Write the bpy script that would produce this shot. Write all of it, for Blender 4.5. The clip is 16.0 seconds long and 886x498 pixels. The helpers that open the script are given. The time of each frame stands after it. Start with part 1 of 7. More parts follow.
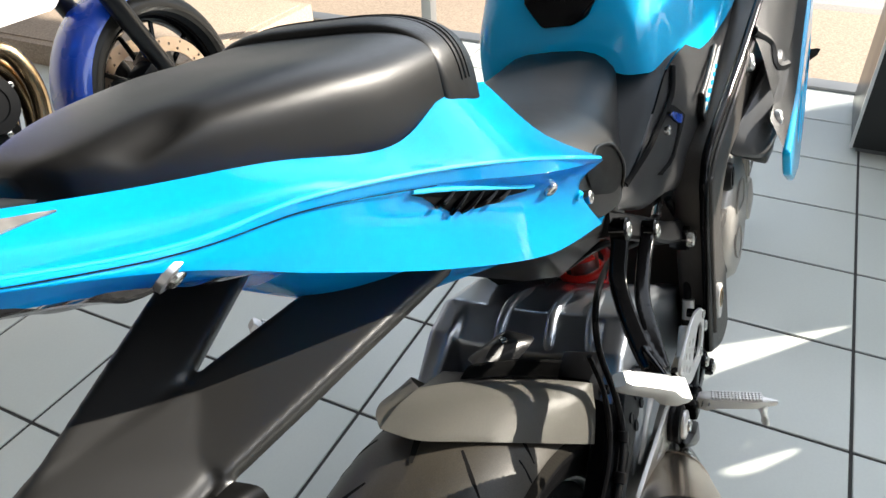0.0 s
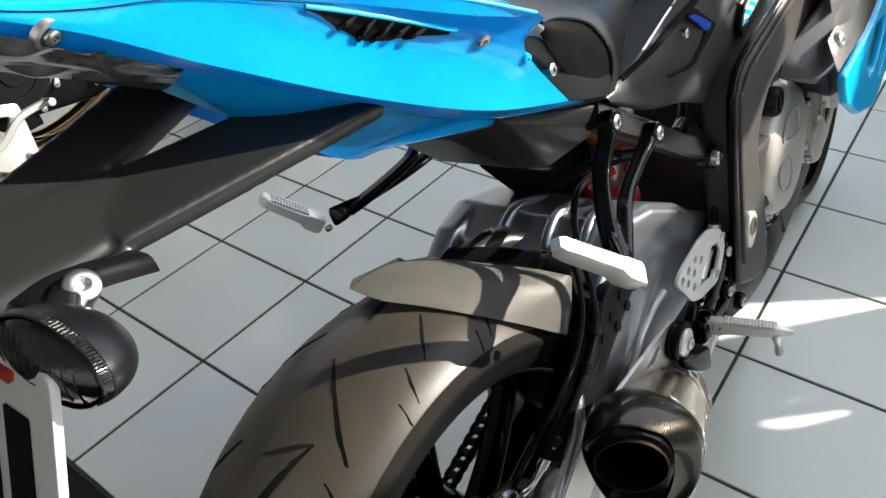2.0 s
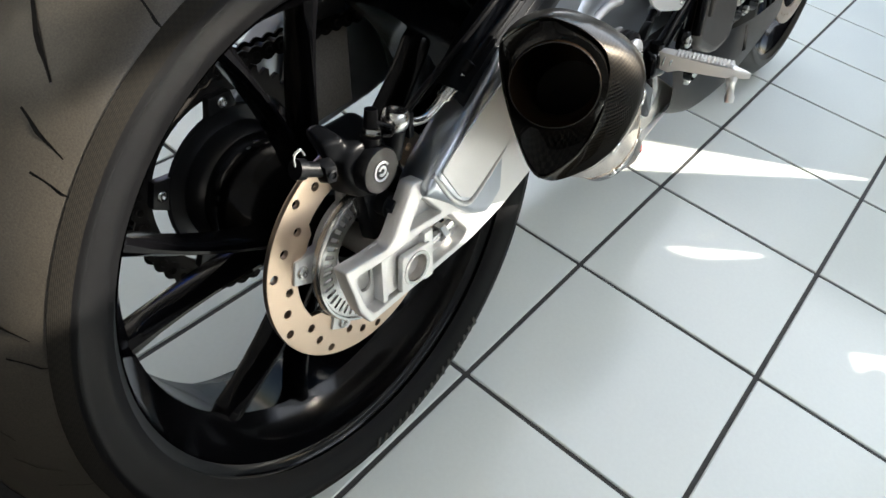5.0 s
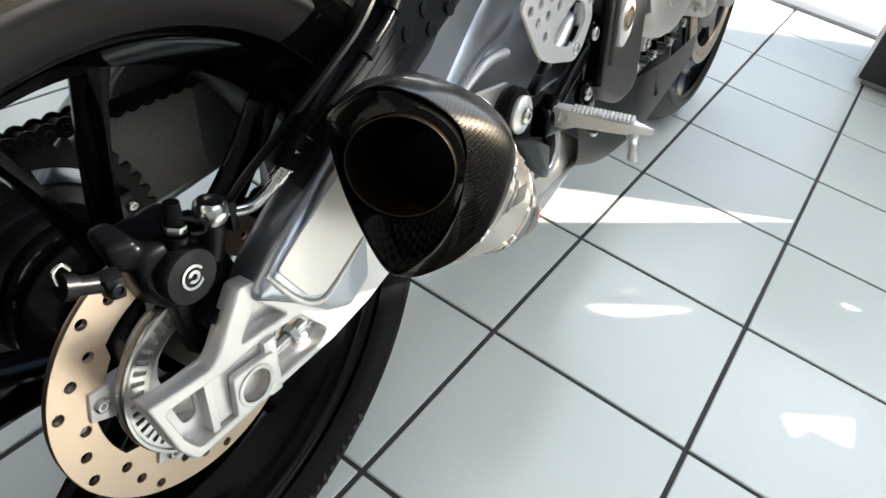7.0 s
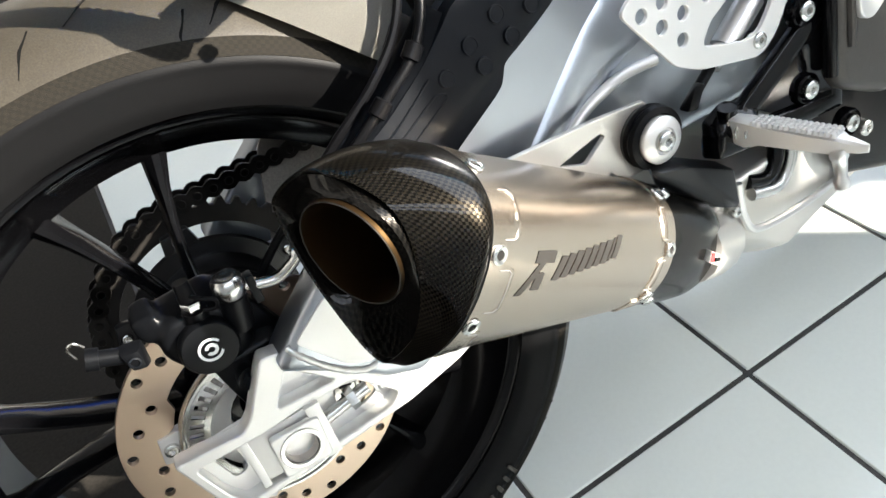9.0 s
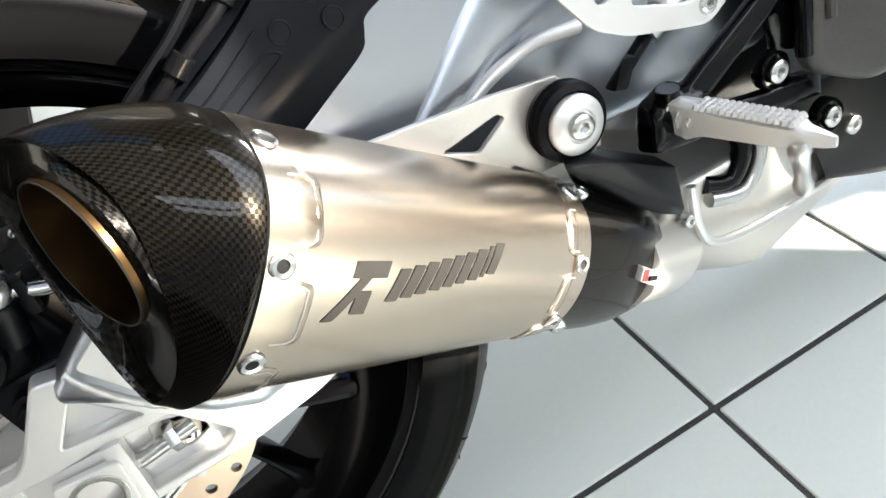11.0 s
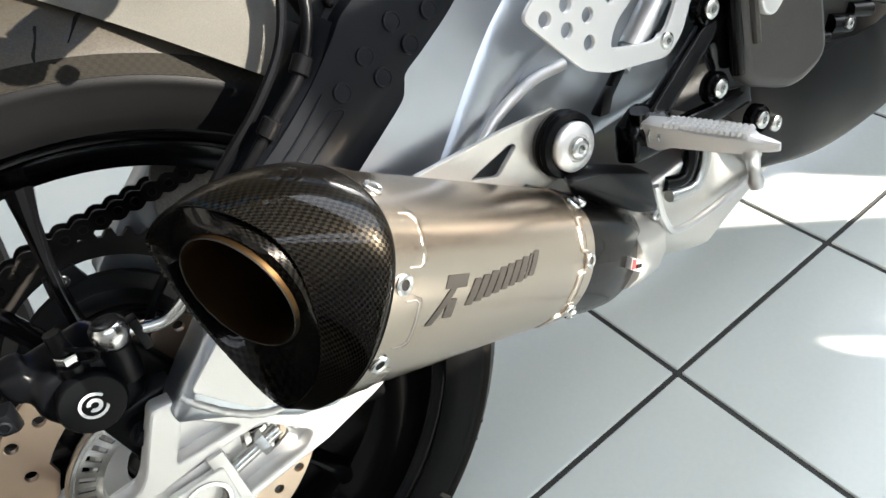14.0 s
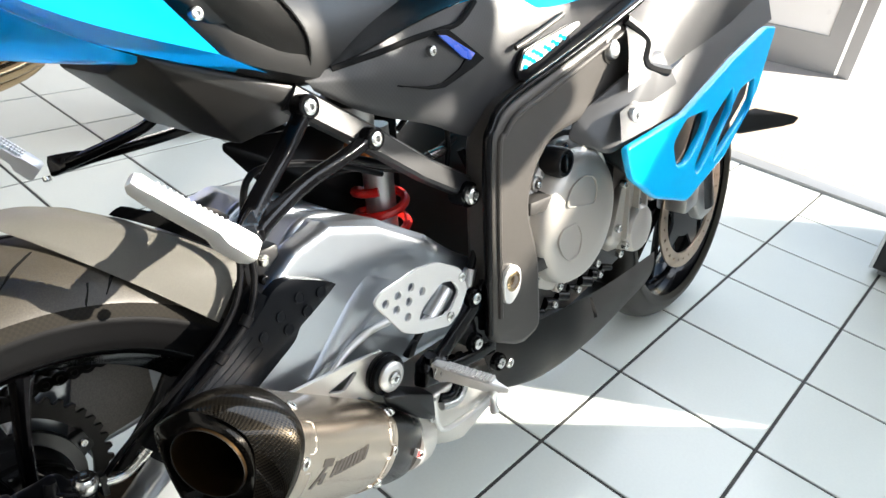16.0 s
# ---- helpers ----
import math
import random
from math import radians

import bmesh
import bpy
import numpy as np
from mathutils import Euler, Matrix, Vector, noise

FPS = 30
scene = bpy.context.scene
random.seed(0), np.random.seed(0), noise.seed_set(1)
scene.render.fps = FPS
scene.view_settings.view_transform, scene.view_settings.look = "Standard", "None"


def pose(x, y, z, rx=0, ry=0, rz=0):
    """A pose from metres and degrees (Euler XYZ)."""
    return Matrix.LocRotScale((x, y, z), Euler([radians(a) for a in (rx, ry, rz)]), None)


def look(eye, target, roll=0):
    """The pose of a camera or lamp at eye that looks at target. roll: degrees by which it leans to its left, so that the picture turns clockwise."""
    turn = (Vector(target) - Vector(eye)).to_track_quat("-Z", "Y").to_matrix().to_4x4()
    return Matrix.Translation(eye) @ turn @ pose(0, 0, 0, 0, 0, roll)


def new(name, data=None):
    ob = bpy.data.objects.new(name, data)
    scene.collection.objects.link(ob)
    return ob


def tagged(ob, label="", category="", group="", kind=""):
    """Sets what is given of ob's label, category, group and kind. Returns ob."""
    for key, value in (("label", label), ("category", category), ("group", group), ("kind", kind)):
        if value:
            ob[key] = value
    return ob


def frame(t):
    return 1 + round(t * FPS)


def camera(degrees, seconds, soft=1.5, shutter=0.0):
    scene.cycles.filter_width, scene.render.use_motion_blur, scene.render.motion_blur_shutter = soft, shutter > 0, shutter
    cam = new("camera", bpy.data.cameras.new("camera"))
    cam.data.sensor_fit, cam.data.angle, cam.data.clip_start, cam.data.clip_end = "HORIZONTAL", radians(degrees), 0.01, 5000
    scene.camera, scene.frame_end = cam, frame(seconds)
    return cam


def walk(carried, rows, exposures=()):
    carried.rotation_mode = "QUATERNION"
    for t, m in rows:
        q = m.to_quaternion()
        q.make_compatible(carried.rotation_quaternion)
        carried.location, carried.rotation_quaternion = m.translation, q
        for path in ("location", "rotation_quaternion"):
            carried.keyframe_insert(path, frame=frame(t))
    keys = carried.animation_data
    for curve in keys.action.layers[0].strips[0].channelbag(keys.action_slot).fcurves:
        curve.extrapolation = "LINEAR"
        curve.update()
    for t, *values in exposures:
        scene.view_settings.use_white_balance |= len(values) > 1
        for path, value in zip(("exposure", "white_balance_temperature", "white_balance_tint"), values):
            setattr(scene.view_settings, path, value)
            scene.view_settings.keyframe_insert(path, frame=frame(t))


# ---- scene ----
cam = camera(63.7, 16.0)
# seconds, eye, target, roll
PATH = [
    (0, (-0.043, -0.011, 1.152), (1.407, 0.722, -0.013), -1.9),
    (0.5, (-0.041, -0.013, 1.126), (1.291, 0.803, -0.123), -1.0),
    (1, (-0.02, -0.066, 1.115), (1.206, 0.958, -0.088), -4.5),
    (1.5, (-0.027, -0.124, 1.108), (1.15, 0.941, -0.109), -6.4),
    (2, (-0.039, -0.168, 1.089), (1.196, 0.826, -0.131), -4.5),
    (2.5, (-0.025, -0.205, 0.984), (1.294, 0.642, -0.259), 0.7),
    (3, (-0.055, -0.24, 0.895), (1.223, 0.534, -0.435), 3.3),
    (3.5, (-0.088, -0.244, 0.837), (1.168, 0.506, -0.526), 5.5),
    (3.7, (-0.108, -0.246, 0.861), (1.033, 0.509, -0.598), 5.0),
    (5.8, (-0.028, -0.233, 0.719), (1.333, 0.442, -0.582), 17.1),
    (6, (-0.016, -0.234, 0.715), (1.377, 0.471, -0.535), 15.4),
    (6.5, (0.007, -0.232, 0.728), (1.377, 0.519, -0.521), 12.5),
    (7, (0.061, -0.231, 0.755), (1.453, 0.43, -0.521), 13.8),
    (7.5, (0.091, -0.176, 0.725), (1.422, 0.577, -0.564), 13.5),
    (8, (0.15, -0.226, 0.719), (1.229, 0.712, -0.68), 5.5),
    (8.5, (0.25, -0.298, 0.762), (1.001, 0.972, -0.588), -9.6),
    (9, (0.306, -0.337, 0.764), (0.852, 1.047, -0.572), -14.6),
    (9.5, (0.359, -0.36, 0.744), (0.771, 1.086, -0.575), -17.5),
    (9.7, (0.377, -0.366, 0.736), (0.812, 1.088, -0.567), -15.9),
    (12, (0.423, -0.24, 0.632), (0.947, 1.146, -0.712), -13.6),
    (12.5, (0.423, -0.226, 0.623), (0.917, 1.167, -0.724), -13.9),
    (13, (0.412, -0.24, 0.646), (0.957, 1.132, -0.704), -12.1),
    (13.5, (0.376, -0.277, 0.689), (0.993, 1.081, -0.643), -11.8),
    (14, (0.335, -0.318, 0.747), (1.039, 0.971, -0.61), -13.2),
    (14.5, (0.26, -0.35, 0.842), (0.936, 0.934, -0.534), -13.6),
    (15, (0.158, -0.362, 0.913), (1.035, 0.853, -0.411), -6.3),
    (15.5, (0.144, -0.387, 0.965), (1.404, 0.776, -0.065), 3.9),
    (16, (0.148, -0.423, 0.988), (1.517, 0.623, -0.028), 8.2),
]
EXPOSURES = [(0.0, 1.35), (1.5, 1.25), (2.0, 1.35), (2.5, 1.5), (3.0, 1.72), (3.7, 1.82), (5.8, 2.02), (6.5, 2.02), (7.0, 2.0), (8.0, 2.0), (9.0, 2.38), (9.7, 2.48), (12.0, 2.5), (13.0, 2.44), (14.0, 2.27), (15.0, 2.18), (15.5, 2.15), (16.0, 2.15)]
walk(cam, [(t, look(eye, target, roll)) for t, eye, target, roll in PATH], EXPOSURES)

# ---- daylight ----
# the sun stands low over the right side of the motorcycle
SUN_FROM = Vector((0.619, -0.641, 0.454)).normalized()
world = bpy.data.worlds.new("world")
world.use_nodes = True
scene.world = world
wn = world.node_tree.nodes
sky = wn.new("ShaderNodeTexSky")
sky.sky_type = "NISHITA"
sky.sun_disc = False
sky.sun_elevation = math.asin(SUN_FROM.z)
sky.sun_rotation = math.atan2(SUN_FROM.x, SUN_FROM.y)
wn["Background"].inputs["Strength"].default_value = 0.045
world.node_tree.links.new(sky.outputs["Color"], wn["Background"].inputs["Color"])
sun = new("sun", bpy.data.lights.new("sun", "SUN"))
sun.data.energy, sun.data.angle, sun.data.color = 5.0, radians(0.5), (1.0, 0.93, 0.82)
sun.matrix_world = look(SUN_FROM * 8, (0, 0, 0))

# ---- building tools ----
def tidy(me, smooth=40):
    """Smooth shading up to an angle in degrees; 0 is flat."""
    if smooth:
        for p in me.polygons:
            p.use_smooth = True
        if smooth < 179:
            me.set_sharp_from_angle(angle=radians(smooth))
    return me


def mesh(bm, smooth=40):
    me = bpy.data.meshes.new("mesh")
    if isinstance(bm, bmesh.types.BMesh):
        bmesh.ops.recalc_face_normals(bm, faces=bm.faces[:])
        bm.to_mesh(me)
        bm.free()
    else:
        me.from_pydata([tuple(v) for v in bm[0]], [], bm[1])
        me.validate()
    return tidy(me, smooth)


def empty(name, m=None):
    ob = new(name)
    ob.empty_display_size = 0.05
    if m is not None:
        ob.matrix_world = m
    return ob


def part(name, me, material, parent=None, label="", m=None, smooth=40):
    """One mesh object under a thing or under a part."""
    if not isinstance(me, bpy.types.Mesh):
        me = mesh(me, smooth)
    if material is not None and not me.materials:
        me.materials.append(material)
    ob = new(name, me)
    ob.parent = parent
    if m is not None:
        ob.matrix_basis = m
    if label:
        ob["label"] = label
    return ob


def spline(pts, n, closed=False):
    """n points along a Catmull-Rom curve through pts."""
    P = [Vector(p) for p in pts]
    k = len(P)
    segs = k if closed else k - 1
    out = []
    for i in range(n):
        u = i / n * segs if closed else i / (n - 1) * segs
        j = min(int(u), segs - 1)
        f = u - j
        if closed:
            a, b, c, d = (P[(j + o) % k] for o in (-1, 0, 1, 2))
        else:
            a, b, c, d = (P[min(max(j + o, 0), k - 1)] for o in (-1, 0, 1, 2))
        out.append(0.5 * (2 * b + (c - a) * f + (2 * a - 5 * b + 4 * c - d) * f * f + (3 * b - 3 * c + d - a) * f ** 3))
    return out


def loft(rings, cap=True, closed=True, uv=True):
    """A skin over rings with equal numbers of points; its UV map is in metres."""
    bm = bmesh.new()
    lay = bm.loops.layers.uv.new("UVMap")
    R = [[bm.verts.new(p) for p in ring] for ring in rings]
    n = len(rings[0])
    mid = [Vector(p) for p in rings[len(rings) // 2]]
    us = [0.0]
    for i in range(n):
        us.append(us[-1] + (mid[(i + 1) % n] - mid[i]).length)
    vs = [0.0]
    for a, b in zip(rings, rings[1:]):
        vs.append(vs[-1] + sum(((Vector(q) - Vector(p)).length for p, q in zip(a, b)), 0.0) / n)
    for j in range(len(R) - 1):
        for i in range(n if closed else n - 1):
            k = (i + 1) % n
            try:
                f = bm.faces.new((R[j][i], R[j][k], R[j + 1][k], R[j + 1][i]))
            except ValueError:
                continue
            for loop, (a, b) in zip(f.loops, ((i, j), (i + 1, j), (i + 1, j + 1), (i, j + 1))):
                loop[lay].uv = (us[a], vs[b])
    if cap and closed:
        for r in (R[0], R[-1]):
            try:
                bm.faces.new(r)
            except ValueError:
                pass
    return bm


def frames(path):
    """Points with two side directions, carried along without twist."""
    P = [Vector(p) for p in path]
    out = []
    side = None
    for i, p in enumerate(P):
        d = (P[min(i + 1, len(P) - 1)] - P[max(i - 1, 0)]).normalized()
        if side is None:
            side = d.orthogonal().normalized()
        side = (side - d * side.dot(d)).normalized()
        out.append((p, side, d.cross(side)))
    return out


def tube(path, radius, n=10, smooth_path=0, cap=True):
    """A tube along path; radius is a number, or one for each point of path."""
    if smooth_path:
        if not isinstance(radius, (int, float)):
            k = len(radius) - 1
            radius = [radius[min(int(i / (smooth_path - 1) * k), k - 1)] * (1 - (f := i / (smooth_path - 1) * k - min(int(i / (smooth_path - 1) * k), k - 1))) + radius[min(int(i / (smooth_path - 1) * k), k - 1) + 1] * f for i in range(smooth_path)]
        path = spline(path, smooth_path)
    F = frames(path)
    rs = [radius] * len(F) if isinstance(radius, (int, float)) else radius
    rings = [[p + r * (math.cos(a) * s + math.sin(a) * t) for a in (2 * math.pi * i / n for i in range(n))] for (p, s, t), r in zip(F, rs)]
    return loft(rings, cap)


def strap(path, side, width, thick, n=0):
    """A flat bar along path: width along side, thickness across."""
    if n:
        path = spline(path, n)
    P = [Vector(p) for p in path]
    rings = []
    for i, p in enumerate(P):
        d = (P[min(i + 1, len(P) - 1)] - P[max(i - 1, 0)]).normalized()
        s = Vector(side)
        s = (s - d * s.dot(d)).normalized()
        t = d.cross(s)
        w, h = width / 2, thick / 2
        c = min(w, h) * 0.35
        ring = [(w, h - c), (w - c, h), (-w + c, h), (-w, h - c), (-w, -h + c), (-w + c, -h), (w - c, -h), (w, -h + c)]
        rings.append([p + a * s + b * t for a, b in ring])
    return loft(rings)


def lathe(profile, n=48, axis="y", centre=(0, 0, 0), closed=False, arc=None):
    """profile: (along the axis, radius) pairs, turned about the axis through centre."""
    c = Vector(centre)
    rings = []
    m = n if arc is None else n + 1
    for i in range(m):
        a = 2 * math.pi * i / n if arc is None else radians(arc[0] + (arc[1] - arc[0]) * i / n)
        ca, sa = math.cos(a), math.sin(a)
        ring = []
        for h, r in profile:
            ring.append(c + Vector({"y": (r * ca, h, r * sa), "x": (h, r * ca, r * sa), "z": (r * ca, r * sa, h)}[axis]))
        rings.append(ring)
    if arc is None:
        rings.append(rings[0])
    bm = loft(rings, cap=False, closed=closed)
    bmesh.ops.remove_doubles(bm, verts=bm.verts[:], dist=1e-6)
    return bm


def slab(outline, holes=(), thick=0.005, bevel=0.0008, m=None, res=1):
    """A plate with holes: outlines are lists of (x, y); it lies in its own xy plane, then goes to m."""
    cu = bpy.data.curves.new("slab", "CURVE")
    cu.dimensions, cu.fill_mode = "2D", "BOTH"
    cu.extrude, cu.bevel_depth, cu.bevel_resolution = max(thick / 2 - bevel, 1e-4), bevel, res
    cu.offset = -bevel
    for ring in (outline, *holes):
        s = cu.splines.new("POLY")
        s.points.add(len(ring) - 1)
        for p, q in zip(s.points, ring):
            p.co = (q[0], q[1], 0, 1)
        s.use_cyclic_u = True
    ob = bpy.data.objects.new("slab", cu)
    scene.collection.objects.link(ob)
    me = bpy.data.meshes.new_from_object(ob.evaluated_get(bpy.context.evaluated_depsgraph_get()))
    bpy.data.objects.remove(ob)
    bpy.data.curves.remove(cu)
    me.materials.clear()
    if m is not None:
        me.transform(m)
        if m.determinant() < 0:
            me.flip_normals()
    return tidy(me, 35)


def disc_of(cx, cy, r, n=14):
    return [(cx + r * math.cos(2 * math.pi * i / n), cy + r * math.sin(2 * math.pi * i / n)) for i in range(n)]


def rounded(pts, r, n=4):
    """An outline with its corners rounded by r."""
    P = [Vector(p) for p in pts]
    out = []
    for i, p in enumerate(P):
        a, b = P[i - 1] - p, P[(i + 1) % len(P)] - p
        k = min(r, a.length * 0.45, b.length * 0.45)
        s, e = p + a.normalized() * k, p + b.normalized() * k
        for j in range(n + 1):
            f = j / n
            out.append(tuple((1 - f) ** 2 * s + 2 * f * (1 - f) * p + f * f * e))
    return out


def side(y):
    """Lays a slab's (x, y) onto the motorcycle's (x, z), at this y."""
    return Matrix(((1, 0, 0, 0), (0, 0, 1, y), (0, 1, 0, 0), (0, 0, 0, 1)))


def box(x0, y0, z0, x1, y1, z1, bevel=0.002, seg=2):
    bm = bmesh.new()
    bmesh.ops.create_cube(bm, size=1)
    for v in bm.verts:
        v.co = Vector(((x0 + x1) / 2 + v.co.x * (x1 - x0), (y0 + y1) / 2 + v.co.y * (y1 - y0), (z0 + z1) / 2 + v.co.z * (z1 - z0)))
    if bevel:
        bmesh.ops.bevel(bm, geom=bm.edges[:], offset=bevel, segments=seg, profile=0.7, affect="EDGES")
    return bm


def hull(pts, bevel=0.003, seg=2):
    """The solid round a few corner points, with rounded edges."""
    bm = bmesh.new()
    for p in pts:
        bm.verts.new(p)
    r = bmesh.ops.convex_hull(bm, input=bm.verts[:])
    bmesh.ops.delete(bm, geom=[v for v in bm.verts if not v.link_faces], context="VERTS")
    bmesh.ops.dissolve_limit(bm, angle_limit=radians(4), verts=bm.verts[:], edges=bm.edges[:])
    if bevel:
        bmesh.ops.bevel(bm, geom=bm.edges[:], offset=bevel, segments=seg, profile=0.6, affect="EDGES", clamp_overlap=True)
    return bm


def sheet(rows, nu, nv, thick=0.003):
    """A smooth panel through a grid of points, with thickness towards its back."""
    A = [spline(r, nu) for r in rows]
    cols = [spline([a[i] for a in A], nv) for i in range(nu)]
    V, Fc = [], []
    for i in range(nu):
        V += cols[i]
    for i in range(nu - 1):
        for j in range(nv - 1):
            Fc.append((i * nv + j, (i + 1) * nv + j, (i + 1) * nv + j + 1, i * nv + j + 1))
    bm = bmesh.new()
    lay = bm.loops.layers.uv.new("UVMap")
    vs = [bm.verts.new(v) for v in V]
    for f in Fc:
        g = bm.faces.new([vs[k] for k in f])
        for loop, k in zip(g.loops, f):
            loop[lay].uv = (vs[k].co.x, vs[k].co.z)
    if thick:
        bmesh.ops.solidify(bm, geom=bm.faces[:], thickness=thick)
    return bm


def join(*bms):
    """Several pieces of one part, as one mesh."""
    out = bmesh.new()
    for b in bms:
        me = b if isinstance(b, bpy.types.Mesh) else None
        if me is None:
            me = bpy.data.meshes.new("tmp")
            bmesh.ops.recalc_face_normals(b, faces=b.faces[:])
            b.to_mesh(me)
            b.free()
        out.from_mesh(me)
        bpy.data.meshes.remove(me)
    return out


def aim(p, d):
    """A pose at p whose z axis points along d."""
    return Matrix.Translation(p) @ Vector(d).to_track_quat("Z", "Y").to_matrix().to_4x4()


def melt(bm, voxel=0.003, rounds=4, smooth=60):
    """Pieces run together into one moulded or cast body with soft inner corners."""
    me = bpy.data.meshes.new("melt")
    bmesh.ops.recalc_face_normals(bm, faces=bm.faces[:])
    bm.to_mesh(me)
    bm.free()
    ob = bpy.data.objects.new("melt", me)
    scene.collection.objects.link(ob)
    r = ob.modifiers.new("remesh", "REMESH")
    r.mode, r.voxel_size = "VOXEL", voxel
    k = ob.modifiers.new("smooth", "SMOOTH")
    k.factor, k.iterations = 0.5, rounds
    out = bpy.data.meshes.new_from_object(ob.evaluated_get(bpy.context.evaluated_depsgraph_get()))
    bpy.data.objects.remove(ob)
    bpy.data.meshes.remove(me)
    return tidy(out, smooth)


BOLTS = {}


def bolt(parent, p, d, r=0.006, material=None, name="bolt", label=""):
    """A round-headed screw with a six-lobed recess, its head looking along d."""
    key = round(r, 4)
    if key not in BOLTS:
        bm = lathe([(-0.8 * r, 0.95 * r), (0.1 * r, r), (0.38 * r, 0.92 * r), (0.52 * r, 0.72 * r), (0.55 * r, 0.5 * r), (0.54 * r, 0.42 * r)], 20, "z")
        top = [Vector(((0.42 if i % 2 else 0.33) * r * math.cos(i * math.pi / 6), (0.42 if i % 2 else 0.33) * r * math.sin(i * math.pi / 6), 0.5 * r)) for i in range(12)]
        low = [v - Vector((0, 0, 0.35 * r)) for v in top]
        b2 = loft([[Vector((v.x * 1.15, v.y * 1.15, 0.54 * r)) for v in top], top, low], cap=False)
        bmesh.ops.contextual_create(b2, geom=[e for e in b2.edges if e.is_boundary and all(abs(v.co.z - 0.15 * r) < 1e-5 for v in e.verts)])
        BOLTS[key] = mesh(join(bm, b2), 35)
    ob = part(name, BOLTS[key], None, parent, label, aim(p, d))
    if material is not None:
        if not BOLTS[key].materials:
            BOLTS[key].materials.append(material)
        ob.material_slots[0].link = "OBJECT"
        ob.material_slots[0].material = material
    return ob

# ---- materials ----
def mat(name, colour, rough=0.5, metal=0.0, coat=0.0, grain=0.0, grain_size=400.0, bump=0.0, vary=0.15, vary_size=6.0, rough_vary=0.1, spec=0.5, coat_rough=0.03):
    """A surface with two scales of variation: broad stains and fine grain, and a fine relief."""
    m = bpy.data.materials.new(name)
    m.use_nodes = True
    nt = m.node_tree
    b = nt.nodes["Principled BSDF"]
    L = nt.links.new
    tc = nt.nodes.new("ShaderNodeTexCoord")
    n1 = nt.nodes.new("ShaderNodeTexNoise")
    n1.inputs["Scale"].default_value, n1.inputs["Detail"].default_value = vary_size, 4
    n2 = nt.nodes.new("ShaderNodeTexNoise")
    n2.inputs["Scale"].default_value, n2.inputs["Detail"].default_value = grain_size, 3
    L(tc.outputs["Object"], n1.inputs["Vector"])
    L(tc.outputs["Object"], n2.inputs["Vector"])
    mix = nt.nodes.new("ShaderNodeMix")
    mix.data_type = "RGBA"
    lo = [c * (1 - vary) for c in colour]
    hi = [min(c * (1 + vary), 1) for c in colour]
    mix.inputs[6].default_value, mix.inputs[7].default_value = (*lo, 1), (*hi, 1)
    L(n1.outputs["Fac"], mix.inputs[0])
    out = mix.outputs[2]
    if grain:
        m2 = nt.nodes.new("ShaderNodeMix")
        m2.data_type, m2.blend_type = "RGBA", "MULTIPLY"
        ramp = nt.nodes.new("ShaderNodeMapRange")
        ramp.inputs[1].default_value, ramp.inputs[2].default_value = 0.3, 0.7
        ramp.inputs[3].default_value, ramp.inputs[4].default_value = 1 - grain, 1 + grain
        L(n2.outputs["Fac"], ramp.inputs[0])
        m2.inputs[0].default_value = 1
        L(out, m2.inputs[6])
        L(ramp.outputs[0], m2.inputs[7])
        out = m2.outputs[2]
    L(out, b.inputs["Base Color"])
    rr = nt.nodes.new("ShaderNodeMapRange")
    rr.inputs[1].default_value, rr.inputs[2].default_value = 0.3, 0.7
    rr.inputs[3].default_value, rr.inputs[4].default_value = max(rough * (1 - rough_vary), 0.02), min(rough * (1 + rough_vary), 1)
    L(n1.outputs["Fac"], rr.inputs[0])
    L(rr.outputs[0], b.inputs["Roughness"])
    b.inputs["Metallic"].default_value = metal
    b.inputs["Coat Weight"].default_value = coat
    b.inputs["Coat Roughness"].default_value = coat_rough
    b.inputs["Specular IOR Level"].default_value = spec
    if bump:
        bp = nt.nodes.new("ShaderNodeBump")
        bp.inputs["Strength"].default_value, bp.inputs["Distance"].default_value = bump, 0.001
        L(n2.outputs["Fac"], bp.inputs["Height"])
        L(bp.outputs[0], b.inputs["Normal"])
    return m


def brushed(name, colour, rough, stretch, metal=1.0, vary=0.06, amount=0.2, relief=0.06, uv=False):
    """Brushed or rolled metal: grain drawn out along one way of the object."""
    m = mat(name, colour, rough, metal, vary=vary)
    nt = m.node_tree
    b = nt.nodes["Principled BSDF"]
    tc = nt.nodes.new("ShaderNodeTexCoord")
    mp = nt.nodes.new("ShaderNodeMapping")
    mp.inputs["Scale"].default_value = stretch
    n = nt.nodes.new("ShaderNodeTexNoise")
    n.inputs["Scale"].default_value, n.inputs["Detail"].default_value = 1.0, 4
    nt.links.new(tc.outputs["UV" if uv else "Object"], mp.inputs[0])
    nt.links.new(mp.outputs[0], n.inputs["Vector"])
    r = nt.nodes.new("ShaderNodeMapRange")
    r.inputs[3].default_value, r.inputs[4].default_value = rough * (1 - amount), rough * (1 + amount)
    nt.links.new(n.outputs["Fac"], r.inputs[0])
    nt.links.new(r.outputs[0], b.inputs["Roughness"])
    bp = nt.nodes.new("ShaderNodeBump")
    bp.inputs["Strength"].default_value, bp.inputs["Distance"].default_value = relief, 0.0002
    nt.links.new(n.outputs["Fac"], bp.inputs["Height"])
    nt.links.new(bp.outputs[0], b.inputs["Normal"])
    return m


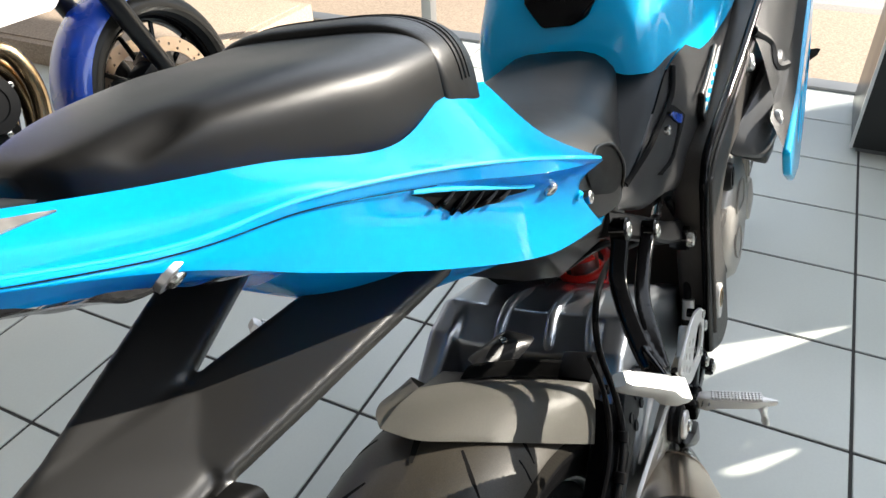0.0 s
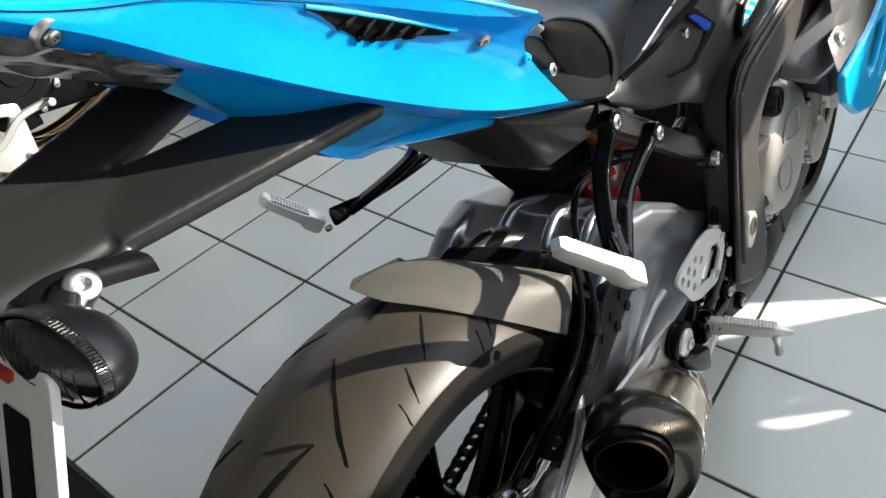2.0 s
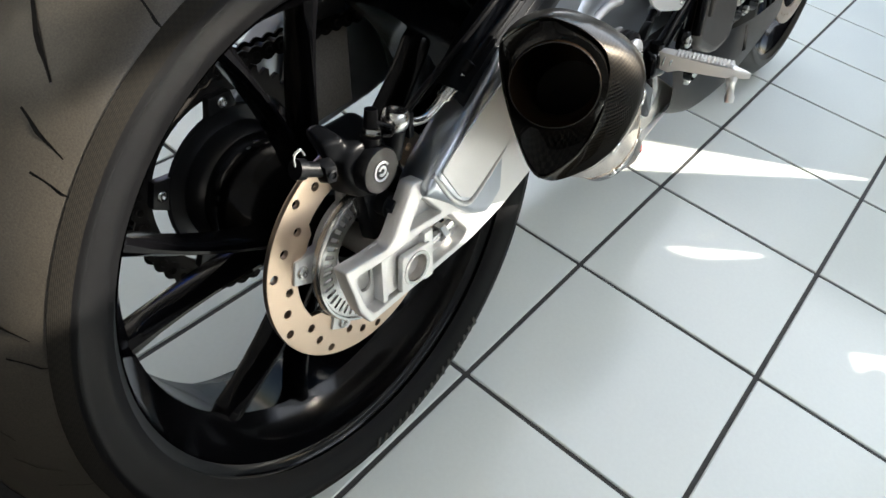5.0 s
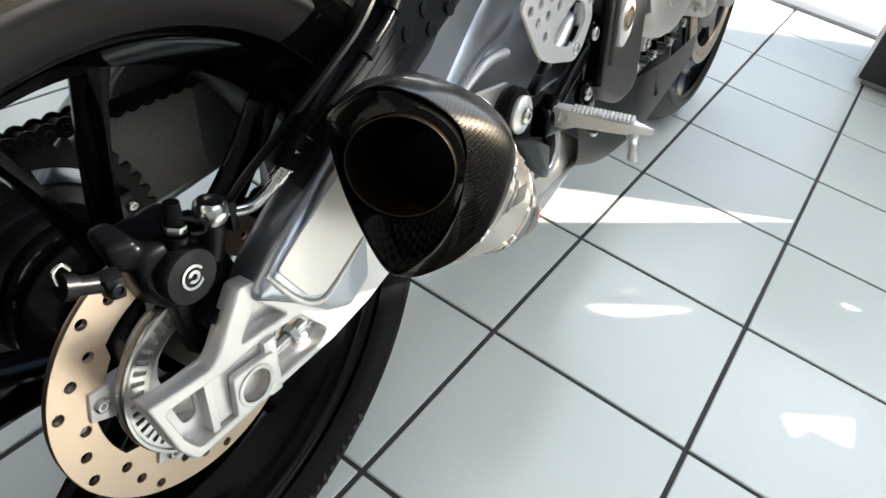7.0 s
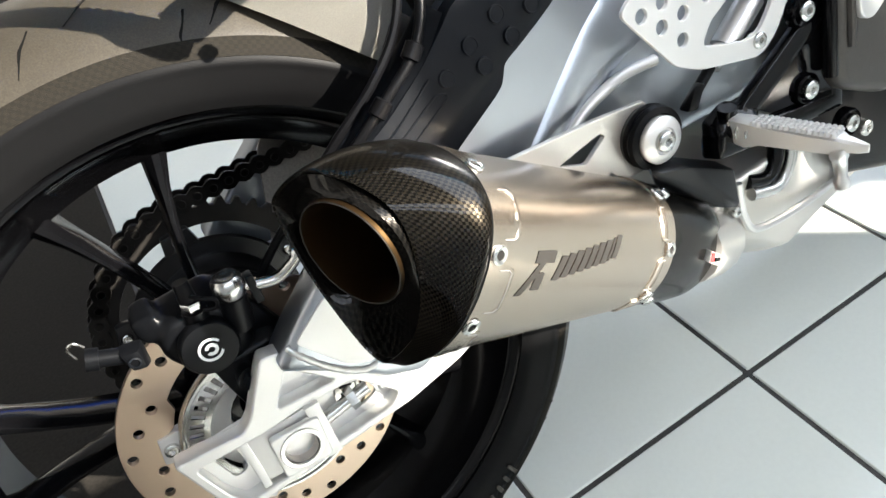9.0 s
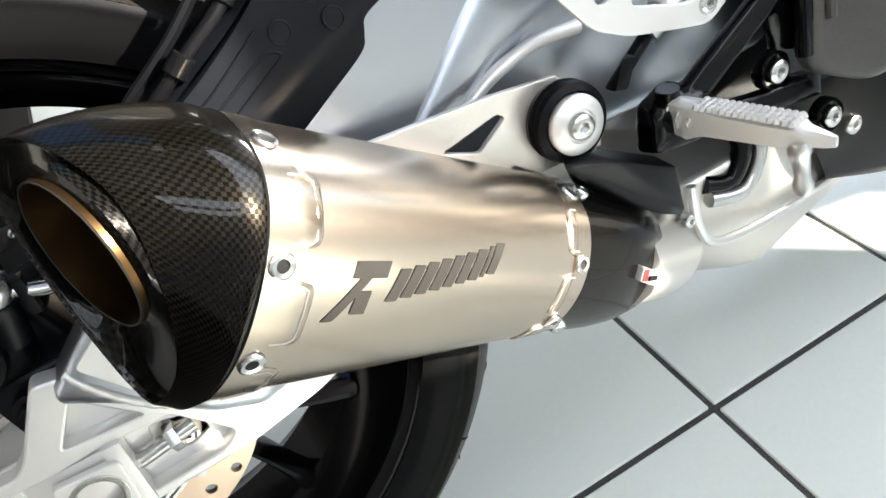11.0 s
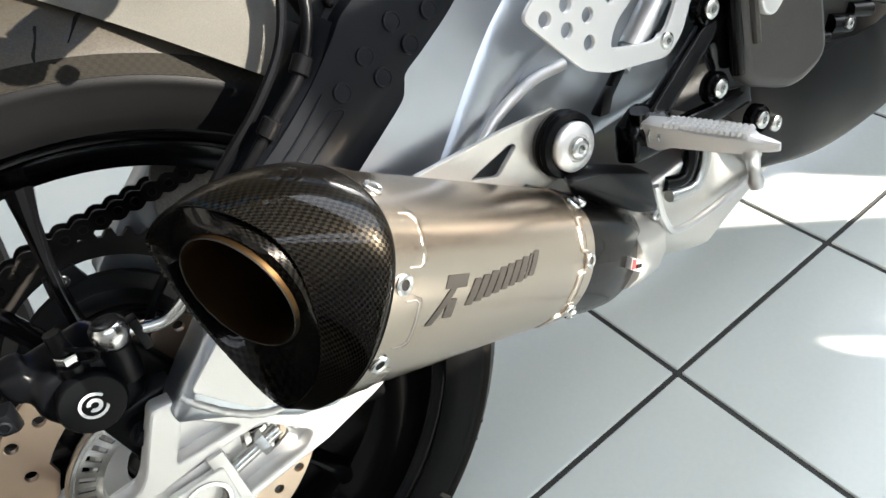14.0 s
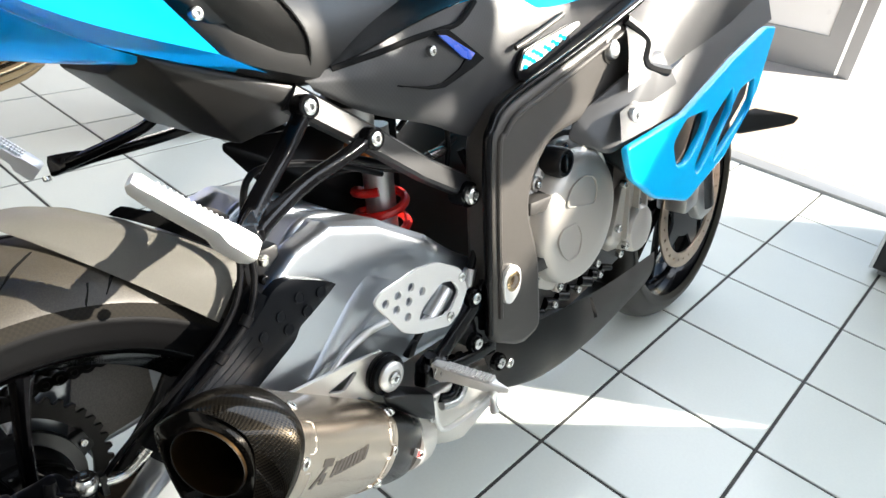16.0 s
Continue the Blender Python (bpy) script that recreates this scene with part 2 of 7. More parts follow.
def weave(name, dark, light, pitch, rough=0.18, coat=1.0, relief=0.25, metal=0.0, spec=0.03):
    """A plain carbon weave on the UV map: warp and weft take turns as squares that shine differently."""
    m = mat(name, dark, rough, metal, coat, vary=0.1, spec=spec)
    nt = m.node_tree
    b = nt.nodes["Principled BSDF"]
    L = nt.links.new
    uv = nt.nodes.new("ShaderNodeUVMap")
    ch = nt.nodes.new("ShaderNodeTexChecker")
    ch.inputs["Scale"].default_value = 1 / pitch
    ch.inputs["Color1"].default_value, ch.inputs["Color2"].default_value = (*dark, 1), (*light, 1)
    L(uv.outputs[0], ch.inputs["Vector"])
    old = b.inputs["Base Color"].links[0].from_socket
    mix = nt.nodes.new("ShaderNodeMix")
    mix.data_type, mix.blend_type = "RGBA", "MIX"
    mix.inputs[0].default_value = 0.85
    L(old, mix.inputs[6])
    L(ch.outputs["Color"], mix.inputs[7])
    L(mix.outputs[2], b.inputs["Base Color"])
    # threads: fine ripples inside each square
    w = nt.nodes.new("ShaderNodeTexWave")
    w.inputs["Scale"].default_value = 0.9 / pitch
    w.inputs["Distortion"].default_value = 0.6
    L(uv.outputs[0], w.inputs["Vector"])
    add = nt.nodes.new("ShaderNodeMath")
    add.operation = "MULTIPLY_ADD"
    add.inputs[1].default_value = 0.3
    L(w.outputs["Fac"], add.inputs[0])
    L(ch.outputs["Fac"], add.inputs[2])
    bp = nt.nodes.new("ShaderNodeBump")
    bp.inputs["Strength"].default_value, bp.inputs["Distance"].default_value = relief, 0.0008
    L(add.outputs[0], bp.inputs["Height"])
    L(bp.outputs[0], b.inputs["Normal"])
    return m


PAINT = mat("cyan_blue_paint", (0.0, 0.50, 0.94), 0.35, 0.0, 0.8, vary=0.04, rough_vary=0.05, spec=0.1)
PLASTIC = mat("black_grained_plastic", (0.0085, 0.0083, 0.0081), 0.38, bump=0.12, grain=0.15, grain_size=2600, vary=0.12, spec=0.38)
PLASTIC_SMOOTH = mat("black_satin_plastic", (0.006, 0.006, 0.0065), 0.3, vary=0.15, spec=0.25)
HUGGER = mat("dark_grey_satin_plastic", (0.19, 0.182, 0.16), 0.42, grain=0.1, grain_size=1400, bump=0.12, vary=0.08, spec=0.3)
LEATHER = mat("black_leather", (0.009, 0.0088, 0.0086), 0.38, grain=0.12, grain_size=2600, bump=0.12, vary=0.12, vary_size=9, spec=0.32)
RUBBER = mat("tyre_rubber", (0.036, 0.0315, 0.0245), 0.42, grain=0.25, grain_size=900, bump=0.08, vary=0.35, vary_size=14, spec=0.36)
SIPE = mat("dark_groove_rubber", (0.008, 0.008, 0.008), 0.9, vary=0.1, spec=0.1)
BLACK_GLOSS = mat("gloss_black_enamel", (0.0022, 0.0022, 0.0026), 0.14, 0.0, 0.06, vary=0.2, grain_size=300, spec=0.18)
BLACK_SATIN = mat("satin_black_metal", (0.010, 0.010, 0.0105), 0.3, 0.0, 0.1, bump=0.15, grain_size=900)
BLACK_CAST = mat("anodised_black_cast_metal", (0.0026, 0.0029, 0.0036), 0.36, 0.0, bump=0.06, grain_size=1500, spec=0.16)
FRAME = mat("dark_grey_painted_frame", (0.062, 0.057, 0.052), 0.38, 0.2, 0.0, bump=0.2, grain=0.15, grain_size=900, spec=0.38)
ALU = brushed("brushed_aluminium", (0.45, 0.48, 0.52), 0.31, (60, 1600, 1600), metal=0.96, relief=0.03)
ALU_CAST = mat("cast_aluminium", (0.72, 0.71, 0.69), 0.38, 1.0, bump=0.25, grain_size=600, vary=0.06)
ALU_SATIN = mat("satin_aluminium", (0.78, 0.78, 0.78), 0.32, 1.0, bump=0.15, grain_size=900, vary=0.04)
ALU_WHITE = mat("bead_blasted_aluminium", (0.78, 0.77, 0.75), 0.42, 0.65, bump=0.08, grain_size=900, vary=0.04)
# paler alloy: sunlight on pegs and arm end is put into the colour
PEG_ALU = mat("pale_sunlit_alloy", (0.80, 0.79, 0.77), 0.42, 0.5, bump=0.15, grain_size=800, vary=0.05)
STEEL = mat("zinc_plated_steel", (0.62, 0.62, 0.60), 0.25, 1.0, vary=0.1)
# warm tint: sunlight thrown onto the disc is put into the steel's colour
DISC_STEEL = brushed("warm_lit_disc_steel", (0.64, 0.50, 0.38), 0.34, (1200, 100, 1200))
TITANIUM = brushed("brushed_titanium", (0.56, 0.475, 0.385), 0.25, (900, 2600, 1), vary=0.03, amount=0.05, relief=0.004, uv=True)
ENGINE = mat("pale_bronze_engine_casting", (0.50, 0.47, 0.43), 0.40, 0.5, bump=0.15, grain_size=700, vary=0.08)
ENGINE_DARK = mat("dark_engine_casting", (0.05, 0.047, 0.044), 0.5, 0.4, bump=0.4, grain_size=400)
CARBON = weave("carbon_weave", (0.0034, 0.0029, 0.0022), (0.018, 0.0148, 0.0104), 0.0018, rough=0.32, relief=0.08, coat=0.42, metal=0.8)
CARBON_PANEL = weave("fine_pattern_plastic", (0.075, 0.075, 0.077), (0.084, 0.084, 0.086), 0.0025, rough=0.36, coat=0.1, relief=0.04, spec=0.42)
BURNT = mat("heat_tinted_steel", (0.30, 0.17, 0.07), 0.3, 1.0, vary=0.35, vary_size=30)
# soot of the outlet; its black also stands for shade in small holes
SOOT_AND_HOLES = mat("soot_and_hole_shade", (0.01, 0.009, 0.008), 0.9)
CHAIN = mat("oiled_chain_steel", (0.022, 0.020, 0.018), 0.45, 0.4, vary=0.3, vary_size=60, spec=0.25)
RED = mat("red_spring_enamel", (0.72, 0.02, 0.015), 0.3, 0.0, 0.6, vary=0.08)
RED_LENS = mat("red_reflector", (0.45, 0.02, 0.02), 0.2, 0.0, 0.8)
ORANGE = mat("burnt_orange_anodised_metal", (0.45, 0.13, 0.03), 0.35, 0.8)
WHITE_MARK = mat("white_print", (0.8, 0.8, 0.8), 0.5, vary=0.02)
DARK_MARK = mat("dark_engraving", (0.022, 0.019, 0.016), 0.5, 0.2, vary=0.05)
SMOKE = mat("smoked_lens", (0.006, 0.0055, 0.005), 0.16, 0.0, 0.4, vary=0.3, bump=0.5, grain_size=220)
PLATE_WHITE = mat("white_reflective_plate", (0.78, 0.78, 0.74), 0.35, bump=0.1, vary=0.04)
PLATE_BLUE = mat("blue_plate_band", (0.01, 0.09, 0.45), 0.35, vary=0.06)
CABLE = mat("black_cable_sheath", (0.0035, 0.0035, 0.004), 0.3, spec=0.12)
FOIL = mat("crumpled_clear_film", (0.25, 0.24, 0.23), 0.1, 0.5, bump=0.4, grain=0.3, grain_size=60, vary=0.6, vary_size=60)
DEEP_BLUE = mat("deep_blue_paint", (0.01, 0.08, 0.55), 0.28, 0.0, 1.0, vary=0.05)
WHITE_PAINT = mat("white_paint", (0.78, 0.79, 0.8), 0.3, 0.0, 0.8, vary=0.02)
GOLD_PIPE = mat("golden_heated_steel", (0.50, 0.36, 0.21), 0.24, 1.0, vary=0.2, vary_size=20)
TILE = mat("grey_white_ceramic", (0.69, 0.725, 0.68), 0.20, grain=0.015, grain_size=160, bump=0.01, vary=0.05, vary_size=3, rough_vary=0.3, spec=0.42)
GROUT = mat("dark_grout", (0.05, 0.048, 0.046), 0.85, grain=0.3, grain_size=500, bump=0.6)
WALL = mat("grey_wall_paint", (0.30, 0.30, 0.30), 0.8, bump=0.2, grain_size=200, vary=0.03)
CEIL = mat("grey_ceiling", (0.28, 0.28, 0.28), 0.85, vary=0.03)
ALU_FRAME = mat("grey_window_profile", (0.30, 0.31, 0.32), 0.4, 0.5, vary=0.05)
PAVING = mat("beige_paving", (0.42, 0.33, 0.25), 0.85, grain=0.25, grain_size=120, bump=0.6, vary=0.12, vary_size=2)
KERB = mat("grey_kerb_stone", (0.35, 0.33, 0.31), 0.85, grain=0.2, grain_size=120, bump=0.6)
ASPHALT = mat("pale_concrete_yard", (0.50, 0.48, 0.46), 0.9, grain=0.3, grain_size=200, bump=0.8)
BLACK_BOX = mat("black_laminate", (0.015, 0.015, 0.016), 0.3, vary=0.1)

KNURL = weave("knurled_rubber", (0.0125, 0.0115, 0.0098), (0.016, 0.0142, 0.0116), 0.0028, rough=0.65, coat=0.0, relief=0.25)
GUARD = mat("satin_black_guard_plastic", (0.0045, 0.0055, 0.0075), 0.42, grain=0.1, grain_size=2600, bump=0.06, vary=0.1, spec=0.14)
DARK_FLOOR = mat("dark_brown_flooring", (0.020, 0.018, 0.0155), 0.75, grain=0.2, grain_size=220, bump=0.2, vary=0.25, vary_size=5, spec=0.08)
SIDEWALL = mat("black_sidewall_rubber", (0.0042, 0.0042, 0.0045), 0.45, grain=0.15, grain_size=900, bump=0.06, vary=0.2, vary_size=20, spec=0.10)
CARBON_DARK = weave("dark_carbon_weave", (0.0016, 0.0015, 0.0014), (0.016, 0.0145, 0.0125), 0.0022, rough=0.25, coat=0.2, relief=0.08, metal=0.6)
PIPE_PALE = mat("pale_golden_steel", (0.74, 0.71, 0.66), 0.42, 0.85, bump=0.2, grain_size=900, vary=0.08)
# lighter black plastic: sunlight on the plate holder is put into the colour
HOLDER = mat("sunlit_black_plastic", (0.013, 0.0127, 0.0124), 0.34, grain=0.12, grain_size=2600, bump=0.1, vary=0.1, spec=0.5)
PALE_MASK = mat("pale_mask_paint", (0.68, 0.68, 0.66), 0.7, bump=0.1, grain_size=300, vary=0.03)
OUTLET = mat("heat_tinted_brown_steel", (0.060, 0.034, 0.014), 0.35, 0.9, vary=0.4, vary_size=30, spec=0.12)
CAST_GREY = mat("rough_grey_casting", (0.20, 0.185, 0.17), 0.65, 0.2, bump=0.4, grain=0.15, grain_size=500, vary=0.15, vary_size=20)
# ---- the showroom: floor, walls, window fronts, ground outside ----
S, X0 = 0.31, 0.787
EAST, SOUTH, NORTH, WEST, TOP = 2.95, -3.0, 5.2, -3.2, 4.3


def structure(name, bm, material, label, category, parent=None, smooth=30):
    ob = part(name, bm, material, parent, smooth=smooth)
    return tagged(ob, label, category, kind="structure")


floor = structure("floor", box(WEST, SOUTH, -0.12, 2.93, NORTH, -0.003, 0), GROUT, "dark grout bed under grey-white glazed ceramic floor tiles", "floor")
ground = structure("ground", box(-120, -120, -0.32, 120, 120, -0.17, 0), ASPHALT, "pale sunlit concrete yard outside the showroom", "ground")
pavement = structure("pavement", box(3.02, -9, -0.2, 4.1, 12, -0.03, 0.004), PAVING, "sunlit beige paved strip outside the window front", "pavement")
kerb = structure("kerb", join(box(4.1, -9, -0.2, 4.22, 12, -0.05, 0.006), box(4.22, -9, -0.2, 4.42, 12, -0.09, 0.006)), KERB, "low grey double kerb along the paved strip", "kerb")


def wall_with_window(name, axis, at, thick, a0, a1, openings, label):
    """An upright wall at axis = at, from a0 to a1 along the other, with openings (a, b, z0, z1)."""
    boxes = []
    cuts = sorted(openings)
    edges = [a0] + [v for o in cuts for v in o[:2]] + [a1]
    for i in range(0, len(edges), 2):
        boxes.append((edges[i], edges[i + 1], 0.0, TOP))
    for a, b, z0, z1 in cuts:
        if z0 > 0:
            boxes.append((a, b, 0.0, z0))
        if z1 < TOP:
            boxes.append((a, b, z1, TOP))
    bms = []
    for a, b, z0, z1 in boxes:
        if b - a < 0.001:
            continue
        if axis == "y":
            bms.append(box(a, at, z0 - 0.12, b, at + thick, z1, 0))
        else:
            bms.append(box(at, a, z0 - 0.12, at + thick, b, z1, 0))
    return structure(name, join(*bms), WALL, label, "wall")


wall_south = wall_with_window("wall_south", "y", SOUTH - 0.2, 0.2, WEST, EAST, [(-1.2, 2.95, 0.9, 4.1)], "grey plastered wall with a wide window")
wall_west = wall_with_window("wall_west", "x", WEST - 0.2, 0.2, SOUTH - 0.2, NORTH + 0.2, [], "plain grey plastered wall")
wall_north = wall_with_window("wall_north", "y", NORTH, 0.2, WEST, EAST, [], "plain grey plastered wall")
ceiling = structure("ceiling", box(WEST - 0.2, SOUTH - 0.2, TOP, EAST + 0.1, NORTH + 0.2, TOP + 0.15, 0), CEIL, "plain grey ceiling", "ceiling")

# window front towards the yard: a dark sill strip, thin posts, tall panes
window_front = empty("window_1")
tagged(window_front, "tall glazed window front with slim grey frames", "window", kind="structure")
part("window_sill", box(2.93, SOUTH, -0.12, 3.02, NORTH, 0.012, 0.003), ALU_FRAME, window_front)
part("window_frame", join(*[box(2.95, y - 0.025, 0.012, 3.01, y + 0.025, TOP, 0.003) for y in (-1.5, 1.55, 3.4, 5.17)], box(2.95, SOUTH, 3.9, 3.01, NORTH, 3.96, 0.003)), ALU_FRAME, window_front)

# unseen board added to shape the sunlight: its outline and cut-outs place the patches
PART_Y = -1.15
slits = [
    rounded([(-0.386, 0.078), (1.406, 0.078), (1.435, 0.377), (1.144, 0.388), (1.223, 0.503), (-0.017, 0.503)], 0.02),
    [(2.244, 0.940), (2.427, 0.911), (2.309, 0.561)],
    rounded([(2.017, 0.739), (2.067, 0.716), (2.028, 0.699), (1.992, 0.722)], 0.015),
    rounded([(1.985, 0.768), (1.978, 0.670), (1.948, 0.647), (1.927, 0.716)], 0.025),
    [(1.678, 0.532), (1.658, 0.457), (1.578, 0.451), (1.628, 0.492), (1.598, 0.509)],
    rounded([(2.133, 0.630), (2.138, 0.566), (2.108, 0.578)], 0.01),
    rounded([(2.003, 0.515), (1.953, 0.469), (1.958, 0.492)], 0.008),
    rounded([(1.903, 1.560), (1.920, 1.593), (1.947, 1.587), (1.966, 1.601), (1.985, 1.585), (1.968, 1.545)], 0.006),
    rounded([(1.892, 1.691), (1.940, 1.679), (1.909, 1.668), (1.930, 1.628), (1.911, 1.618), (1.885, 1.663)], 0.004),
]
partition = slab([(-2.0, 0.0), (2.92, 0.0), (2.92, 2.3), (2.35, 2.3), (2.30, 1.80), (1.86, 1.77), (1.833, 1.643), (1.860, 1.544), (1.954, 1.516), (1.947, 1.447), (1.997, 1.446), (2.105, 1.516), (2.115, 1.542), (2.097, 1.584), (2.063, 1.598), (2.037, 1.628), (2.072, 1.673), (2.095, 1.725), (2.207, 1.722), (2.202, 1.671), (2.477, 1.664), (2.602, 0.963), (2.202, 0.963), (2.047, 1.073), (1.949, 1.075), (1.937, 1.253), (1.92, 1.40), (1.64, 1.425), (1.605, 1.30), (1.68, 1.22), (1.760, 1.070), (1.48, 1.08), (1.44, 1.27), (-1.5, 1.29), (-1.5, 1.41), (1.2, 1.412), (1.335, 1.432), (1.40, 1.45), (1.37, 1.468), (1.2, 1.462), (-2.0, 1.46)], slits, 0.02, 0.0, side(PART_Y))
tagged(part("sun_mask_board", partition, PALE_MASK), "unseen pale board with cut-outs, added to shape the sunlight", "partition", kind="structure")

# unseen canopy added in the yard: shades the floor behind the motorcycle
canopy = tagged(empty("canopy"), "unseen grey canopy on posts, added in the yard to block the sun", "canopy", kind="structure")
part("roof", box(4.38, -3.7, 2.95, 6.1, 1.0, 3.05, 0.01), ALU_FRAME, canopy)
for x in (4.5, 6.0):
    part("post", box(x - 0.05, -3.68, -0.17, x + 0.05, -3.58, 2.95, 0.004), ALU_FRAME, canopy)


# daylight of the sky in the window openings
def sky_lamp(name, at, target, w, h, power):
    la = new(name, bpy.data.lights.new(name, "AREA"))
    la.data.shape, la.data.size, la.data.size_y, la.data.energy, la.data.color = "RECTANGLE", w, h, power, (0.91, 0.985, 1.09)
    la.matrix_world = look(at, target)
    return la


sky_lamp("sky_light_south", (0.85, SOUTH - 0.1, 2.4), (0.85, 3, 1.4), 4.0, 2.6, 32)
sky_lamp("sky_light_east", (3.06, -0.1, 2.6), (0, -0.3, 0.9), 4.2, 2.2, 30)

# ---- the cyan sports motorcycle, leaning on its side stand; x forward, y to its left, z up from the rear tyre's foot ----
BIKE = pose(0.287, 0.07, 0.0, -12.0, 0, 0)
bike = tagged(empty("motorcycle", BIKE), "cyan-blue sports motorcycle with black seat and titanium exhaust on tiles", "motorcycle")
AX = Vector((0, 0, 0.32))


def tyre_profile(R, w, rim, n=17):
    prof = [(0, R), (0.3 * w, R - 0.003), (0.56 * w, R - 0.0115), (0.78 * w, R - 0.0245), (0.93 * w, R - 0.040), (w, R - 0.055), (0.99 * w, rim + 0.024), (0.95 * w, rim + 0.010), (0.89 * w, rim)]
    return [tuple(p)[:2] for p in spline([(a, b, 0) for a, b in prof], n)]


def tyre_bm(R, w, rim, centre, n=96):
    prof = [(0, R), (0.3 * w, R - 0.003), (0.56 * w, R - 0.0115), (0.78 * w, R - 0.0245), (0.93 * w, R - 0.040), (w, R - 0.055), (0.99 * w, rim + 0.024), (0.95 * w, rim + 0.010), (0.89 * w, rim)]
    pts = [tuple(p) for p in spline([(a, b, 0) for a, b in prof], 17)]
    pr = [(-a, b) for a, b, _ in reversed(pts)] + [(a, b) for a, b, _ in pts[1:]]
    return lathe(pr, n, "y", centre)


CROWN = [(0, 0.0), (0.3, 0.003), (0.56, 0.0115), (0.78, 0.0245), (0.93, 0.040), (1.0, 0.055)]


def crown(R, w, y):
    """Radius of the tyre at sideways place y."""
    f = min(abs(y) / w, 1.0)
    for (a, p), (b, q) in zip(CROWN, CROWN[1:]):
        if f <= b:
            return R - p - (q - p) * (f - a) / (b - a)


def grooves(R, w, centre, count, shapes, depth=0.0011):
    """Tapered tread grooves: shapes of (y0, a0, y1, a1, width), a in degrees round the wheel."""
    bms = []
    for k in range(count):
        for y0, a0, y1, a1, wd in shapes:
            pts = []
            for i in range(7):
                f = i / 6
                y, a = y0 + (y1 - y0) * f, radians(k * 360 / count + a0 + (a1 - a0) * f)
                r = crown(R, w, y) + depth
                pts.append((y, a, r, wd * (0.25 + 0.75 * math.sin(math.pi * min(0.15 + f * 0.75, 1)))))
            L, Rr = [], []
            for i, (y, a, r, h) in enumerate(pts):
                dy, da = y1 - y0, radians(a1 - a0) * R
                ln = math.hypot(dy, da) or 1
                ny, na = -da / ln * h / 2, dy / ln * h / 2 / R
                L.append(Vector(centre) + Vector((r * math.cos(a + na), y + ny, r * math.sin(a + na))))
                Rr.append(Vector(centre) + Vector((r * math.cos(a - na), y - ny, r * math.sin(a - na))))
            bms.append((L, Rr))
    bm = bmesh.new()
    for L, Rr in bms:
        a = [bm.verts.new(v) for v in L]
        b = [bm.verts.new(v) for v in Rr]
        for i in range(len(a) - 1):
            bm.faces.new((a[i], a[i + 1], b[i + 1], b[i]))
    return bm


wheel = part("wheel", lathe([(-0.083, 0.2335), (-0.0835, 0.2345), (-0.080, 0.2352), (-0.077, 0.2335), (-0.074, 0.226), (-0.066, 0.2225), (-0.05, 0.221), (-0.042, 0.212), (-0.03, 0.203), (0.03, 0.203), (0.042, 0.212), (0.05, 0.221), (0.066, 0.2225), (0.077, 0.2335), (0.080, 0.2352), (0.0835, 0.2345), (0.083, 0.2335)], 96, "y", AX), BLACK_GLOSS, bike, "gloss black cast wheel rim")
REAR = tyre_profile(0.32, 0.0955, 0.2335, 65)
TREAD = [p for p in REAR if p[1] > 0.32 - 0.046]
tyre = part("tyre", lathe([(-a, b) for a, b in reversed(TREAD)] + TREAD[1:], 128, "y", AX), RUBBER, wheel, "dusty sports tyre with slanted tread grooves")
# tread: three slanted cuts on each flank, sixteen times round; longer cuts and a wedge four times
CUTS = [(-0.034, 0, -0.069, 7.5, 0.0040), (-0.062, -11.4, -0.085, -8.0, 0.0034), (-0.076, -5.5, -0.091, -4.0, 0.0030)]
LONG = [(-0.004, -29, -0.071, -15, 0.0046), (-0.039, -15.5, -0.001, 6, 0.0085), (-0.040, -15.5, -0.001, -11, 0.0040)]
for shapes, count, phase in ((CUTS, 16, 126), ([(-y, a + 11, -q, b + 11, w) for y, a, q, b, w in CUTS], 16, 126), (LONG, 4, 126), ([(-y, a + 45, -q, b + 45, w) for y, a, q, b, w in LONG], 4, 126)):
    for shape in shapes:
        gm = mesh(grooves(0.32, 0.0955, (0, 0, 0), 1, [shape]), 60)
        gm.materials.append(SIPE)
        for k in range(count):
            part("tread_groove", gm, None, tyre, m=Matrix.Translation(AX) @ Matrix.Rotation(-radians(k * 360 / count + phase), 4, "Y"))
BAND = [p for p in REAR if 0.041 < 0.32 - p[1] < 0.054]
SIDE = [p for p in REAR if p[1] <= 0.32 - 0.0445]
for y0 in (-1, 1):
    part("shoulder_band", lathe([(y0 * (a + 0.0006), b + 0.0004) for a, b in BAND], 128, "y", AX), KNURL, tyre, "knurled shoulder band")
    part("sidewall", lathe([(y0 * (a + 0.0002), b + 0.0001) for a, b in SIDE], 128, "y", AX), SIDEWALL, tyre, "black tyre sidewall")
# raised marks on the flank, plain bars
for i in range(17):
    a = radians(-92 + 2.55 * i)
    rr = 0.262
    h = 0.0075 if i in (0, 5, 10, 16) else 0.0055
    part("sidewall_mark", box(-0.0020, -0.0006, -h, 0.0020, 0.0006, h, 0.0004, 1), RUBBER, tyre, m=Matrix.Translation(AX + Vector((rr * math.cos(a), -0.0962, rr * math.sin(a)))) @ Matrix.Rotation(math.pi / 2 - a + 0.25, 4, "Y"))
# barrel, hub and paired spokes
part("barrel", lathe([(-0.074, 0.2245), (-0.05, 0.217), (-0.03, 0.1985), (0.03, 0.1985), (0.05, 0.217), (0.074, 0.2245)], 96, "y", AX), BLACK_GLOSS, wheel)
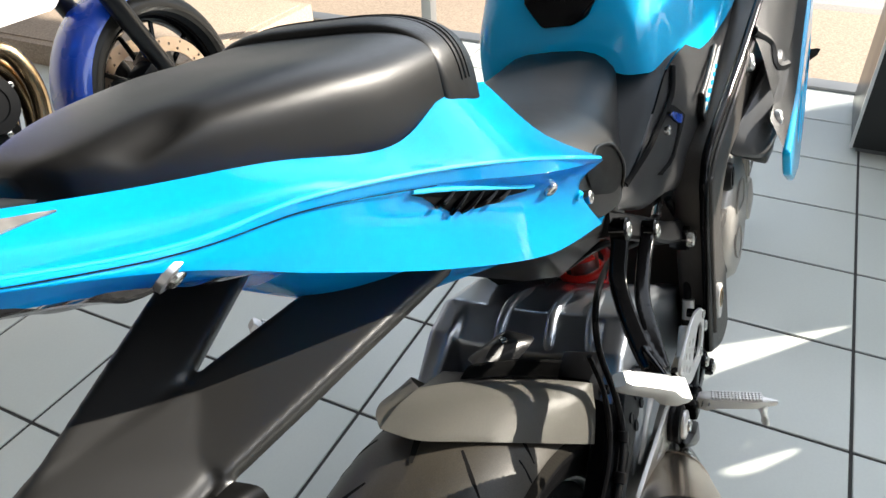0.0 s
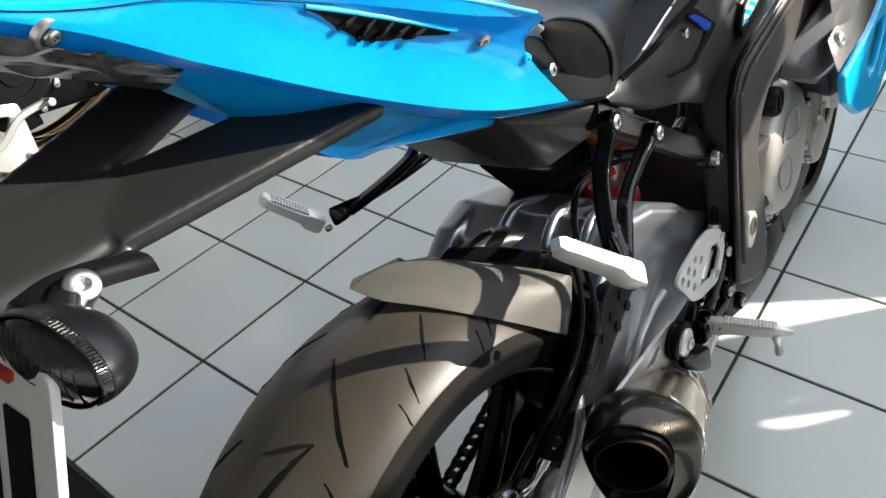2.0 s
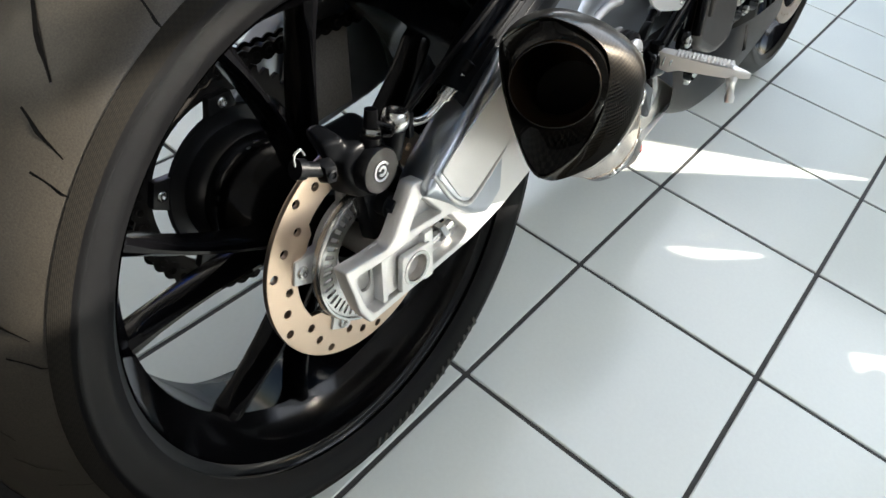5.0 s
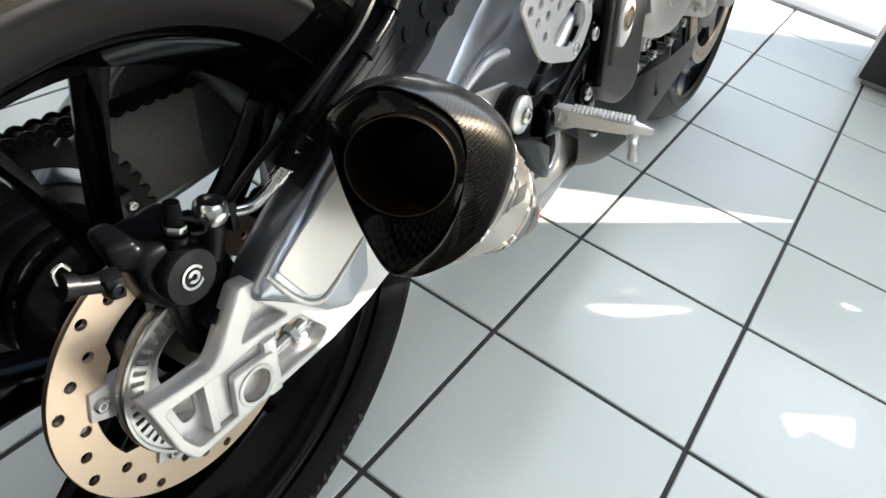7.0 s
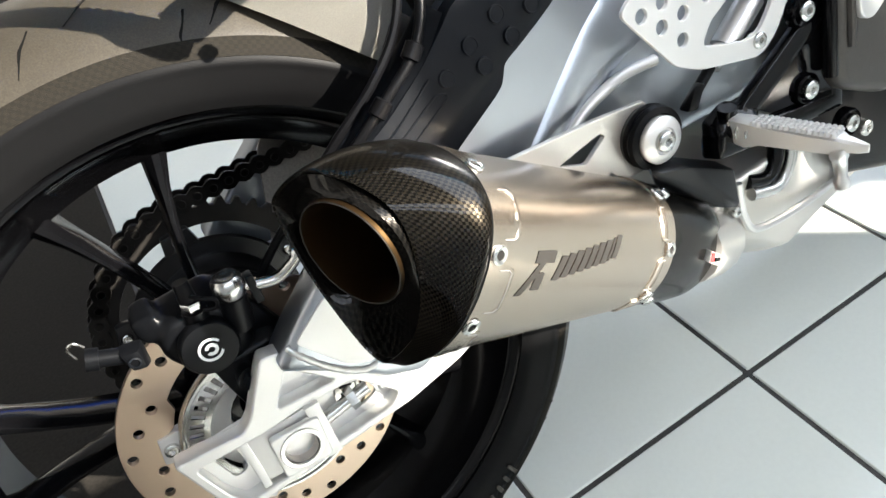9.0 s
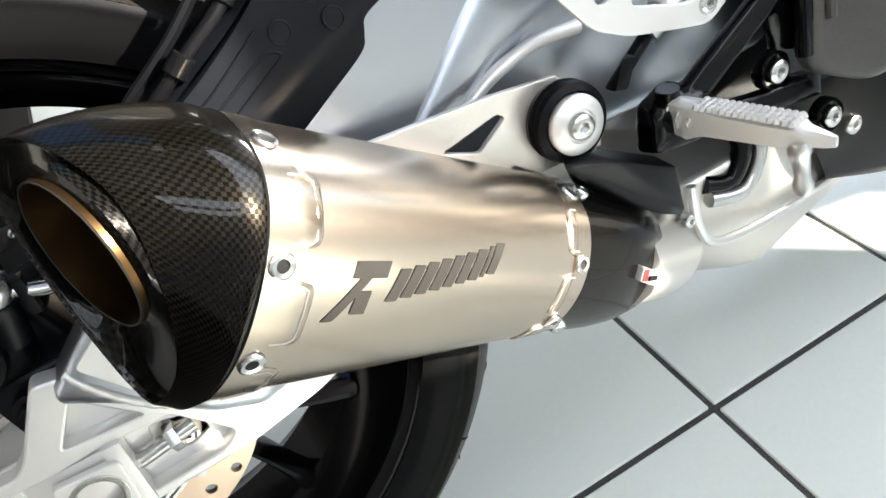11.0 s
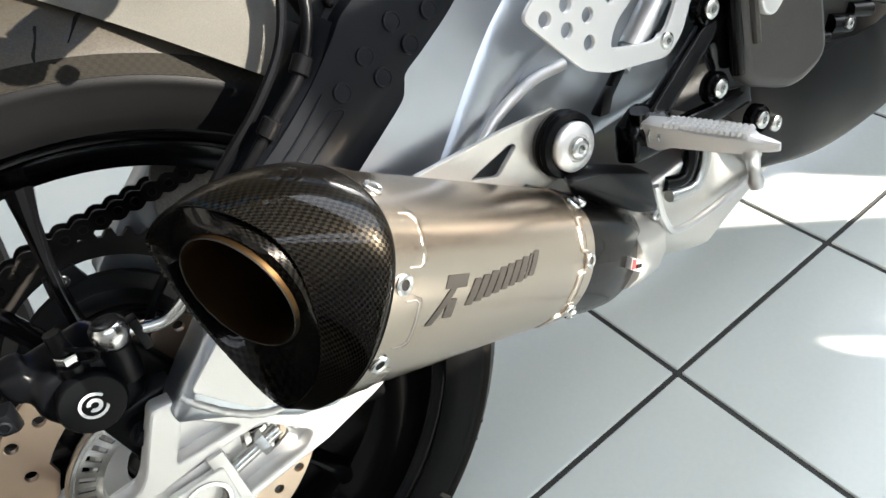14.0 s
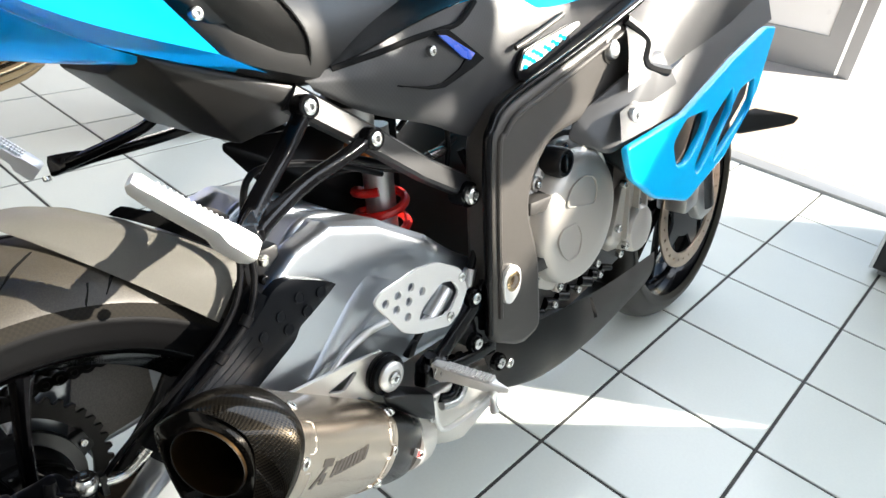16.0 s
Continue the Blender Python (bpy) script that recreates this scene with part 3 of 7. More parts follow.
part("hub", lathe([(-0.07, 0.02), (-0.07, 0.042), (-0.055, 0.052), (-0.03, 0.060), (0.0, 0.066), (0.03, 0.066), (0.06, 0.060), (0.075, 0.05), (0.075, 0.02)], 48, "y", AX), BLACK_GLOSS, wheel)


def spoke(a0, a1, r0, r1, y0, y1):
    """One tapered spoke from the hub (angle a0) to the barrel (angle a1)."""
    rings = []
    for i in range(7):
        f = i / 6
        a = radians(a0 + (a1 - a0) * f)
        r = r0 + (r1 - r0) * f
        w = 0.0066 - 0.0018 * math.sin(math.pi * f) + 0.004 * f ** 6
        d = 0.020 - 0.005 * f
        y = y0 + (y1 - y0) * f
        c = AX + Vector((r * math.cos(a), y, r * math.sin(a)))
        t = Vector((-math.sin(a), 0, math.cos(a)))
        n = Vector((0, 1, 0))
        rings.append([c + t * (u * w) + n * (v * d) for u, v in ((1, 0.5), (0.6, 1), (-0.6, 1), (-1, 0.5), (-0.8, -0.7), (-0.25, -1), (0.25, -1), (0.8, -0.7))])
    return loft(rings)


for k in range(5):
    c = 98 + 72 * k
    for s in (-1, 1):
        part("spoke", spoke(c + s * 4, c + s * 13, 0.055, 0.202, -0.03, -0.022), BLACK_GLOSS, wheel)

# sprocket and chain on the far side
part("sprocket", slab([((0.116 if i % 4 < 2 else 0.109) * math.cos(i * math.pi / 90), (0.116 if i % 4 < 2 else 0.109) * math.sin(i * math.pi / 90)) for i in range(180)], [disc_of(0, 0, 0.092, 60)], 0.006, 0.0006, Matrix.Translation(AX) @ side(0.098)), CHAIN, wheel, "dark steel chain sprocket")

carrier = part("sprocket_carrier", lathe([(0.060, 0.03), (0.060, 0.060), (0.080, 0.066), (0.093, 0.062), (0.093, 0.03)], 48, "y", AX), BLACK_SATIN, wheel)
for k in range(5):
    a = radians(k * 72 + 20)
    u, v = Vector((math.cos(a), 0, math.sin(a))), Vector((-math.sin(a), 0, math.cos(a)))
    part("carrier_arm", hull([AX + u * r + v * w + Vector((0, y, 0)) for r, w in ((0.055, 0.022), (0.055, -0.022), (0.096, 0.013), (0.096, -0.013)) for y in (0.085, 0.0955)], 0.002), BLACK_SATIN, carrier)
    bolt(carrier, AX + u * 0.088 + Vector((0, 0.085, 0)), (0, -1, 0), 0.006, STEEL)

eye = [(0.0090 * math.cos(a), 0.0090 * math.sin(a)) for a in (radians(-125 + 250 * i / 10) for i in range(11))]
waist = [(0.0079 + x, z) for x, z in eye] + [(0.0, 0.0056)] + [(-0.0079 - x, -z) for x, z in eye] + [(0.0, -0.0056)]
part("carrier_web", lathe([(0.080, 0.03), (0.084, 0.080), (0.088, 0.082), (0.090, 0.078), (0.088, 0.03)], 48, "y", AX), BLACK_SATIN, carrier)
link = mesh(join(*[slab(waist, (), 0.0022, 0.0004, side(y)) for y in (-0.0085, 0.0085)], *[lathe([(-0.0115, 0.0), (-0.0115, 0.0034), (-0.0108, 0.0040), (0.0108, 0.0040), (0.0115, 0.0034), (0.0115, 0.0)], 10, "y", (x, 0, 0)) for x in (-0.0079, 0.0079)], *[lathe([(-0.007, 0.0054), (0.007, 0.0054)], 10, "y", (x, 0, 0)) for x in (-0.0079, 0.0079)]), 40)
link.materials.append(CHAIN)
chain = part("chain", lathe([(-0.006, 0.003), (0.006, 0.003)], 8, "y", AX + Vector((0, 0.098, 0.1165))), CHAIN, bike, "oily dark steel drive chain")
run = []
Rc = 0.1165
for i in range(23):
    a = radians(262 - i * 172 / 22)
    run.append((0.008 + Rc * math.cos(a), 0.32 + Rc * math.sin(a), a - math.pi / 2))
ux, uz = 0.008 + Rc * math.cos(radians(90)), 0.32 + Rc * math.sin(radians(90))
for i in range(1, 34):
    f = i * 0.0159 / 0.53
    run.append((ux + 0.52 * f, uz + 0.012 * f, math.atan2(0.012, 0.52)))
for i in range(1, 30):
    f = i * 0.0175 / 0.5
    run.append((-0.012 + 0.5 * f, 0.204 + 0.15 * f, math.atan2(0.15, 0.5)))
for x, z, a in run:
    part("link", link, None, chain, m=Matrix.Translation((x, 0.098, z)) @ Matrix.Rotation(-a, 4, "Y"))

# brake disc with its carrier and sensor ring
holes = []
for k in range(30):
    a = radians(k * 12)
    r = (0.088, 0.0955, 0.103)[k % 3] - 0.0005
    holes.append(disc_of(r * math.cos(a), r * math.sin(a), 0.0039, 12))
ring_in = [((0.0785 if (i % 12) > 2 else 0.071) * math.cos(i * math.pi / 30), (0.0785 if (i % 12) > 2 else 0.071) * math.sin(i * math.pi / 30)) for i in range(60)]
disc = part("brake_disc", slab(disc_of(0, 0, 0.110, 72), [ring_in] + holes, 0.005, 0.0005, Matrix.Translation(AX) @ side(-0.085)), DISC_STEEL, wheel, "drilled steel brake disc with warm light in its colour")
for k in range(5):
    a = radians(169 + 72 * k)
    u = Vector((math.cos(a), 0, math.sin(a)))
    v = Vector((-math.sin(a), 0, math.cos(a)))
    c = AX + Vector((0, -0.087, 0))
    part("carrier_arm", hull([c + u * r + v * w + Vector((0, y, 0)) for r, w in ((0.046, 0.018), (0.046, -0.018), (0.083, 0.011), (0.083, -0.011)) for y in (-0.003, 0.006)], 0.001), ALU_WHITE, disc)
    bolt(disc, c + u * 0.0755 + Vector((0, -0.003, 0)), (0, -1, 0), 0.0058, STEEL)
part("carrier_ring", slab(disc_of(0, 0, 0.052, 48), [disc_of(0, 0, 0.03, 24)], 0.012, 0.001, Matrix.Translation(AX) @ side(-0.08)), ALU_WHITE, disc)
sl = [[(r * math.cos(radians(k * 7.5 + s)), r * math.sin(radians(k * 7.5 + s))) for r, s in ((0.0525, -1.7), (0.0625, -1.7), (0.0625, 1.7), (0.0525, 1.7))] for k in range(48)]
sensor = part("sensor_ring", slab(disc_of(0, 0, 0.0665, 72), [disc_of(0, 0, 0.048, 36)] + sl, 0.002, 0.0002, Matrix.Translation(AX) @ side(-0.1005)), STEEL, disc, "slotted steel speed sensor ring")
part("sensor_rim", lathe([(-0.1005, 0.0640), (-0.1030, 0.0660), (-0.1030, 0.0680), (-0.1005, 0.0695), (-0.096, 0.0697), (-0.094, 0.069)], 72, "y", AX), STEEL, disc)
# ---- exhaust: titanium can with carbon ends ----
E_AX = Vector((-0.7884, -0.2348, 0.5686)).normalized()
E_C = Vector((0.1281, -0.2060, 0.4707))
E_X = Vector((0, -1, 0))
E_X = (E_X - E_AX * E_X.dot(E_AX)).normalized()
E_Y = E_X.cross(E_AX)
if E_Y.z < 0:
    E_Y = -E_Y
# rounded triangles with the point downwards: the can's rear edge, its front edge, the lip of the end cap
CAN_REAR = [(0.005, 0.043), (0.026, 0.0395), (0.044, 0.0315), (0.054, 0.0205), (0.059, 0.006), (0.0612, -0.016), (0.058, -0.038), (0.049, -0.058), (0.035, -0.075), (0.016, -0.087), (-0.004, -0.081), (-0.030, -0.050), (-0.046, -0.018), (-0.049, 0.012), (-0.040, 0.031), (-0.018, 0.042)]
CAN_FRONT = [(0.002, 0.041), (0.020, 0.037), (0.034, 0.028), (0.042, 0.016), (0.047, 0.002), (0.049, -0.014), (0.046, -0.030), (0.039, -0.045), (0.028, -0.057), (0.013, -0.066), (-0.003, -0.061), (-0.022, -0.040), (-0.034, -0.016), (-0.037, 0.008), (-0.031, 0.026), (-0.015, 0.038)]
CAP_LIP = [(0.002, 0.0205), (0.014, 0.0195), (0.024, 0.0165), (0.031, 0.0115), (0.0365, 0.002), (0.039, -0.012), (0.040, -0.028), (0.037, -0.048), (0.030, -0.066), (0.015, -0.086), (0.003, -0.0845), (-0.014, -0.065), (-0.029, -0.042), (-0.0405, -0.014), (-0.037, -0.001), (-0.018, 0.017)]
CAN_LONG = 0.222


def at_can(s, x, y):
    return E_C + E_AX * s + E_X * x + E_Y * y


def outline(s, n=96):
    """The can's outline in its own plane, s along the axis from the carbon cap's edge."""
    f = min(max(-s / CAN_LONG, 0.0), 1.0)
    ring = spline([(a + (p - a) * f, b + (q - b) * f, 0) for (a, b), (p, q) in zip(CAN_REAR, CAN_FRONT)], 96, True)
    for _ in range(40):
        ring = [ring[i - 1] * 0.25 + ring[i] * 0.5 + ring[(i + 1) % 96] * 0.25 for i in range(96)]
    return ring if n == 96 else spline(ring, n, True)


def can(s, out=0.0, n=96):
    """A section of the can, out metres proud of it."""
    ring = outline(s, n)
    pts = []
    for i, p in enumerate(ring):
        t = (ring[(i + 1) % n] - ring[i - 1]).normalized()
        pts.append(at_can(s, p.x - t.y * out, p.y + t.x * out))
    return pts


def can_point(s, y, out=0.0004):
    """A place on the can's outer side at height y in its section, and the way out of the metal there."""
    ring = outline(s, 200)
    i = min((k for k in range(200) if ring[k].x > 0.004), key=lambda k: abs(ring[k].y - y))
    t = (ring[(i + 1) % 200] - ring[i - 1]).normalized()
    way = (E_Y * t.x - E_X * t.y).normalized()
    return at_can(s, ring[i].x, y) + way * out, way


def cap_ring(f, k=1.0, ds=0.0, n=96):
    """A section of the end cap between the can's edge (0) and the slanted lip (1)."""
    w = f ** 1.7
    ring = spline([((a + (p - a) * w) * k, -0.022 + ((b + (q - b) * w) + 0.022) * k, 0) for (a, b), (p, q) in zip(CAN_REAR, CAP_LIP)], n, True)
    return [at_can((0.0503 - 0.511 * p.x + 0.465 * p.y + 0.004) * f + ds, p.x, p.y) for p in ring]


PIPE_C = Vector((0.0804, -0.2186, 0.4778))
PIPE_N = Vector((-0.889, -0.458, -0.008)).normalized()
PIPE_X = (E_X - PIPE_N * E_X.dot(PIPE_N)).normalized()
PIPE_Y = (E_Y - PIPE_N * E_Y.dot(PIPE_N) - PIPE_X * E_Y.dot(PIPE_X)).normalized()


def pipe_ring(r, depth, n=96):
    """A circle round the outlet pipe, depth metres down its bore, matched in angle to the lip."""
    ring = spline([(p, q, 0) for p, q in CAP_LIP], n, True)
    axis = PIPE_C - PIPE_N * min(depth, 0.03) - E_AX * max(depth - 0.03, 0.0)
    return [axis + (PIPE_X * math.cos(a) + PIPE_Y * math.sin(a)) * r for a in (math.atan2(p.y + 0.022, p.x) for p in ring)]


muffler = part("muffler", loft([can(-0.001 - (CAN_LONG - 0.001) * i / 16, n=144) for i in range(17)], cap=False), TITANIUM, bike, "brushed titanium silencer can")
end_cap = part("end_cap", loft([can(-0.003, 0.0002), can(-0.001, 0.0010), can(0.0, 0.0010)] + [cap_ring(f) for f in (0.12, 0.25, 0.38, 0.5, 0.62, 0.74, 0.84, 0.92, 0.97, 1.0)] + [cap_ring(1.0, 0.985, 0.0006), cap_ring(1.0, 0.970, -0.0008)], cap=False), CARBON, muffler, "glossy carbon-fibre end cap", smooth=50)
# darker carbon copy: the throat's weaker sun reflection is put into the colour
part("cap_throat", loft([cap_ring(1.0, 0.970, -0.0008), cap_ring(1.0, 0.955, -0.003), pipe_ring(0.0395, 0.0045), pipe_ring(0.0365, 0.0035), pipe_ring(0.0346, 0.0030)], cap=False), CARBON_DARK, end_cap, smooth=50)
part("outlet", loft([pipe_ring(0.0346, 0.012), pipe_ring(0.0344, 0.0004)], cap=False), OUTLET, muffler)
part("outlet_rim", tube(pipe_ring(0.0338, 0.0)[::2] + pipe_ring(0.0338, 0.0)[:1], 0.0005, 8), CHAIN, muffler)
part("outlet_bore", loft([pipe_ring(0.0332, 0.0002), pipe_ring(0.0330, 0.02), pipe_ring(0.0322, 0.06), pipe_ring(0.031, 0.12)], cap=False), OUTLET, muffler, "heat-tinted outlet pipe, sooty inside")
part("outlet_soot", loft([pipe_ring(0.0310, 0.118), pipe_ring(0.004, 0.12)], cap=True), SOOT_AND_HOLES, muffler)
# rear and front straps: a narrow band with long pressed lobes between hollow rivets
for s0, s1, lobe, marks, nm in ((-0.002, -0.0155, -0.027, (0.0385, 0.0, -0.044, -0.083), "rear_strap"), (-0.219, -0.207, -0.199, (0.0345, 0.0, -0.040, -0.064), "front_strap")):
    strap_ob = part(nm, loft([can(s0, 0.0001), can(s0, 0.0010), can(s1, 0.0010), can(s1, 0.0001)], cap=False), TITANIUM, muffler, smooth=30)
    sm = (s0 + s1) / 2
    for y in marks[:3]:
        q, way = can_point(sm, y, 0.0010)
        part("rivet", lathe([(0.0, 0.0060), (0.0012, 0.0058), (0.0018, 0.0048), (0.0015, 0.0036), (0.0013, 0.0029), (-0.001, 0.0027)], 24, "z"), STEEL, strap_ob, m=aim(q, way))
        # flat black disc: the shade inside the hollow rivet as colour
        part("rivet_hole", lathe([(0.0004, 0.0028), (0.0004, 0.0)], 14, "z"), SOOT_AND_HOLES, strap_ob, m=aim(q, way))
    for ya, yb in zip(marks, marks[1:]):
        a, b = ya - (ya - yb) * 0.13, yb + (ya - yb) * 0.13
        rows = []
        for i in range(13):
            f = i / 12
            e = lobe + (s1 - lobe) * max(0.0, 1 - min(f, 1 - f) / 0.10) * 0.9
            y = a + (b - a) * f
            rows.append([can_point(s1 + (e - s1) * g, y, o)[0] for g, o in ((0.0, 0.0008), (0.85, 0.0009), (0.97, 0.0006), (1.0, 0.0001))])
        part("pressed_lobe", loft(rows, cap=False, closed=False), TITANIUM, strap_ob, smooth=50)
        rim = [(s1 + (lobe - s1) * g, a + (b - a) * f) for f, g in ((0.10, -0.25), (0.10, 0.45), (0.16, 0.70), (0.5, 0.72), (0.84, 0.70), (0.90, 0.45), (0.90, -0.25))]
        part("pressed_window", tube([can_point(s, y, 0.0010)[0] for s, y in rim], 0.0004, 6), ENGINE, strap_ob)
part("strap_edge", tube(can(-0.0012, 0.0008)[::2] + can(-0.0012, 0.0008)[:1], 0.0007, 6), SIPE, muffler)


def decal(s0, s1, lean, y0, y1, out=0.0004):
    """A slanted bar on the can from height y0 to y1."""
    bm = bmesh.new()
    vs = []
    for i in range(6):
        f = i / 5
        vs.append([bm.verts.new(can_point(s + lean * f, y0 + (y1 - y0) * f, out)[0]) for s in (s0, (s0 + s1) / 2, s1)])
    for a, b in zip(vs, vs[1:]):
        for k in (0, 1):
            bm.faces.new((a[k], a[k + 1], b[k + 1], b[k]))
    return bm


# the maker's mark: plain slanted shapes
x = -0.066
for k, w in enumerate((0.0066, 0.0066, 0.0066, 0.0066, 0.0062, 0.0062, 0.0066, 0.0026, 0.0062)):
    low = -0.0175 + 0.0125 * k / 8
    part("lettering_bar", decal(x, x - w, -0.0055, low, low + 0.0155), DARK_MARK, muffler)
    x -= w + 0.0019
part("emblem", join(decal(-0.034, -0.040, -0.017, -0.026, -0.004), decal(-0.048, -0.056, -0.001, -0.023, -0.012), decal(-0.045, -0.064, -0.001, -0.006, 0.0015)), DARK_MARK, muffler, "dark engraved emblem")

# carbon elbow shield, link pipe, hanger and its rubber-mounted bolt
el = [can(-0.217, -0.0012, 60)]
for s, k, dx, dy in ((-0.226, 0.975, 0, 0), (-0.250, 0.98, 0, 0), (-0.275, 0.975, -0.001, 0), (-0.300, 0.95, -0.002, 0.001), (-0.322, 0.88, -0.005, 0.0), (-0.341, 0.74, -0.009, -0.001), (-0.355, 0.52, -0.013, -0.003), (-0.361, 0.22, -0.016, -0.004)):
    el.append([at_can(s, p.x * k + dx, -0.010 + (p.y + 0.010) * k + dy) for p in outline(-CAN_LONG, 60)])
shield = part("elbow_shield", loft(el), CARBON_DARK, muffler, "glossy carbon-fibre elbow shield", smooth=60)


def on_elbow(s, y, out=0.0):
    k = 0.955
    p = min(outline(-CAN_LONG, 200), key=lambda q: abs(q.y * k - y) + (1 if q.x < 0.004 else 0))
    return at_can(s, p.x * k - 0.002 + out, y)


part("badge", hull([on_elbow(-0.291 - 0.0115 * a, -0.007 + 0.0048 * b - 0.002 * a, 0.0045 + 0.0012 * c - 0.001 * a) for a in (-1, 1) for b in (-1, 1) for c in (-5, 1)], 0.0004), ALU_WHITE, shield, "small silver and red badge")
part("badge_red", hull([on_elbow(-0.2835 - 0.003 * a, -0.0055 + 0.0040 * b, 0.0062 + 0.0008 * c) for a in (-1, 1) for b in (-1, 1) for c in (-2, 1)], 0), RED, shield)
part("badge_bar", hull([on_elbow(-0.2945 - 0.006 * a, -0.0075 + 0.0016 * b, 0.0056 + 0.0008 * c - 0.001 * a) for a in (-1, 1) for b in (-1, 1) for c in (-2, 1)], 0), SIPE, shield)
for s, y in ((-0.2285, 0.036), (-0.2285, -0.047)):
    q, way = can_point(-CAN_LONG, y, 0.0)
    bolt(muffler, q + E_AX * (s + CAN_LONG), way, 0.0055, STEEL)
presilencer = part("presilencer", hull([(0.425, -0.115, 0.245), (0.43, -0.125, 0.30), (0.56, -0.12, 0.30), (0.66, -0.11, 0.245), (0.655, -0.105, 0.21), (0.54, -0.10, 0.165), (0.45, -0.09, 0.20), (0.40, 0.10, 0.20), (0.43, 0.10, 0.30), (0.66, 0.10, 0.245), (0.52, 0.09, 0.14), (0.42, 0.09, 0.15)], 0.008, 3), PIPE_PALE, bike, "pale metal exhaust chamber under the engine")
part("chamber_rib", tube([(0.452, -0.128, 0.30), (0.455, -0.129, 0.262), (0.475, -0.128, 0.238), (0.56, -0.116, 0.222), (0.655, -0.108, 0.225)], 0.004, 8, 20), ALU_WHITE, presilencer)
bolt(presilencer, (0.447, -0.128, 0.272), (0, -1, 0), 0.006, STEEL)
part("link_pipe", tube([(0.36, -0.155, 0.29), (0.42, -0.12, 0.25), (0.48, -0.06, 0.22)], 0.030, 16, 10), PIPE_PALE, bike)
part("heat_plate", hull([(0.325, -0.172, 0.388), (0.36, -0.176, 0.378), (0.408, -0.170, 0.350), (0.411, -0.170, 0.310), (0.388, -0.168, 0.322), (0.335, -0.160, 0.368), (0.335, -0.148, 0.395), (0.405, -0.150, 0.355), (0.408, -0.155, 0.315)], 0.003), PLASTIC_SMOOTH, bike, "black plastic heat shield")
hanger = part("exhaust_hanger", slab([(0.185, 0.447), (0.30, 0.440), (0.345, 0.435), (0.372, 0.405), (0.368, 0.378), (0.318, 0.380), (0.305, 0.392), (0.285, 0.388), (0.24, 0.418)], [rounded([(0.262, 0.420), (0.302, 0.428), (0.306, 0.424), (0.285, 0.410)], 0.003)], 0.005, 0.0008, side(-0.146)), PIPE_PALE, bike, "thin pale metal exhaust bracket")
HB = Vector((0.342, -0.1465, 0.408))
part("rubber_bush", lathe([(-0.002, 0.0), (-0.002, 0.0245), (-0.006, 0.0255), (-0.009, 0.0238), (-0.012, 0.0255), (-0.016, 0.0245), (-0.018, 0.02)], 32, "y", HB), CABLE, hanger)
part("washer", lathe([(-0.016, 0.0185), (-0.0195, 0.0188), (-0.0207, 0.0180), (-0.0225, 0.0125), (-0.0232, 0.0105), (-0.0215, 0.0098), (-0.0215, 0.0)], 36, "y", HB + Vector((0, -0.001, 0))), ALU_WHITE, hanger, "flat silver washer")
bolt(hanger, HB + Vector((0, -0.0235, 0)), (0, -1, 0), 0.0085, STEEL)

# ---- swingarm ----
def beam(stations, flip=1):
    """An arm of box section with rounded corners: (x, z_low, z_high, y_in, y_out)."""
    rings = []
    for x, z0, z1, yi, yo in stations:
        h, r = (z1 - z0), 0.008
        pts = []
        for cy, cz, a0 in ((yo, z1, 90), (yo, z0, 180), (yi, z0, 270), (yi, z1, 0)):
            oy = cy + (r if cy == yo else -r)
            oz = cz + (-r if cz == z1 else r)
            for k in range(4):
                a = radians(a0 + 90 * k / 3)
                pts.append((x, oy + r * math.cos(a), oz + r * math.sin(a)))
        if flip < 0:
            pts = [(x, -y, z) for x, y, z in pts]
        rings.append(pts)
    return rings


ARM = [(0.020, 0.380, 0.390, -0.112, -0.146), (0.036, 0.370, 0.4045, -0.110, -0.147), (0.060, 0.352, 0.424, -0.110, -0.147), (0.085, 0.330, 0.442, -0.108, -0.147), (0.11, 0.318, 0.461, -0.106, -0.146), (0.14, 0.322, 0.486, -0.102, -0.138), (0.17, 0.328, 0.512, -0.100, -0.130), (0.21, 0.335, 0.545, -0.098, -0.126), (0.26, 0.355, 0.583, -0.09, -0.124), (0.31, 0.366, 0.596, -0.085, -0.123), (0.38, 0.374, 0.575, -0.08, -0.122), (0.46, 0.374, 0.530, -0.08, -0.122), (0.53, 0.378, 0.485, -0.08, -0.124), (0.58, 0.40, 0.455, -0.08, -0.124)]
swingarm = part("swingarm", melt(join(loft([[Vector(p) for p in r] for r in beam(ARM)]), loft([[Vector(p) for p in r] for r in beam(ARM, -1)]),
    loft([[Vector((x, y, z)) for x, z in spline_xz] for y, spline_xz in [(yy, [(0.255, 0.50 + dz), (0.265, 0.575 + dz), (0.31, 0.602 + dz), (0.385, 0.583 + dz), (0.47, 0.535 + dz), (0.54, 0.478 + dz), (0.56, 0.43), (0.50, 0.385), (0.38, 0.385), (0.30, 0.42)]) for yy, dz in ((-0.122, -0.02), (-0.11, -0.004), (-0.06, -0.008), (0.0, -0.012), (0.06, -0.008), (0.11, -0.004), (0.122, -0.02))]])), 0.0030, 4, 75), ALU, bike, "polished aluminium swingarm with welded ribs", smooth=38)
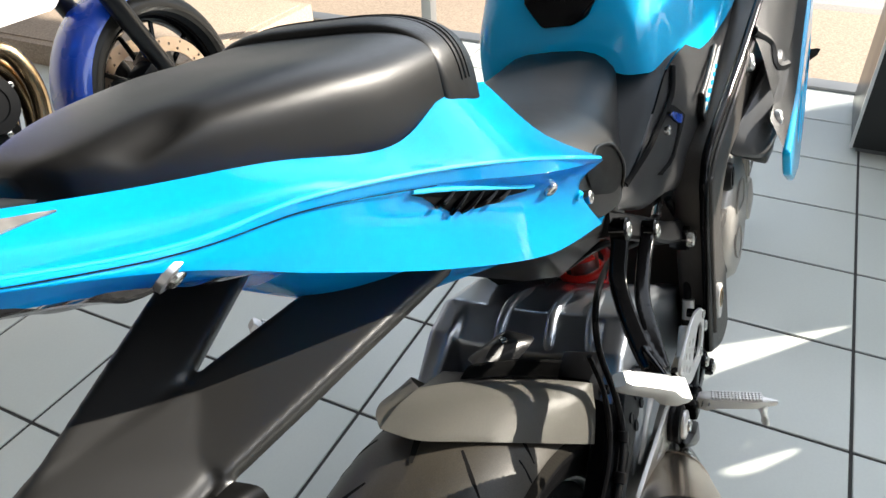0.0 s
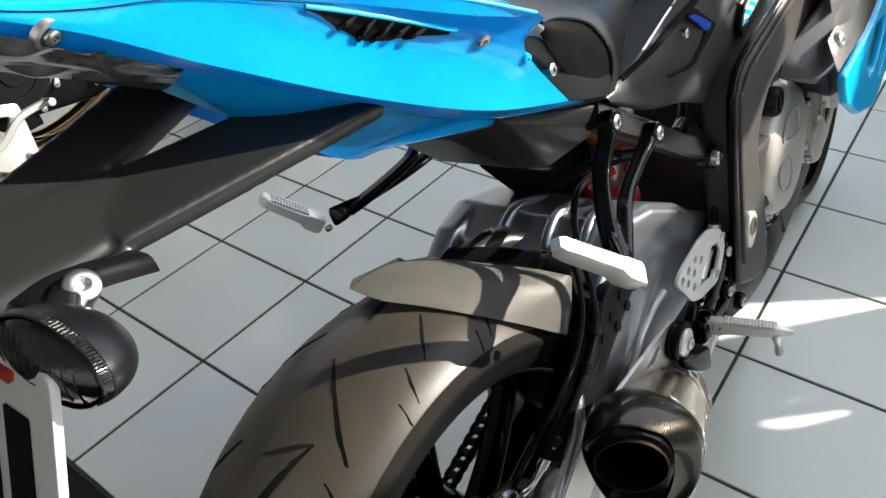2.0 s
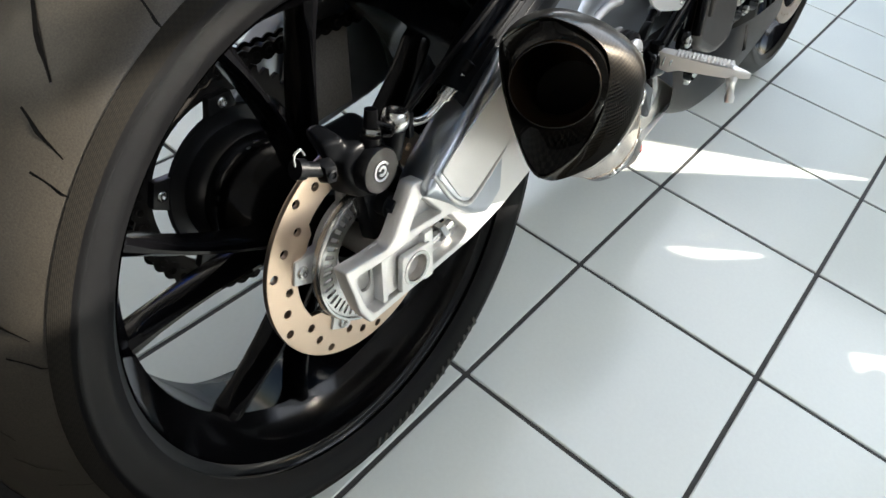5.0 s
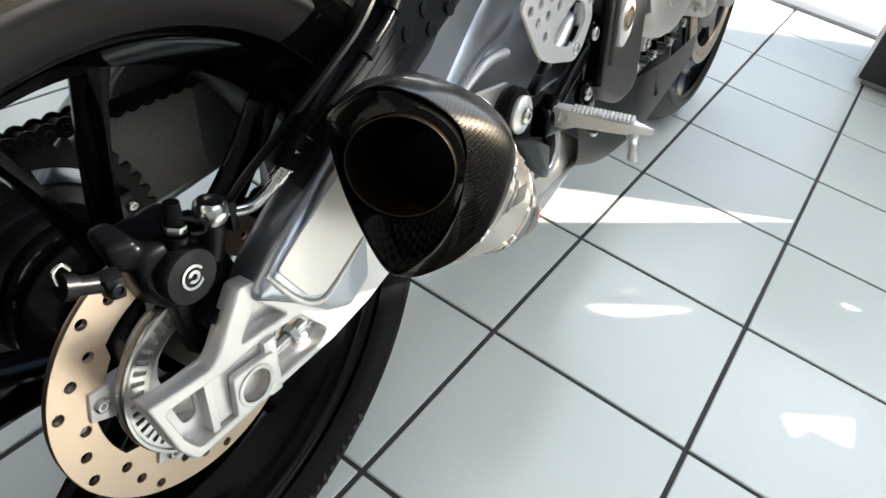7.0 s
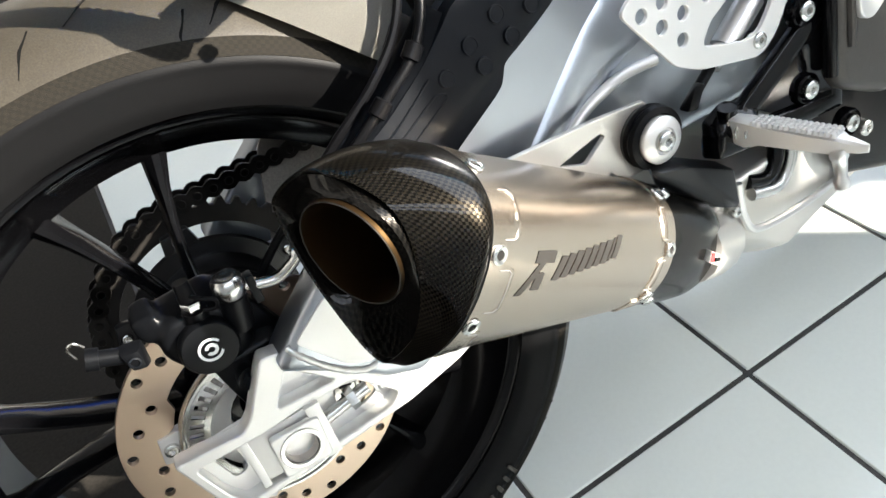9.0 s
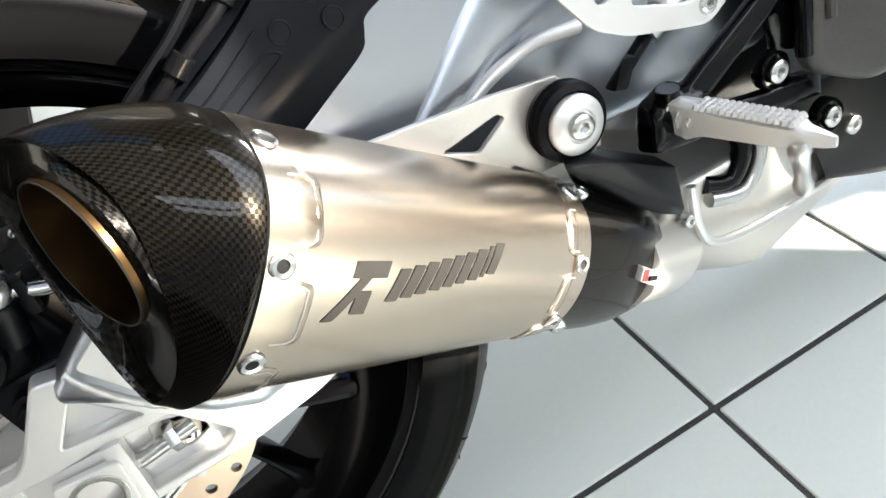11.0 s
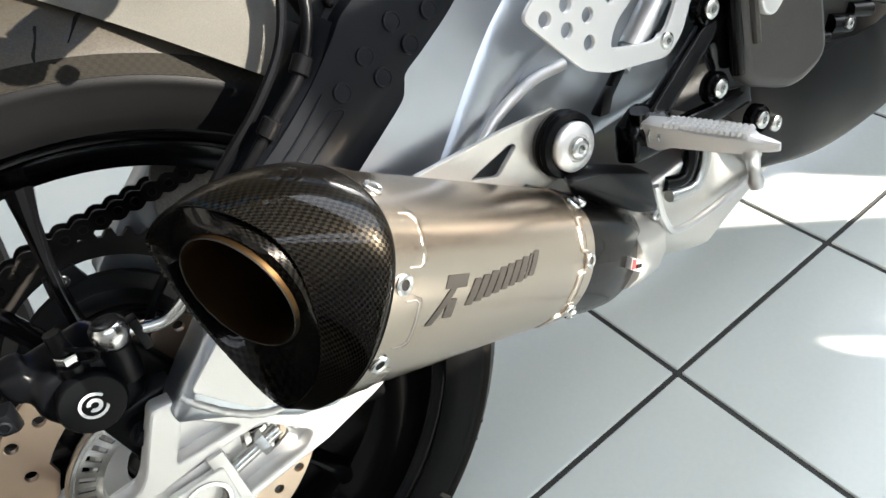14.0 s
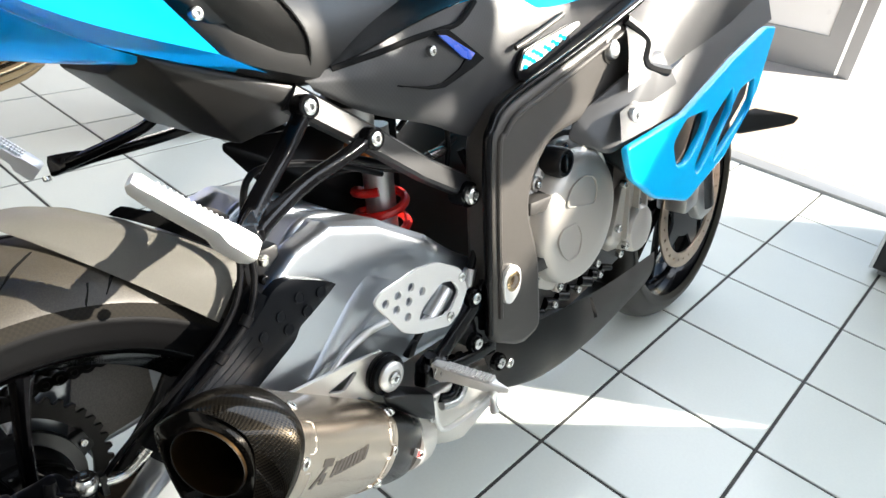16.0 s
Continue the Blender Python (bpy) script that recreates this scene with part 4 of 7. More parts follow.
# pressed ribs and weld beads on the flank
part("flank_rib", sheet([[(0.236, -0.123, 0.415), (0.262, -0.123, 0.440), (0.292, -0.123, 0.470), (0.322, -0.122, 0.500), (0.350, -0.120, 0.525)], [(0.244, -0.1265, 0.414), (0.270, -0.1275, 0.437), (0.301, -0.1275, 0.466), (0.332, -0.1265, 0.494), (0.360, -0.123, 0.517)], [(0.262, -0.126, 0.412), (0.292, -0.127, 0.436), (0.326, -0.127, 0.462), (0.360, -0.126, 0.484), (0.392, -0.122, 0.502)], [(0.280, -0.121, 0.408), (0.312, -0.121, 0.432), (0.350, -0.121, 0.456), (0.390, -0.121, 0.472), (0.430, -0.119, 0.482)]], 30, 14, 0.0), ALU, swingarm, smooth=70)
part("weld_bead", tube([(0.262, -0.125, 0.412), (0.284, -0.127, 0.424), (0.305, -0.127, 0.438), (0.324, -0.127, 0.446), (0.350, -0.126, 0.451), (0.382, -0.124, 0.449)], [0.0044 + 0.0004 * (i % 2) for i in range(6)], 10, 40), ALU_WHITE, swingarm)
bead = []
for i in range(60):
    p = spline([(0.030, -0.143, 0.397), (0.036, -0.1465, 0.387), (0.048, -0.147, 0.370), (0.062, -0.147, 0.356), (0.077, -0.147, 0.350), (0.094, -0.147, 0.358), (0.13, -0.145, 0.380), (0.17, -0.133, 0.404)], 60)[i]
    bead.append(p)
# separate pale plate carries the sunlight that falls on the arm's end
part("lit_box_face", slab(rounded([(0.036, 0.399), (0.062, 0.362), (0.078, 0.354), (0.094, 0.362), (0.133, 0.386), (0.148, 0.402), (0.124, 0.452), (0.09, 0.434), (0.06, 0.416)], 0.004), (), 0.002, 0.0006, side(-0.1475)), PEG_ALU, swingarm, "swingarm end face, with sunlight put into its pale colour")
part("weld_bead", tube(bead, [0.0026 + 0.0003 * math.sin(i * 1.7) for i in range(60)], 10), ALU_WHITE, swingarm)
for y, x0, x1, r in ((-0.080, 0.272, 0.43, 0.007), (-0.030, 0.272, 0.42, 0.007), (0.035, 0.272, 0.42, 0.007)):
    part("arch_rib", tube([(x0, y, 0.550), (x0 + 0.008, y, 0.574), (x0 + 0.040, y * 0.94, 0.5905), (x0 + 0.085, y * 0.86, 0.580), (x1, y * 0.8, 0.546)], r, 12, 24), ALU, swingarm, smooth=70)
# axle end casting: a plate with pockets, flanges and the adjuster
outer = rounded([(-0.080, 0.364), (-0.067, 0.315), (-0.056, 0.296), (0.085, 0.305), (0.132, 0.315), (0.195, 0.338), (0.195, 0.40), (0.165, 0.409), (0.126, 0.386), (0.085, 0.364), (0.064, 0.354), (0.045, 0.372), (0.018, 0.403), (0.002, 0.406), (-0.023, 0.367), (-0.031, 0.360)], 0.004, 3)
opening = rounded([(-0.069, 0.352), (-0.060, 0.319), (-0.051, 0.304), (0.070, 0.3115), (0.079, 0.319), (0.052, 0.351), (0.010, 0.3525), (-0.020, 0.3500)], 0.0045)
gusset = rounded([(0.0135, 0.388), (-0.0035, 0.3625), (0.040, 0.3595)], 0.003)
axle_end = part("axle_plate", slab(outer, [opening, gusset], 0.015, 0.0018, side(-0.1425)), ALU_WHITE, swingarm, "cast aluminium axle plate with pockets", m=Matrix.Translation((0.009, 0.012, -0.010)))
floor_hole = rounded([(-0.059, 0.346), (-0.041, 0.345), (-0.041, 0.322), (-0.052, 0.320)], 0.006)
screw_hole = rounded([(0.036, 0.345), (0.060, 0.338), (0.066, 0.322), (0.050, 0.316), (0.034, 0.328)], 0.005)
part("plate_back", slab(rounded([(-0.074, 0.360), (-0.063, 0.316), (-0.054, 0.300), (0.085, 0.308), (0.085, 0.352), (0.012, 0.396), (-0.018, 0.362)], 0.004), [floor_hole, screw_hole], 0.003, 0.0005, side(-0.1365)), ALU_WHITE, axle_end)
part("adjuster_bar", box(-0.0385, -0.1490, 0.306, -0.0325, -0.136, 0.351, 0.001), ALU_WHITE, axle_end)
part("adjuster_bar", box(0.0115, -0.1535, 0.303, 0.0225, -0.140, 0.353, 0.001), ALU_WHITE, axle_end)
part("adjuster_block", box(-0.034, -0.1475, 0.309, 0.012, -0.136, 0.350, 0.002), ALU_WHITE, axle_end)
sq = rounded([(-0.002 + 0.0265 * math.cos(radians(90 * i + 42)), 0.326 + 0.0265 * math.sin(radians(90 * i + 42))) for i in range(4)], 0.004)
part("axle_nut", slab(sq, [disc_of(-0.002, 0.326, 0.0150, 28)], 0.006, 0.0012, side(-0.1525)), ALU_WHITE, axle_end, "square axle block with a round bore")
part("nut_washer", slab(disc_of(-0.002, 0.326, 0.0165, 32), [disc_of(-0.002, 0.326, 0.0128, 24)], 0.003, 0.0006, side(-0.1550)), STEEL, axle_end)
part("axle", lathe([(-0.136, 0.0), (-0.136, 0.0112), (-0.1535, 0.0118), (-0.1548, 0.0124), (-0.1535, 0.0130), (-0.12, 0.0130), (0.12, 0.0130)], 24, "y", (-0.002, 0, 0.326)), ENGINE, axle_end)
part("adjuster_screw", tube([(0.022, -0.1425, 0.328), (0.060, -0.1425, 0.334)], 0.0052, 10), STEEL, axle_end)
part("adjuster_nut", slab([(0.0092 * math.cos(i * math.pi / 3), 0.0092 * math.sin(i * math.pi / 3)) for i in range(6)], (), 0.007, 0.0006, aim((0.046, -0.1425, 0.332), (1, 0, 0.12))), STEEL, axle_end)
bolt(axle_end, (0.0715, -0.138, 0.324), (0, -1, 0), 0.004, ALU_SATIN)

part("inner_casting", slab(rounded([(0.07, 0.345), (0.10, 0.330), (0.22, 0.345), (0.40, 0.385), (0.42, 0.54), (0.31, 0.588), (0.20, 0.53), (0.10, 0.452)], 0.01), (), 0.004, 0.001, side(0.1015)), CAST_GREY, swingarm, "rough grey inner face of the arm")
# black guard with round studs along the arm, folded along a crease
def on_guard(x, z, out=0.0):
    """A place on the guard; d is how far it lies to the front of the crease."""
    d = (x - 0.178) * 0.52 - (z - 0.474) * 0.854
    y = -0.1395 + (-0.16 * d if d < 0 else 0.50 * d)
    return Vector((x, y - out, z))


rim_l = [(0.070, 0.448), (0.095, 0.470), (0.118, 0.487), (0.150, 0.503), (0.183, 0.524), (0.208, 0.544), (0.222, 0.556), (0.240, 0.562), (0.262, 0.5545), (0.285, 0.545)]
rim_r = [(0.105, 0.405), (0.140, 0.424), (0.198, 0.459), (0.222, 0.473), (0.243, 0.486), (0.2465, 0.495), (0.249, 0.504), (0.264, 0.511), (0.290, 0.5245), (0.302, 0.533)]
rows = []
for p, q in zip(spline([(x, 0, z) for x, z in rim_l], 40), spline([(x, 0, z) for x, z in rim_r], 40)):
    row = []
    for f, o in ((0.0, -0.012), (0.0, -0.002), (0.02, 0.0), (0.2, 0.0006), (0.4, 0.0006), (0.5, 0.0004), (0.6, 0.0), (0.7, 0.0), (0.85, 0.0), (0.98, 0.0), (1.0, -0.002), (1.0, -0.010)):
        row.append(on_guard(p.x + (q.x - p.x) * f, p.z + (q.z - p.z) * f, o))
    rows.append(row)
guard = part("swingarm_guard", loft(rows, cap=False, closed=False), GUARD, bike, "black plastic swingarm protector with round studs", smooth=35)
for x, z in ((0.202, 0.5135), (0.230, 0.511), (0.2245, 0.527), (0.255, 0.522), (0.249, 0.539), (0.275, 0.536)):
    part("stud", lathe([(-0.001, 0.0064), (0.0010, 0.0062), (0.0012, 0.0055), (0.0007, 0.0050), (0.0009, 0.0)], 20, "z"), GUARD, guard, m=aim(on_guard(x, z, 0.0004), (0.05, -1, 0.12)))
for rim in ([(0.120, 0.455), (0.152, 0.4755), (0.188, 0.4965), (0.198, 0.503), (0.192, 0.5065), (0.184, 0.503), (0.150, 0.484), (0.112, 0.463)], [(0.100, 0.462), (0.130, 0.482), (0.160, 0.498), (0.190, 0.518)]):
    part("guard_panel", tube([on_guard(x, z, 0.0006) for x, z in rim], 0.0008, 6, 40), GUARD, guard)
part("guide_channel", sheet([[(0.075, -0.140, 0.452), (0.12, -0.142, 0.489), (0.185, -0.139, 0.528), (0.214, -0.133, 0.553)], [(0.068, -0.128, 0.458), (0.11, -0.130, 0.497), (0.176, -0.127, 0.538), (0.206, -0.122, 0.562)], [(0.072, -0.108, 0.455), (0.116, -0.108, 0.494), (0.182, -0.106, 0.535), (0.212, -0.104, 0.559)]], 24, 8, 0.003), GUARD, guard)

# ---- brake caliper and hoses ----
caliper = part("brake_caliper", melt(join(hull([(-0.032, -0.116, 0.438), (-0.008, -0.116, 0.440), (0.016, -0.116, 0.426), (0.014, -0.116, 0.392), (-0.022, -0.116, 0.388), (-0.042, -0.114, 0.418), (-0.038, -0.076, 0.444), (0.010, -0.076, 0.446), (0.022, -0.076, 0.392), (-0.028, -0.076, 0.384)], 0.006, 3),
    hull([(-0.050, -0.104, 0.446), (-0.030, -0.110, 0.446), (-0.038, -0.110, 0.424), (-0.050, -0.104, 0.430), (-0.048, -0.080, 0.450), (-0.032, -0.080, 0.452), (-0.034, -0.080, 0.426)], 0.004), hull([(0.0, -0.100, 0.44), (0.02, -0.104, 0.436), (0.03, -0.104, 0.405), (0.05, -0.100, 0.36), (0.03, -0.100, 0.345), (0.0, -0.09, 0.44), (0.02, -0.088, 0.436), (0.05, -0.088, 0.36), (0.03, -0.088, 0.345)], 0.004)), 0.0022, 3), BLACK_CAST, bike, "black anodised rear brake caliper")
part("piston_cap", lathe([(-0.112, 0.0200), (-0.1235, 0.0200), (-0.126, 0.0185), (-0.1262, 0.0)], 40, "y", (-0.012, 0, 0.414)), BLACK_CAST, caliper)
part("emblem_ring", slab([(0.0086 * math.cos(radians(a)), 0.0086 * math.sin(radians(a))) for a in range(25, 335, 10)] + [(0.0068 * math.cos(radians(a)), 0.0068 * math.sin(radians(a))) for a in range(335, 20, -10)], (), 0.0005, 0.0, Matrix.Translation((-0.012, 0, 0.414)) @ side(-0.1267)), WHITE_MARK, caliper, "white ring emblem")
part("emblem_ring", slab([(0.0045 * math.cos(radians(a)) + 0.0005, 0.0045 * math.sin(radians(a))) for a in range(-150, 170, 10)] + [(0.0022 * math.cos(radians(a)) + 0.0005, 0.0022 * math.sin(radians(a))) for a in range(165, -155, -12)], (), 0.0005, 0.0, Matrix.Translation((-0.012, 0, 0.414)) @ side(-0.1267)), WHITE_MARK, caliper)
part("bleed_nipple", join(tube([(-0.012, -0.112, 0.418), (-0.009, -0.114, 0.440)], 0.0085, 16), tube([(-0.009, -0.1145, 0.448), (-0.008, -0.1145, 0.462)], [0.0062, 0.0050], 14)), CABLE, caliper)
part("nipple_hex", slab([(0.0070 * math.cos(i * math.pi / 3), 0.0070 * math.sin(i * math.pi / 3)) for i in range(6)], (), 0.006, 0.0006, aim((-0.0088, -0.1143, 0.444), (0.15, -0.05, 1))), STEEL, caliper)
part("cap_loop", tube([(-0.007, -0.119, 0.452), (0.000, -0.124, 0.448), (0.006, -0.124, 0.444), (0.004, -0.123, 0.438), (-0.004, -0.121, 0.440)], 0.0014, 8, 20), CABLE, caliper)
part("banjo_boss", tube([(0.012, -0.113, 0.412), (0.016, -0.115, 0.436)], 0.0098, 16), BLACK_CAST, caliper)
part("boss_lug", box(0.028, -0.121, 0.424, 0.034, -0.111, 0.446, 0.0015), BLACK_CAST, caliper)
part("banjo_bolt", lathe([(-0.002, 0.0), (-0.002, 0.0085), (0.002, 0.0110), (0.007, 0.0115), (0.012, 0.0108), (0.0145, 0.0085), (0.0148, 0.0055), (0.0138, 0.0040), (0.0138, 0.0)], 24, "z"), STEEL, caliper, m=aim((0.0165, -0.1155, 0.438), (0.1, -0.1, 1)))
part("slide_pin", join(tube([(-0.080, -0.108, 0.440), (-0.052, -0.110, 0.428)], 0.0058, 14), tube([(-0.081, -0.108, 0.4405), (-0.074, -0.1085, 0.4375)], 0.0078, 14)), BLACK_CAST, caliper)
part("pin_boss", hull([(-0.064, -0.106, 0.440), (-0.046, -0.106, 0.436), (-0.048, -0.106, 0.416), (-0.060, -0.106, 0.418), (-0.062, -0.118, 0.436), (-0.050, -0.119, 0.434), (-0.051, -0.119, 0.420), (-0.060, -0.118, 0.422)], 0.003), BLACK_CAST, caliper)
part("boss_bore", lathe([(-0.1195, 0.0042), (-0.1200, 0.0030), (-0.117, 0.0028), (-0.117, 0.0)], 16, "y", (-0.056, 0, 0.428)), GUARD, caliper)
part("pin_clip", tube([(-0.084, -0.112, 0.446), (-0.085, -0.114, 0.455), (-0.080, -0.115, 0.458), (-0.076, -0.114, 0.452)], 0.0011, 6, 16), STEEL, caliper)
part("pad_bolt", tube([(0.001, -0.105, 0.374), (0.001, -0.122, 0.374)], [0.0105, 0.0105], 16), BLACK_CAST, caliper)
part("pad_bolt_end", tube([(0.001, -0.121, 0.374), (0.001, -0.128, 0.374)], [0.0078, 0.0072], 6), GUARD, caliper)
bolt(caliper, (0.020, -0.119, 0.381), (0, -1, 0), 0.0055, STEEL)
part("carrier", hull([(-0.02, -0.095, 0.40), (0.03, -0.095, 0.40), (0.012, -0.095, 0.335), (-0.010, -0.095, 0.335), (-0.02, -0.112, 0.39), (0.03, -0.112, 0.39), (0.012, -0.112, 0.34), (-0.010, -0.112, 0.34)], 0.003), BLACK_CAST, caliper)
part("hose_fitting", tube([(0.020, -0.1155, 0.443), (0.034, -0.117, 0.436), (0.048, -0.119, 0.434), (0.060, -0.122, 0.440), (0.068, -0.125, 0.448)], 0.0042, 12, 20), STEEL, caliper)
ferrule = part("hose_ferrule", tube([(0.066, -0.124, 0.446), (0.084, -0.131, 0.463)], 0.0060, 14), STEEL, caliper)
for f in (0.1, 0.3, 0.5):
    part("crimp", lathe([(-0.0016, 0.0058), (-0.001, 0.0066), (0.001, 0.0066), (0.0016, 0.0058)], 14, "z"), STEEL, ferrule, m=aim((0.066 + 0.018 * f, -0.124 - 0.007 * f, 0.446 + 0.017 * f), (0.018, -0.007, 0.017)))
part("brake_hose", tube([(0.082, -0.130, 0.463), (0.11, -0.138, 0.489), (0.15, -0.142, 0.517), (0.186, -0.138, 0.541), (0.206, -0.128, 0.575), (0.212, -0.115, 0.63), (0.235, -0.11, 0.672), (0.33, -0.095, 0.655), (0.42, -0.09, 0.62)], 0.0036, 10, 50), CABLE, bike, "black brake hose")
part("sensor_cable", tube([(0.03, -0.10, 0.42), (0.05, -0.108, 0.446), (0.085, -0.120, 0.478), (0.12, -0.128, 0.506), (0.155, -0.130, 0.530), (0.183, -0.126, 0.556), (0.199, -0.118, 0.59), (0.20, -0.108, 0.63)], 0.0032, 8, 40), CABLE, bike, "thin black sensor cable")
for p, d in (((0.150, -0.142, 0.517), (0.75, -0.02, 0.6)), ((0.184, -0.138, 0.540), (0.7, 0.1, 0.7)), ((0.088, -0.132, 0.468), (0.7, -0.3, 0.7))):
    part("hose_clip", lathe([(-0.006, 0.0048), (-0.005, 0.0062), (0.005, 0.0062), (0.006, 0.0048)], 12, "z"), CABLE, bike, m=aim(p, d))

# ---- rear hugger over the tyre ----
def hp(theta, y, r):
    return (r * math.cos(radians(theta)), y, 0.32 + r * math.sin(radians(theta)))


HUG = [((84.0, 0.040, 0.337), (78.0, 0.040, 0.340), (71.6, 0.040, 0.339)),
       ((84.0, 0.000, 0.333), (75.5, 0.002, 0.3395), (66.2, 0.004, 0.3395)),
       ((80.0, -0.035, 0.322), (70.5, -0.036, 0.336), (61.5, -0.036, 0.3395)),
       ((73.0, -0.070, 0.304), (64.5, -0.073, 0.327), (56.2, -0.075, 0.339)),
       ((64.5, -0.094, 0.288), (58.5, -0.097, 0.314), (52.8, -0.098, 0.338)),
       ((51.8, -0.112, 0.275), (51.6, -0.110, 0.306), (51.4, -0.103, 0.337))]
hugger = part("rear_hugger", sheet([[hp(*row[k]) for row in HUG] for k in range(3)], 40, 10, -0.0025), HUGGER, bike, "dark satin rear hugger mudguard", smooth=40)
part("hugger_flank", sheet([[hp(84.0, 0.040, 0.337), hp(79, 0.065, 0.330), hp(70, 0.088, 0.315), hp(58, 0.100, 0.300)], [hp(71.6, 0.040, 0.339), hp(66, 0.07, 0.332), hp(58, 0.092, 0.318), hp(48, 0.102, 0.302)]], 14, 6, 0.0025), HUGGER, hugger)
part("hugger_front", sheet([[hp(a, y, r) for a, y, r in ((71.6, 0.040, 0.3385), (61.5, -0.036, 0.339), (51.4, -0.103, 0.3365))], [hp(a, y, r) for a, y, r in ((60.0, 0.05, 0.334), (51, -0.03, 0.334), (44.0, -0.100, 0.331))]], 16, 5, 0.0025), PLASTIC_SMOOTH, hugger)
part("hugger_well", sheet([[hp(66, 0.010, 0.340), hp(60, -0.030, 0.3405), (0.196, -0.072, 0.598)], [hp(64, 0.006, 0.352), hp(58, -0.032, 0.356), (0.206, -0.074, 0.612)], [hp(58, 0.004, 0.348), hp(52, -0.030, 0.350), (0.222, -0.070, 0.600)]], 16, 8, 0.004), SIPE, hugger, "black rubber flap")
part("hugger_bracket", hull([(0.212, -0.100, 0.585), (0.212, -0.108, 0.53), (0.250, -0.112, 0.52), (0.255, -0.104, 0.59), (0.212, -0.06, 0.585), (0.25, -0.06, 0.59), (0.25, -0.07, 0.52)], 0.004), PLASTIC_SMOOTH, hugger)
bolt(hugger, (0.228, -0.112, 0.560), (0, -1, 0.1), 0.0055, BLACK_GLOSS)
part("hugger_arm", hull([(0.16, 0.0, 0.625), (0.20, -0.02, 0.60), (0.20, 0.04, 0.60), (0.255, 0.01, 0.605), (0.255, -0.03, 0.60), (0.2, 0.0, 0.63)], 0.004), PLASTIC_SMOOTH, hugger)
bolt(hugger, (0.215, -0.005, 0.622), (0, -0.3, 1), 0.005, STEEL)

# ---- tail fairing ----
def mirrored(rows):
    return [[(x, -y, z) for x, y, z in r] for r in rows]


TAIL_UP = [
    [(-0.33, -0.02, 1.074), (-0.18, -0.056, 1.020), (-0.10, -0.082, 0.996), (-0.02, -0.098, 0.967), (0.06, -0.094, 0.968), (0.148, -0.076, 0.942)],
    [(-0.33, -0.030, 1.066), (-0.18, -0.070, 1.0075), (-0.10, -0.096, 0.986), (-0.02, -0.113, 0.957), (0.06, -0.126, 0.934), (0.170, -0.106, 0.890)],
    [(-0.33, -0.034, 1.055), (-0.18, -0.0756, 0.9912), (-0.10, -0.098, 0.9715), (-0.02, -0.120, 0.943), (0.06, -0.150, 0.909), (0.138, -0.166, 0.880)],
]
TAIL_LOW = [
    [(-0.33, -0.0335, 1.055), (-0.18, -0.0750, 0.9912), (-0.10, -0.0974, 0.9715), (-0.02, -0.1194, 0.943), (0.06, -0.1494, 0.909), (0.138, -0.1654, 0.880)],
    [(-0.33, -0.0338, 1.054), (-0.18, -0.0760, 0.988), (-0.10, -0.0965, 0.954), (-0.02, -0.1105, 0.922), (0.06, -0.130, 0.888), (0.135, -0.1455, 0.858)],
    [(-0.33, -0.0333, 1.053), (-0.179, -0.076, 0.985), (-0.100, -0.0955, 0.934), (-0.01, -0.1125, 0.878), (0.09, -0.133, 0.826), (0.200, -0.138, 0.788)],
    [(-0.33, -0.031, 1.043), (-0.18, -0.0595, 0.9755), (-0.10, -0.066, 0.932), (0.01, -0.076, 0.866), (0.12, -0.089, 0.803), (0.286, -0.114, 0.750)],
]
TAIL_KEEL = [
    [(-0.10, -0.066, 0.932), (0.01, -0.076, 0.866), (0.08, -0.085, 0.822), (0.154, -0.092, 0.788)],
    [(-0.10, -0.045, 0.922), (0.02, -0.045, 0.832), (0.08, -0.050, 0.800), (0.150, -0.080, 0.782)],
    [(-0.10, -0.030, 0.918), (0.03, -0.012, 0.806), (0.08, -0.020, 0.790), (0.145, -0.05, 0.780)],
]
TAIL_RIDGE = [(-0.33, -0.0325, 1.0585), (-0.1775, -0.0745, 0.9935), (-0.100, -0.0998, 0.9782), (-0.020, -0.1235, 0.9525), (0.055, -0.150, 0.9225), (0.125, -0.1685, 0.889)]
tail = part("tail_fairing", sheet([TAIL_UP[0], TAIL_UP[1], TAIL_RIDGE], 48, 10, 0.003), PAINT, bike, "glossy cyan-blue tail fairing", smooth=60)
part("tail_edge", sheet([TAIL_RIDGE, TAIL_UP[2]], 48, 4, 0.003), PAINT, tail, smooth=60)
part("tail_ridge", tube([(x, y + 0.0006, z - 0.0005) for x, y, z in TAIL_RIDGE], 0.0014, 8, 60), PAINT, tail)
part("tail_side_panel", sheet(TAIL_LOW[:3], 48, 16, 0.003), PAINT, tail, smooth=60)
part("tail_under_panel", sheet(TAIL_LOW[2:], 48, 5, 0.003), PAINT, tail, smooth=60)
part("tail_keel", sheet(TAIL_KEEL, 24, 8, 0.003), PAINT, tail, smooth=60)
part("tail_side_panel", sheet(mirrored(TAIL_UP), 32, 8, -0.003), PAINT, tail, smooth=60)
part("tail_side_panel", sheet(mirrored(TAIL_LOW), 32, 10, -0.003), PAINT, tail, smooth=60)
part("tail_keel", sheet(mirrored(TAIL_KEEL), 16, 8, -0.003), PAINT, tail, smooth=60)
part("panel_seam", tube([(-0.34, -0.033, 1.058), (-0.18, -0.0760, 0.9908), (-0.10, -0.0985, 0.9710), (-0.02, -0.1200, 0.942)], 0.0003, 6, 40), SIPE, tail)
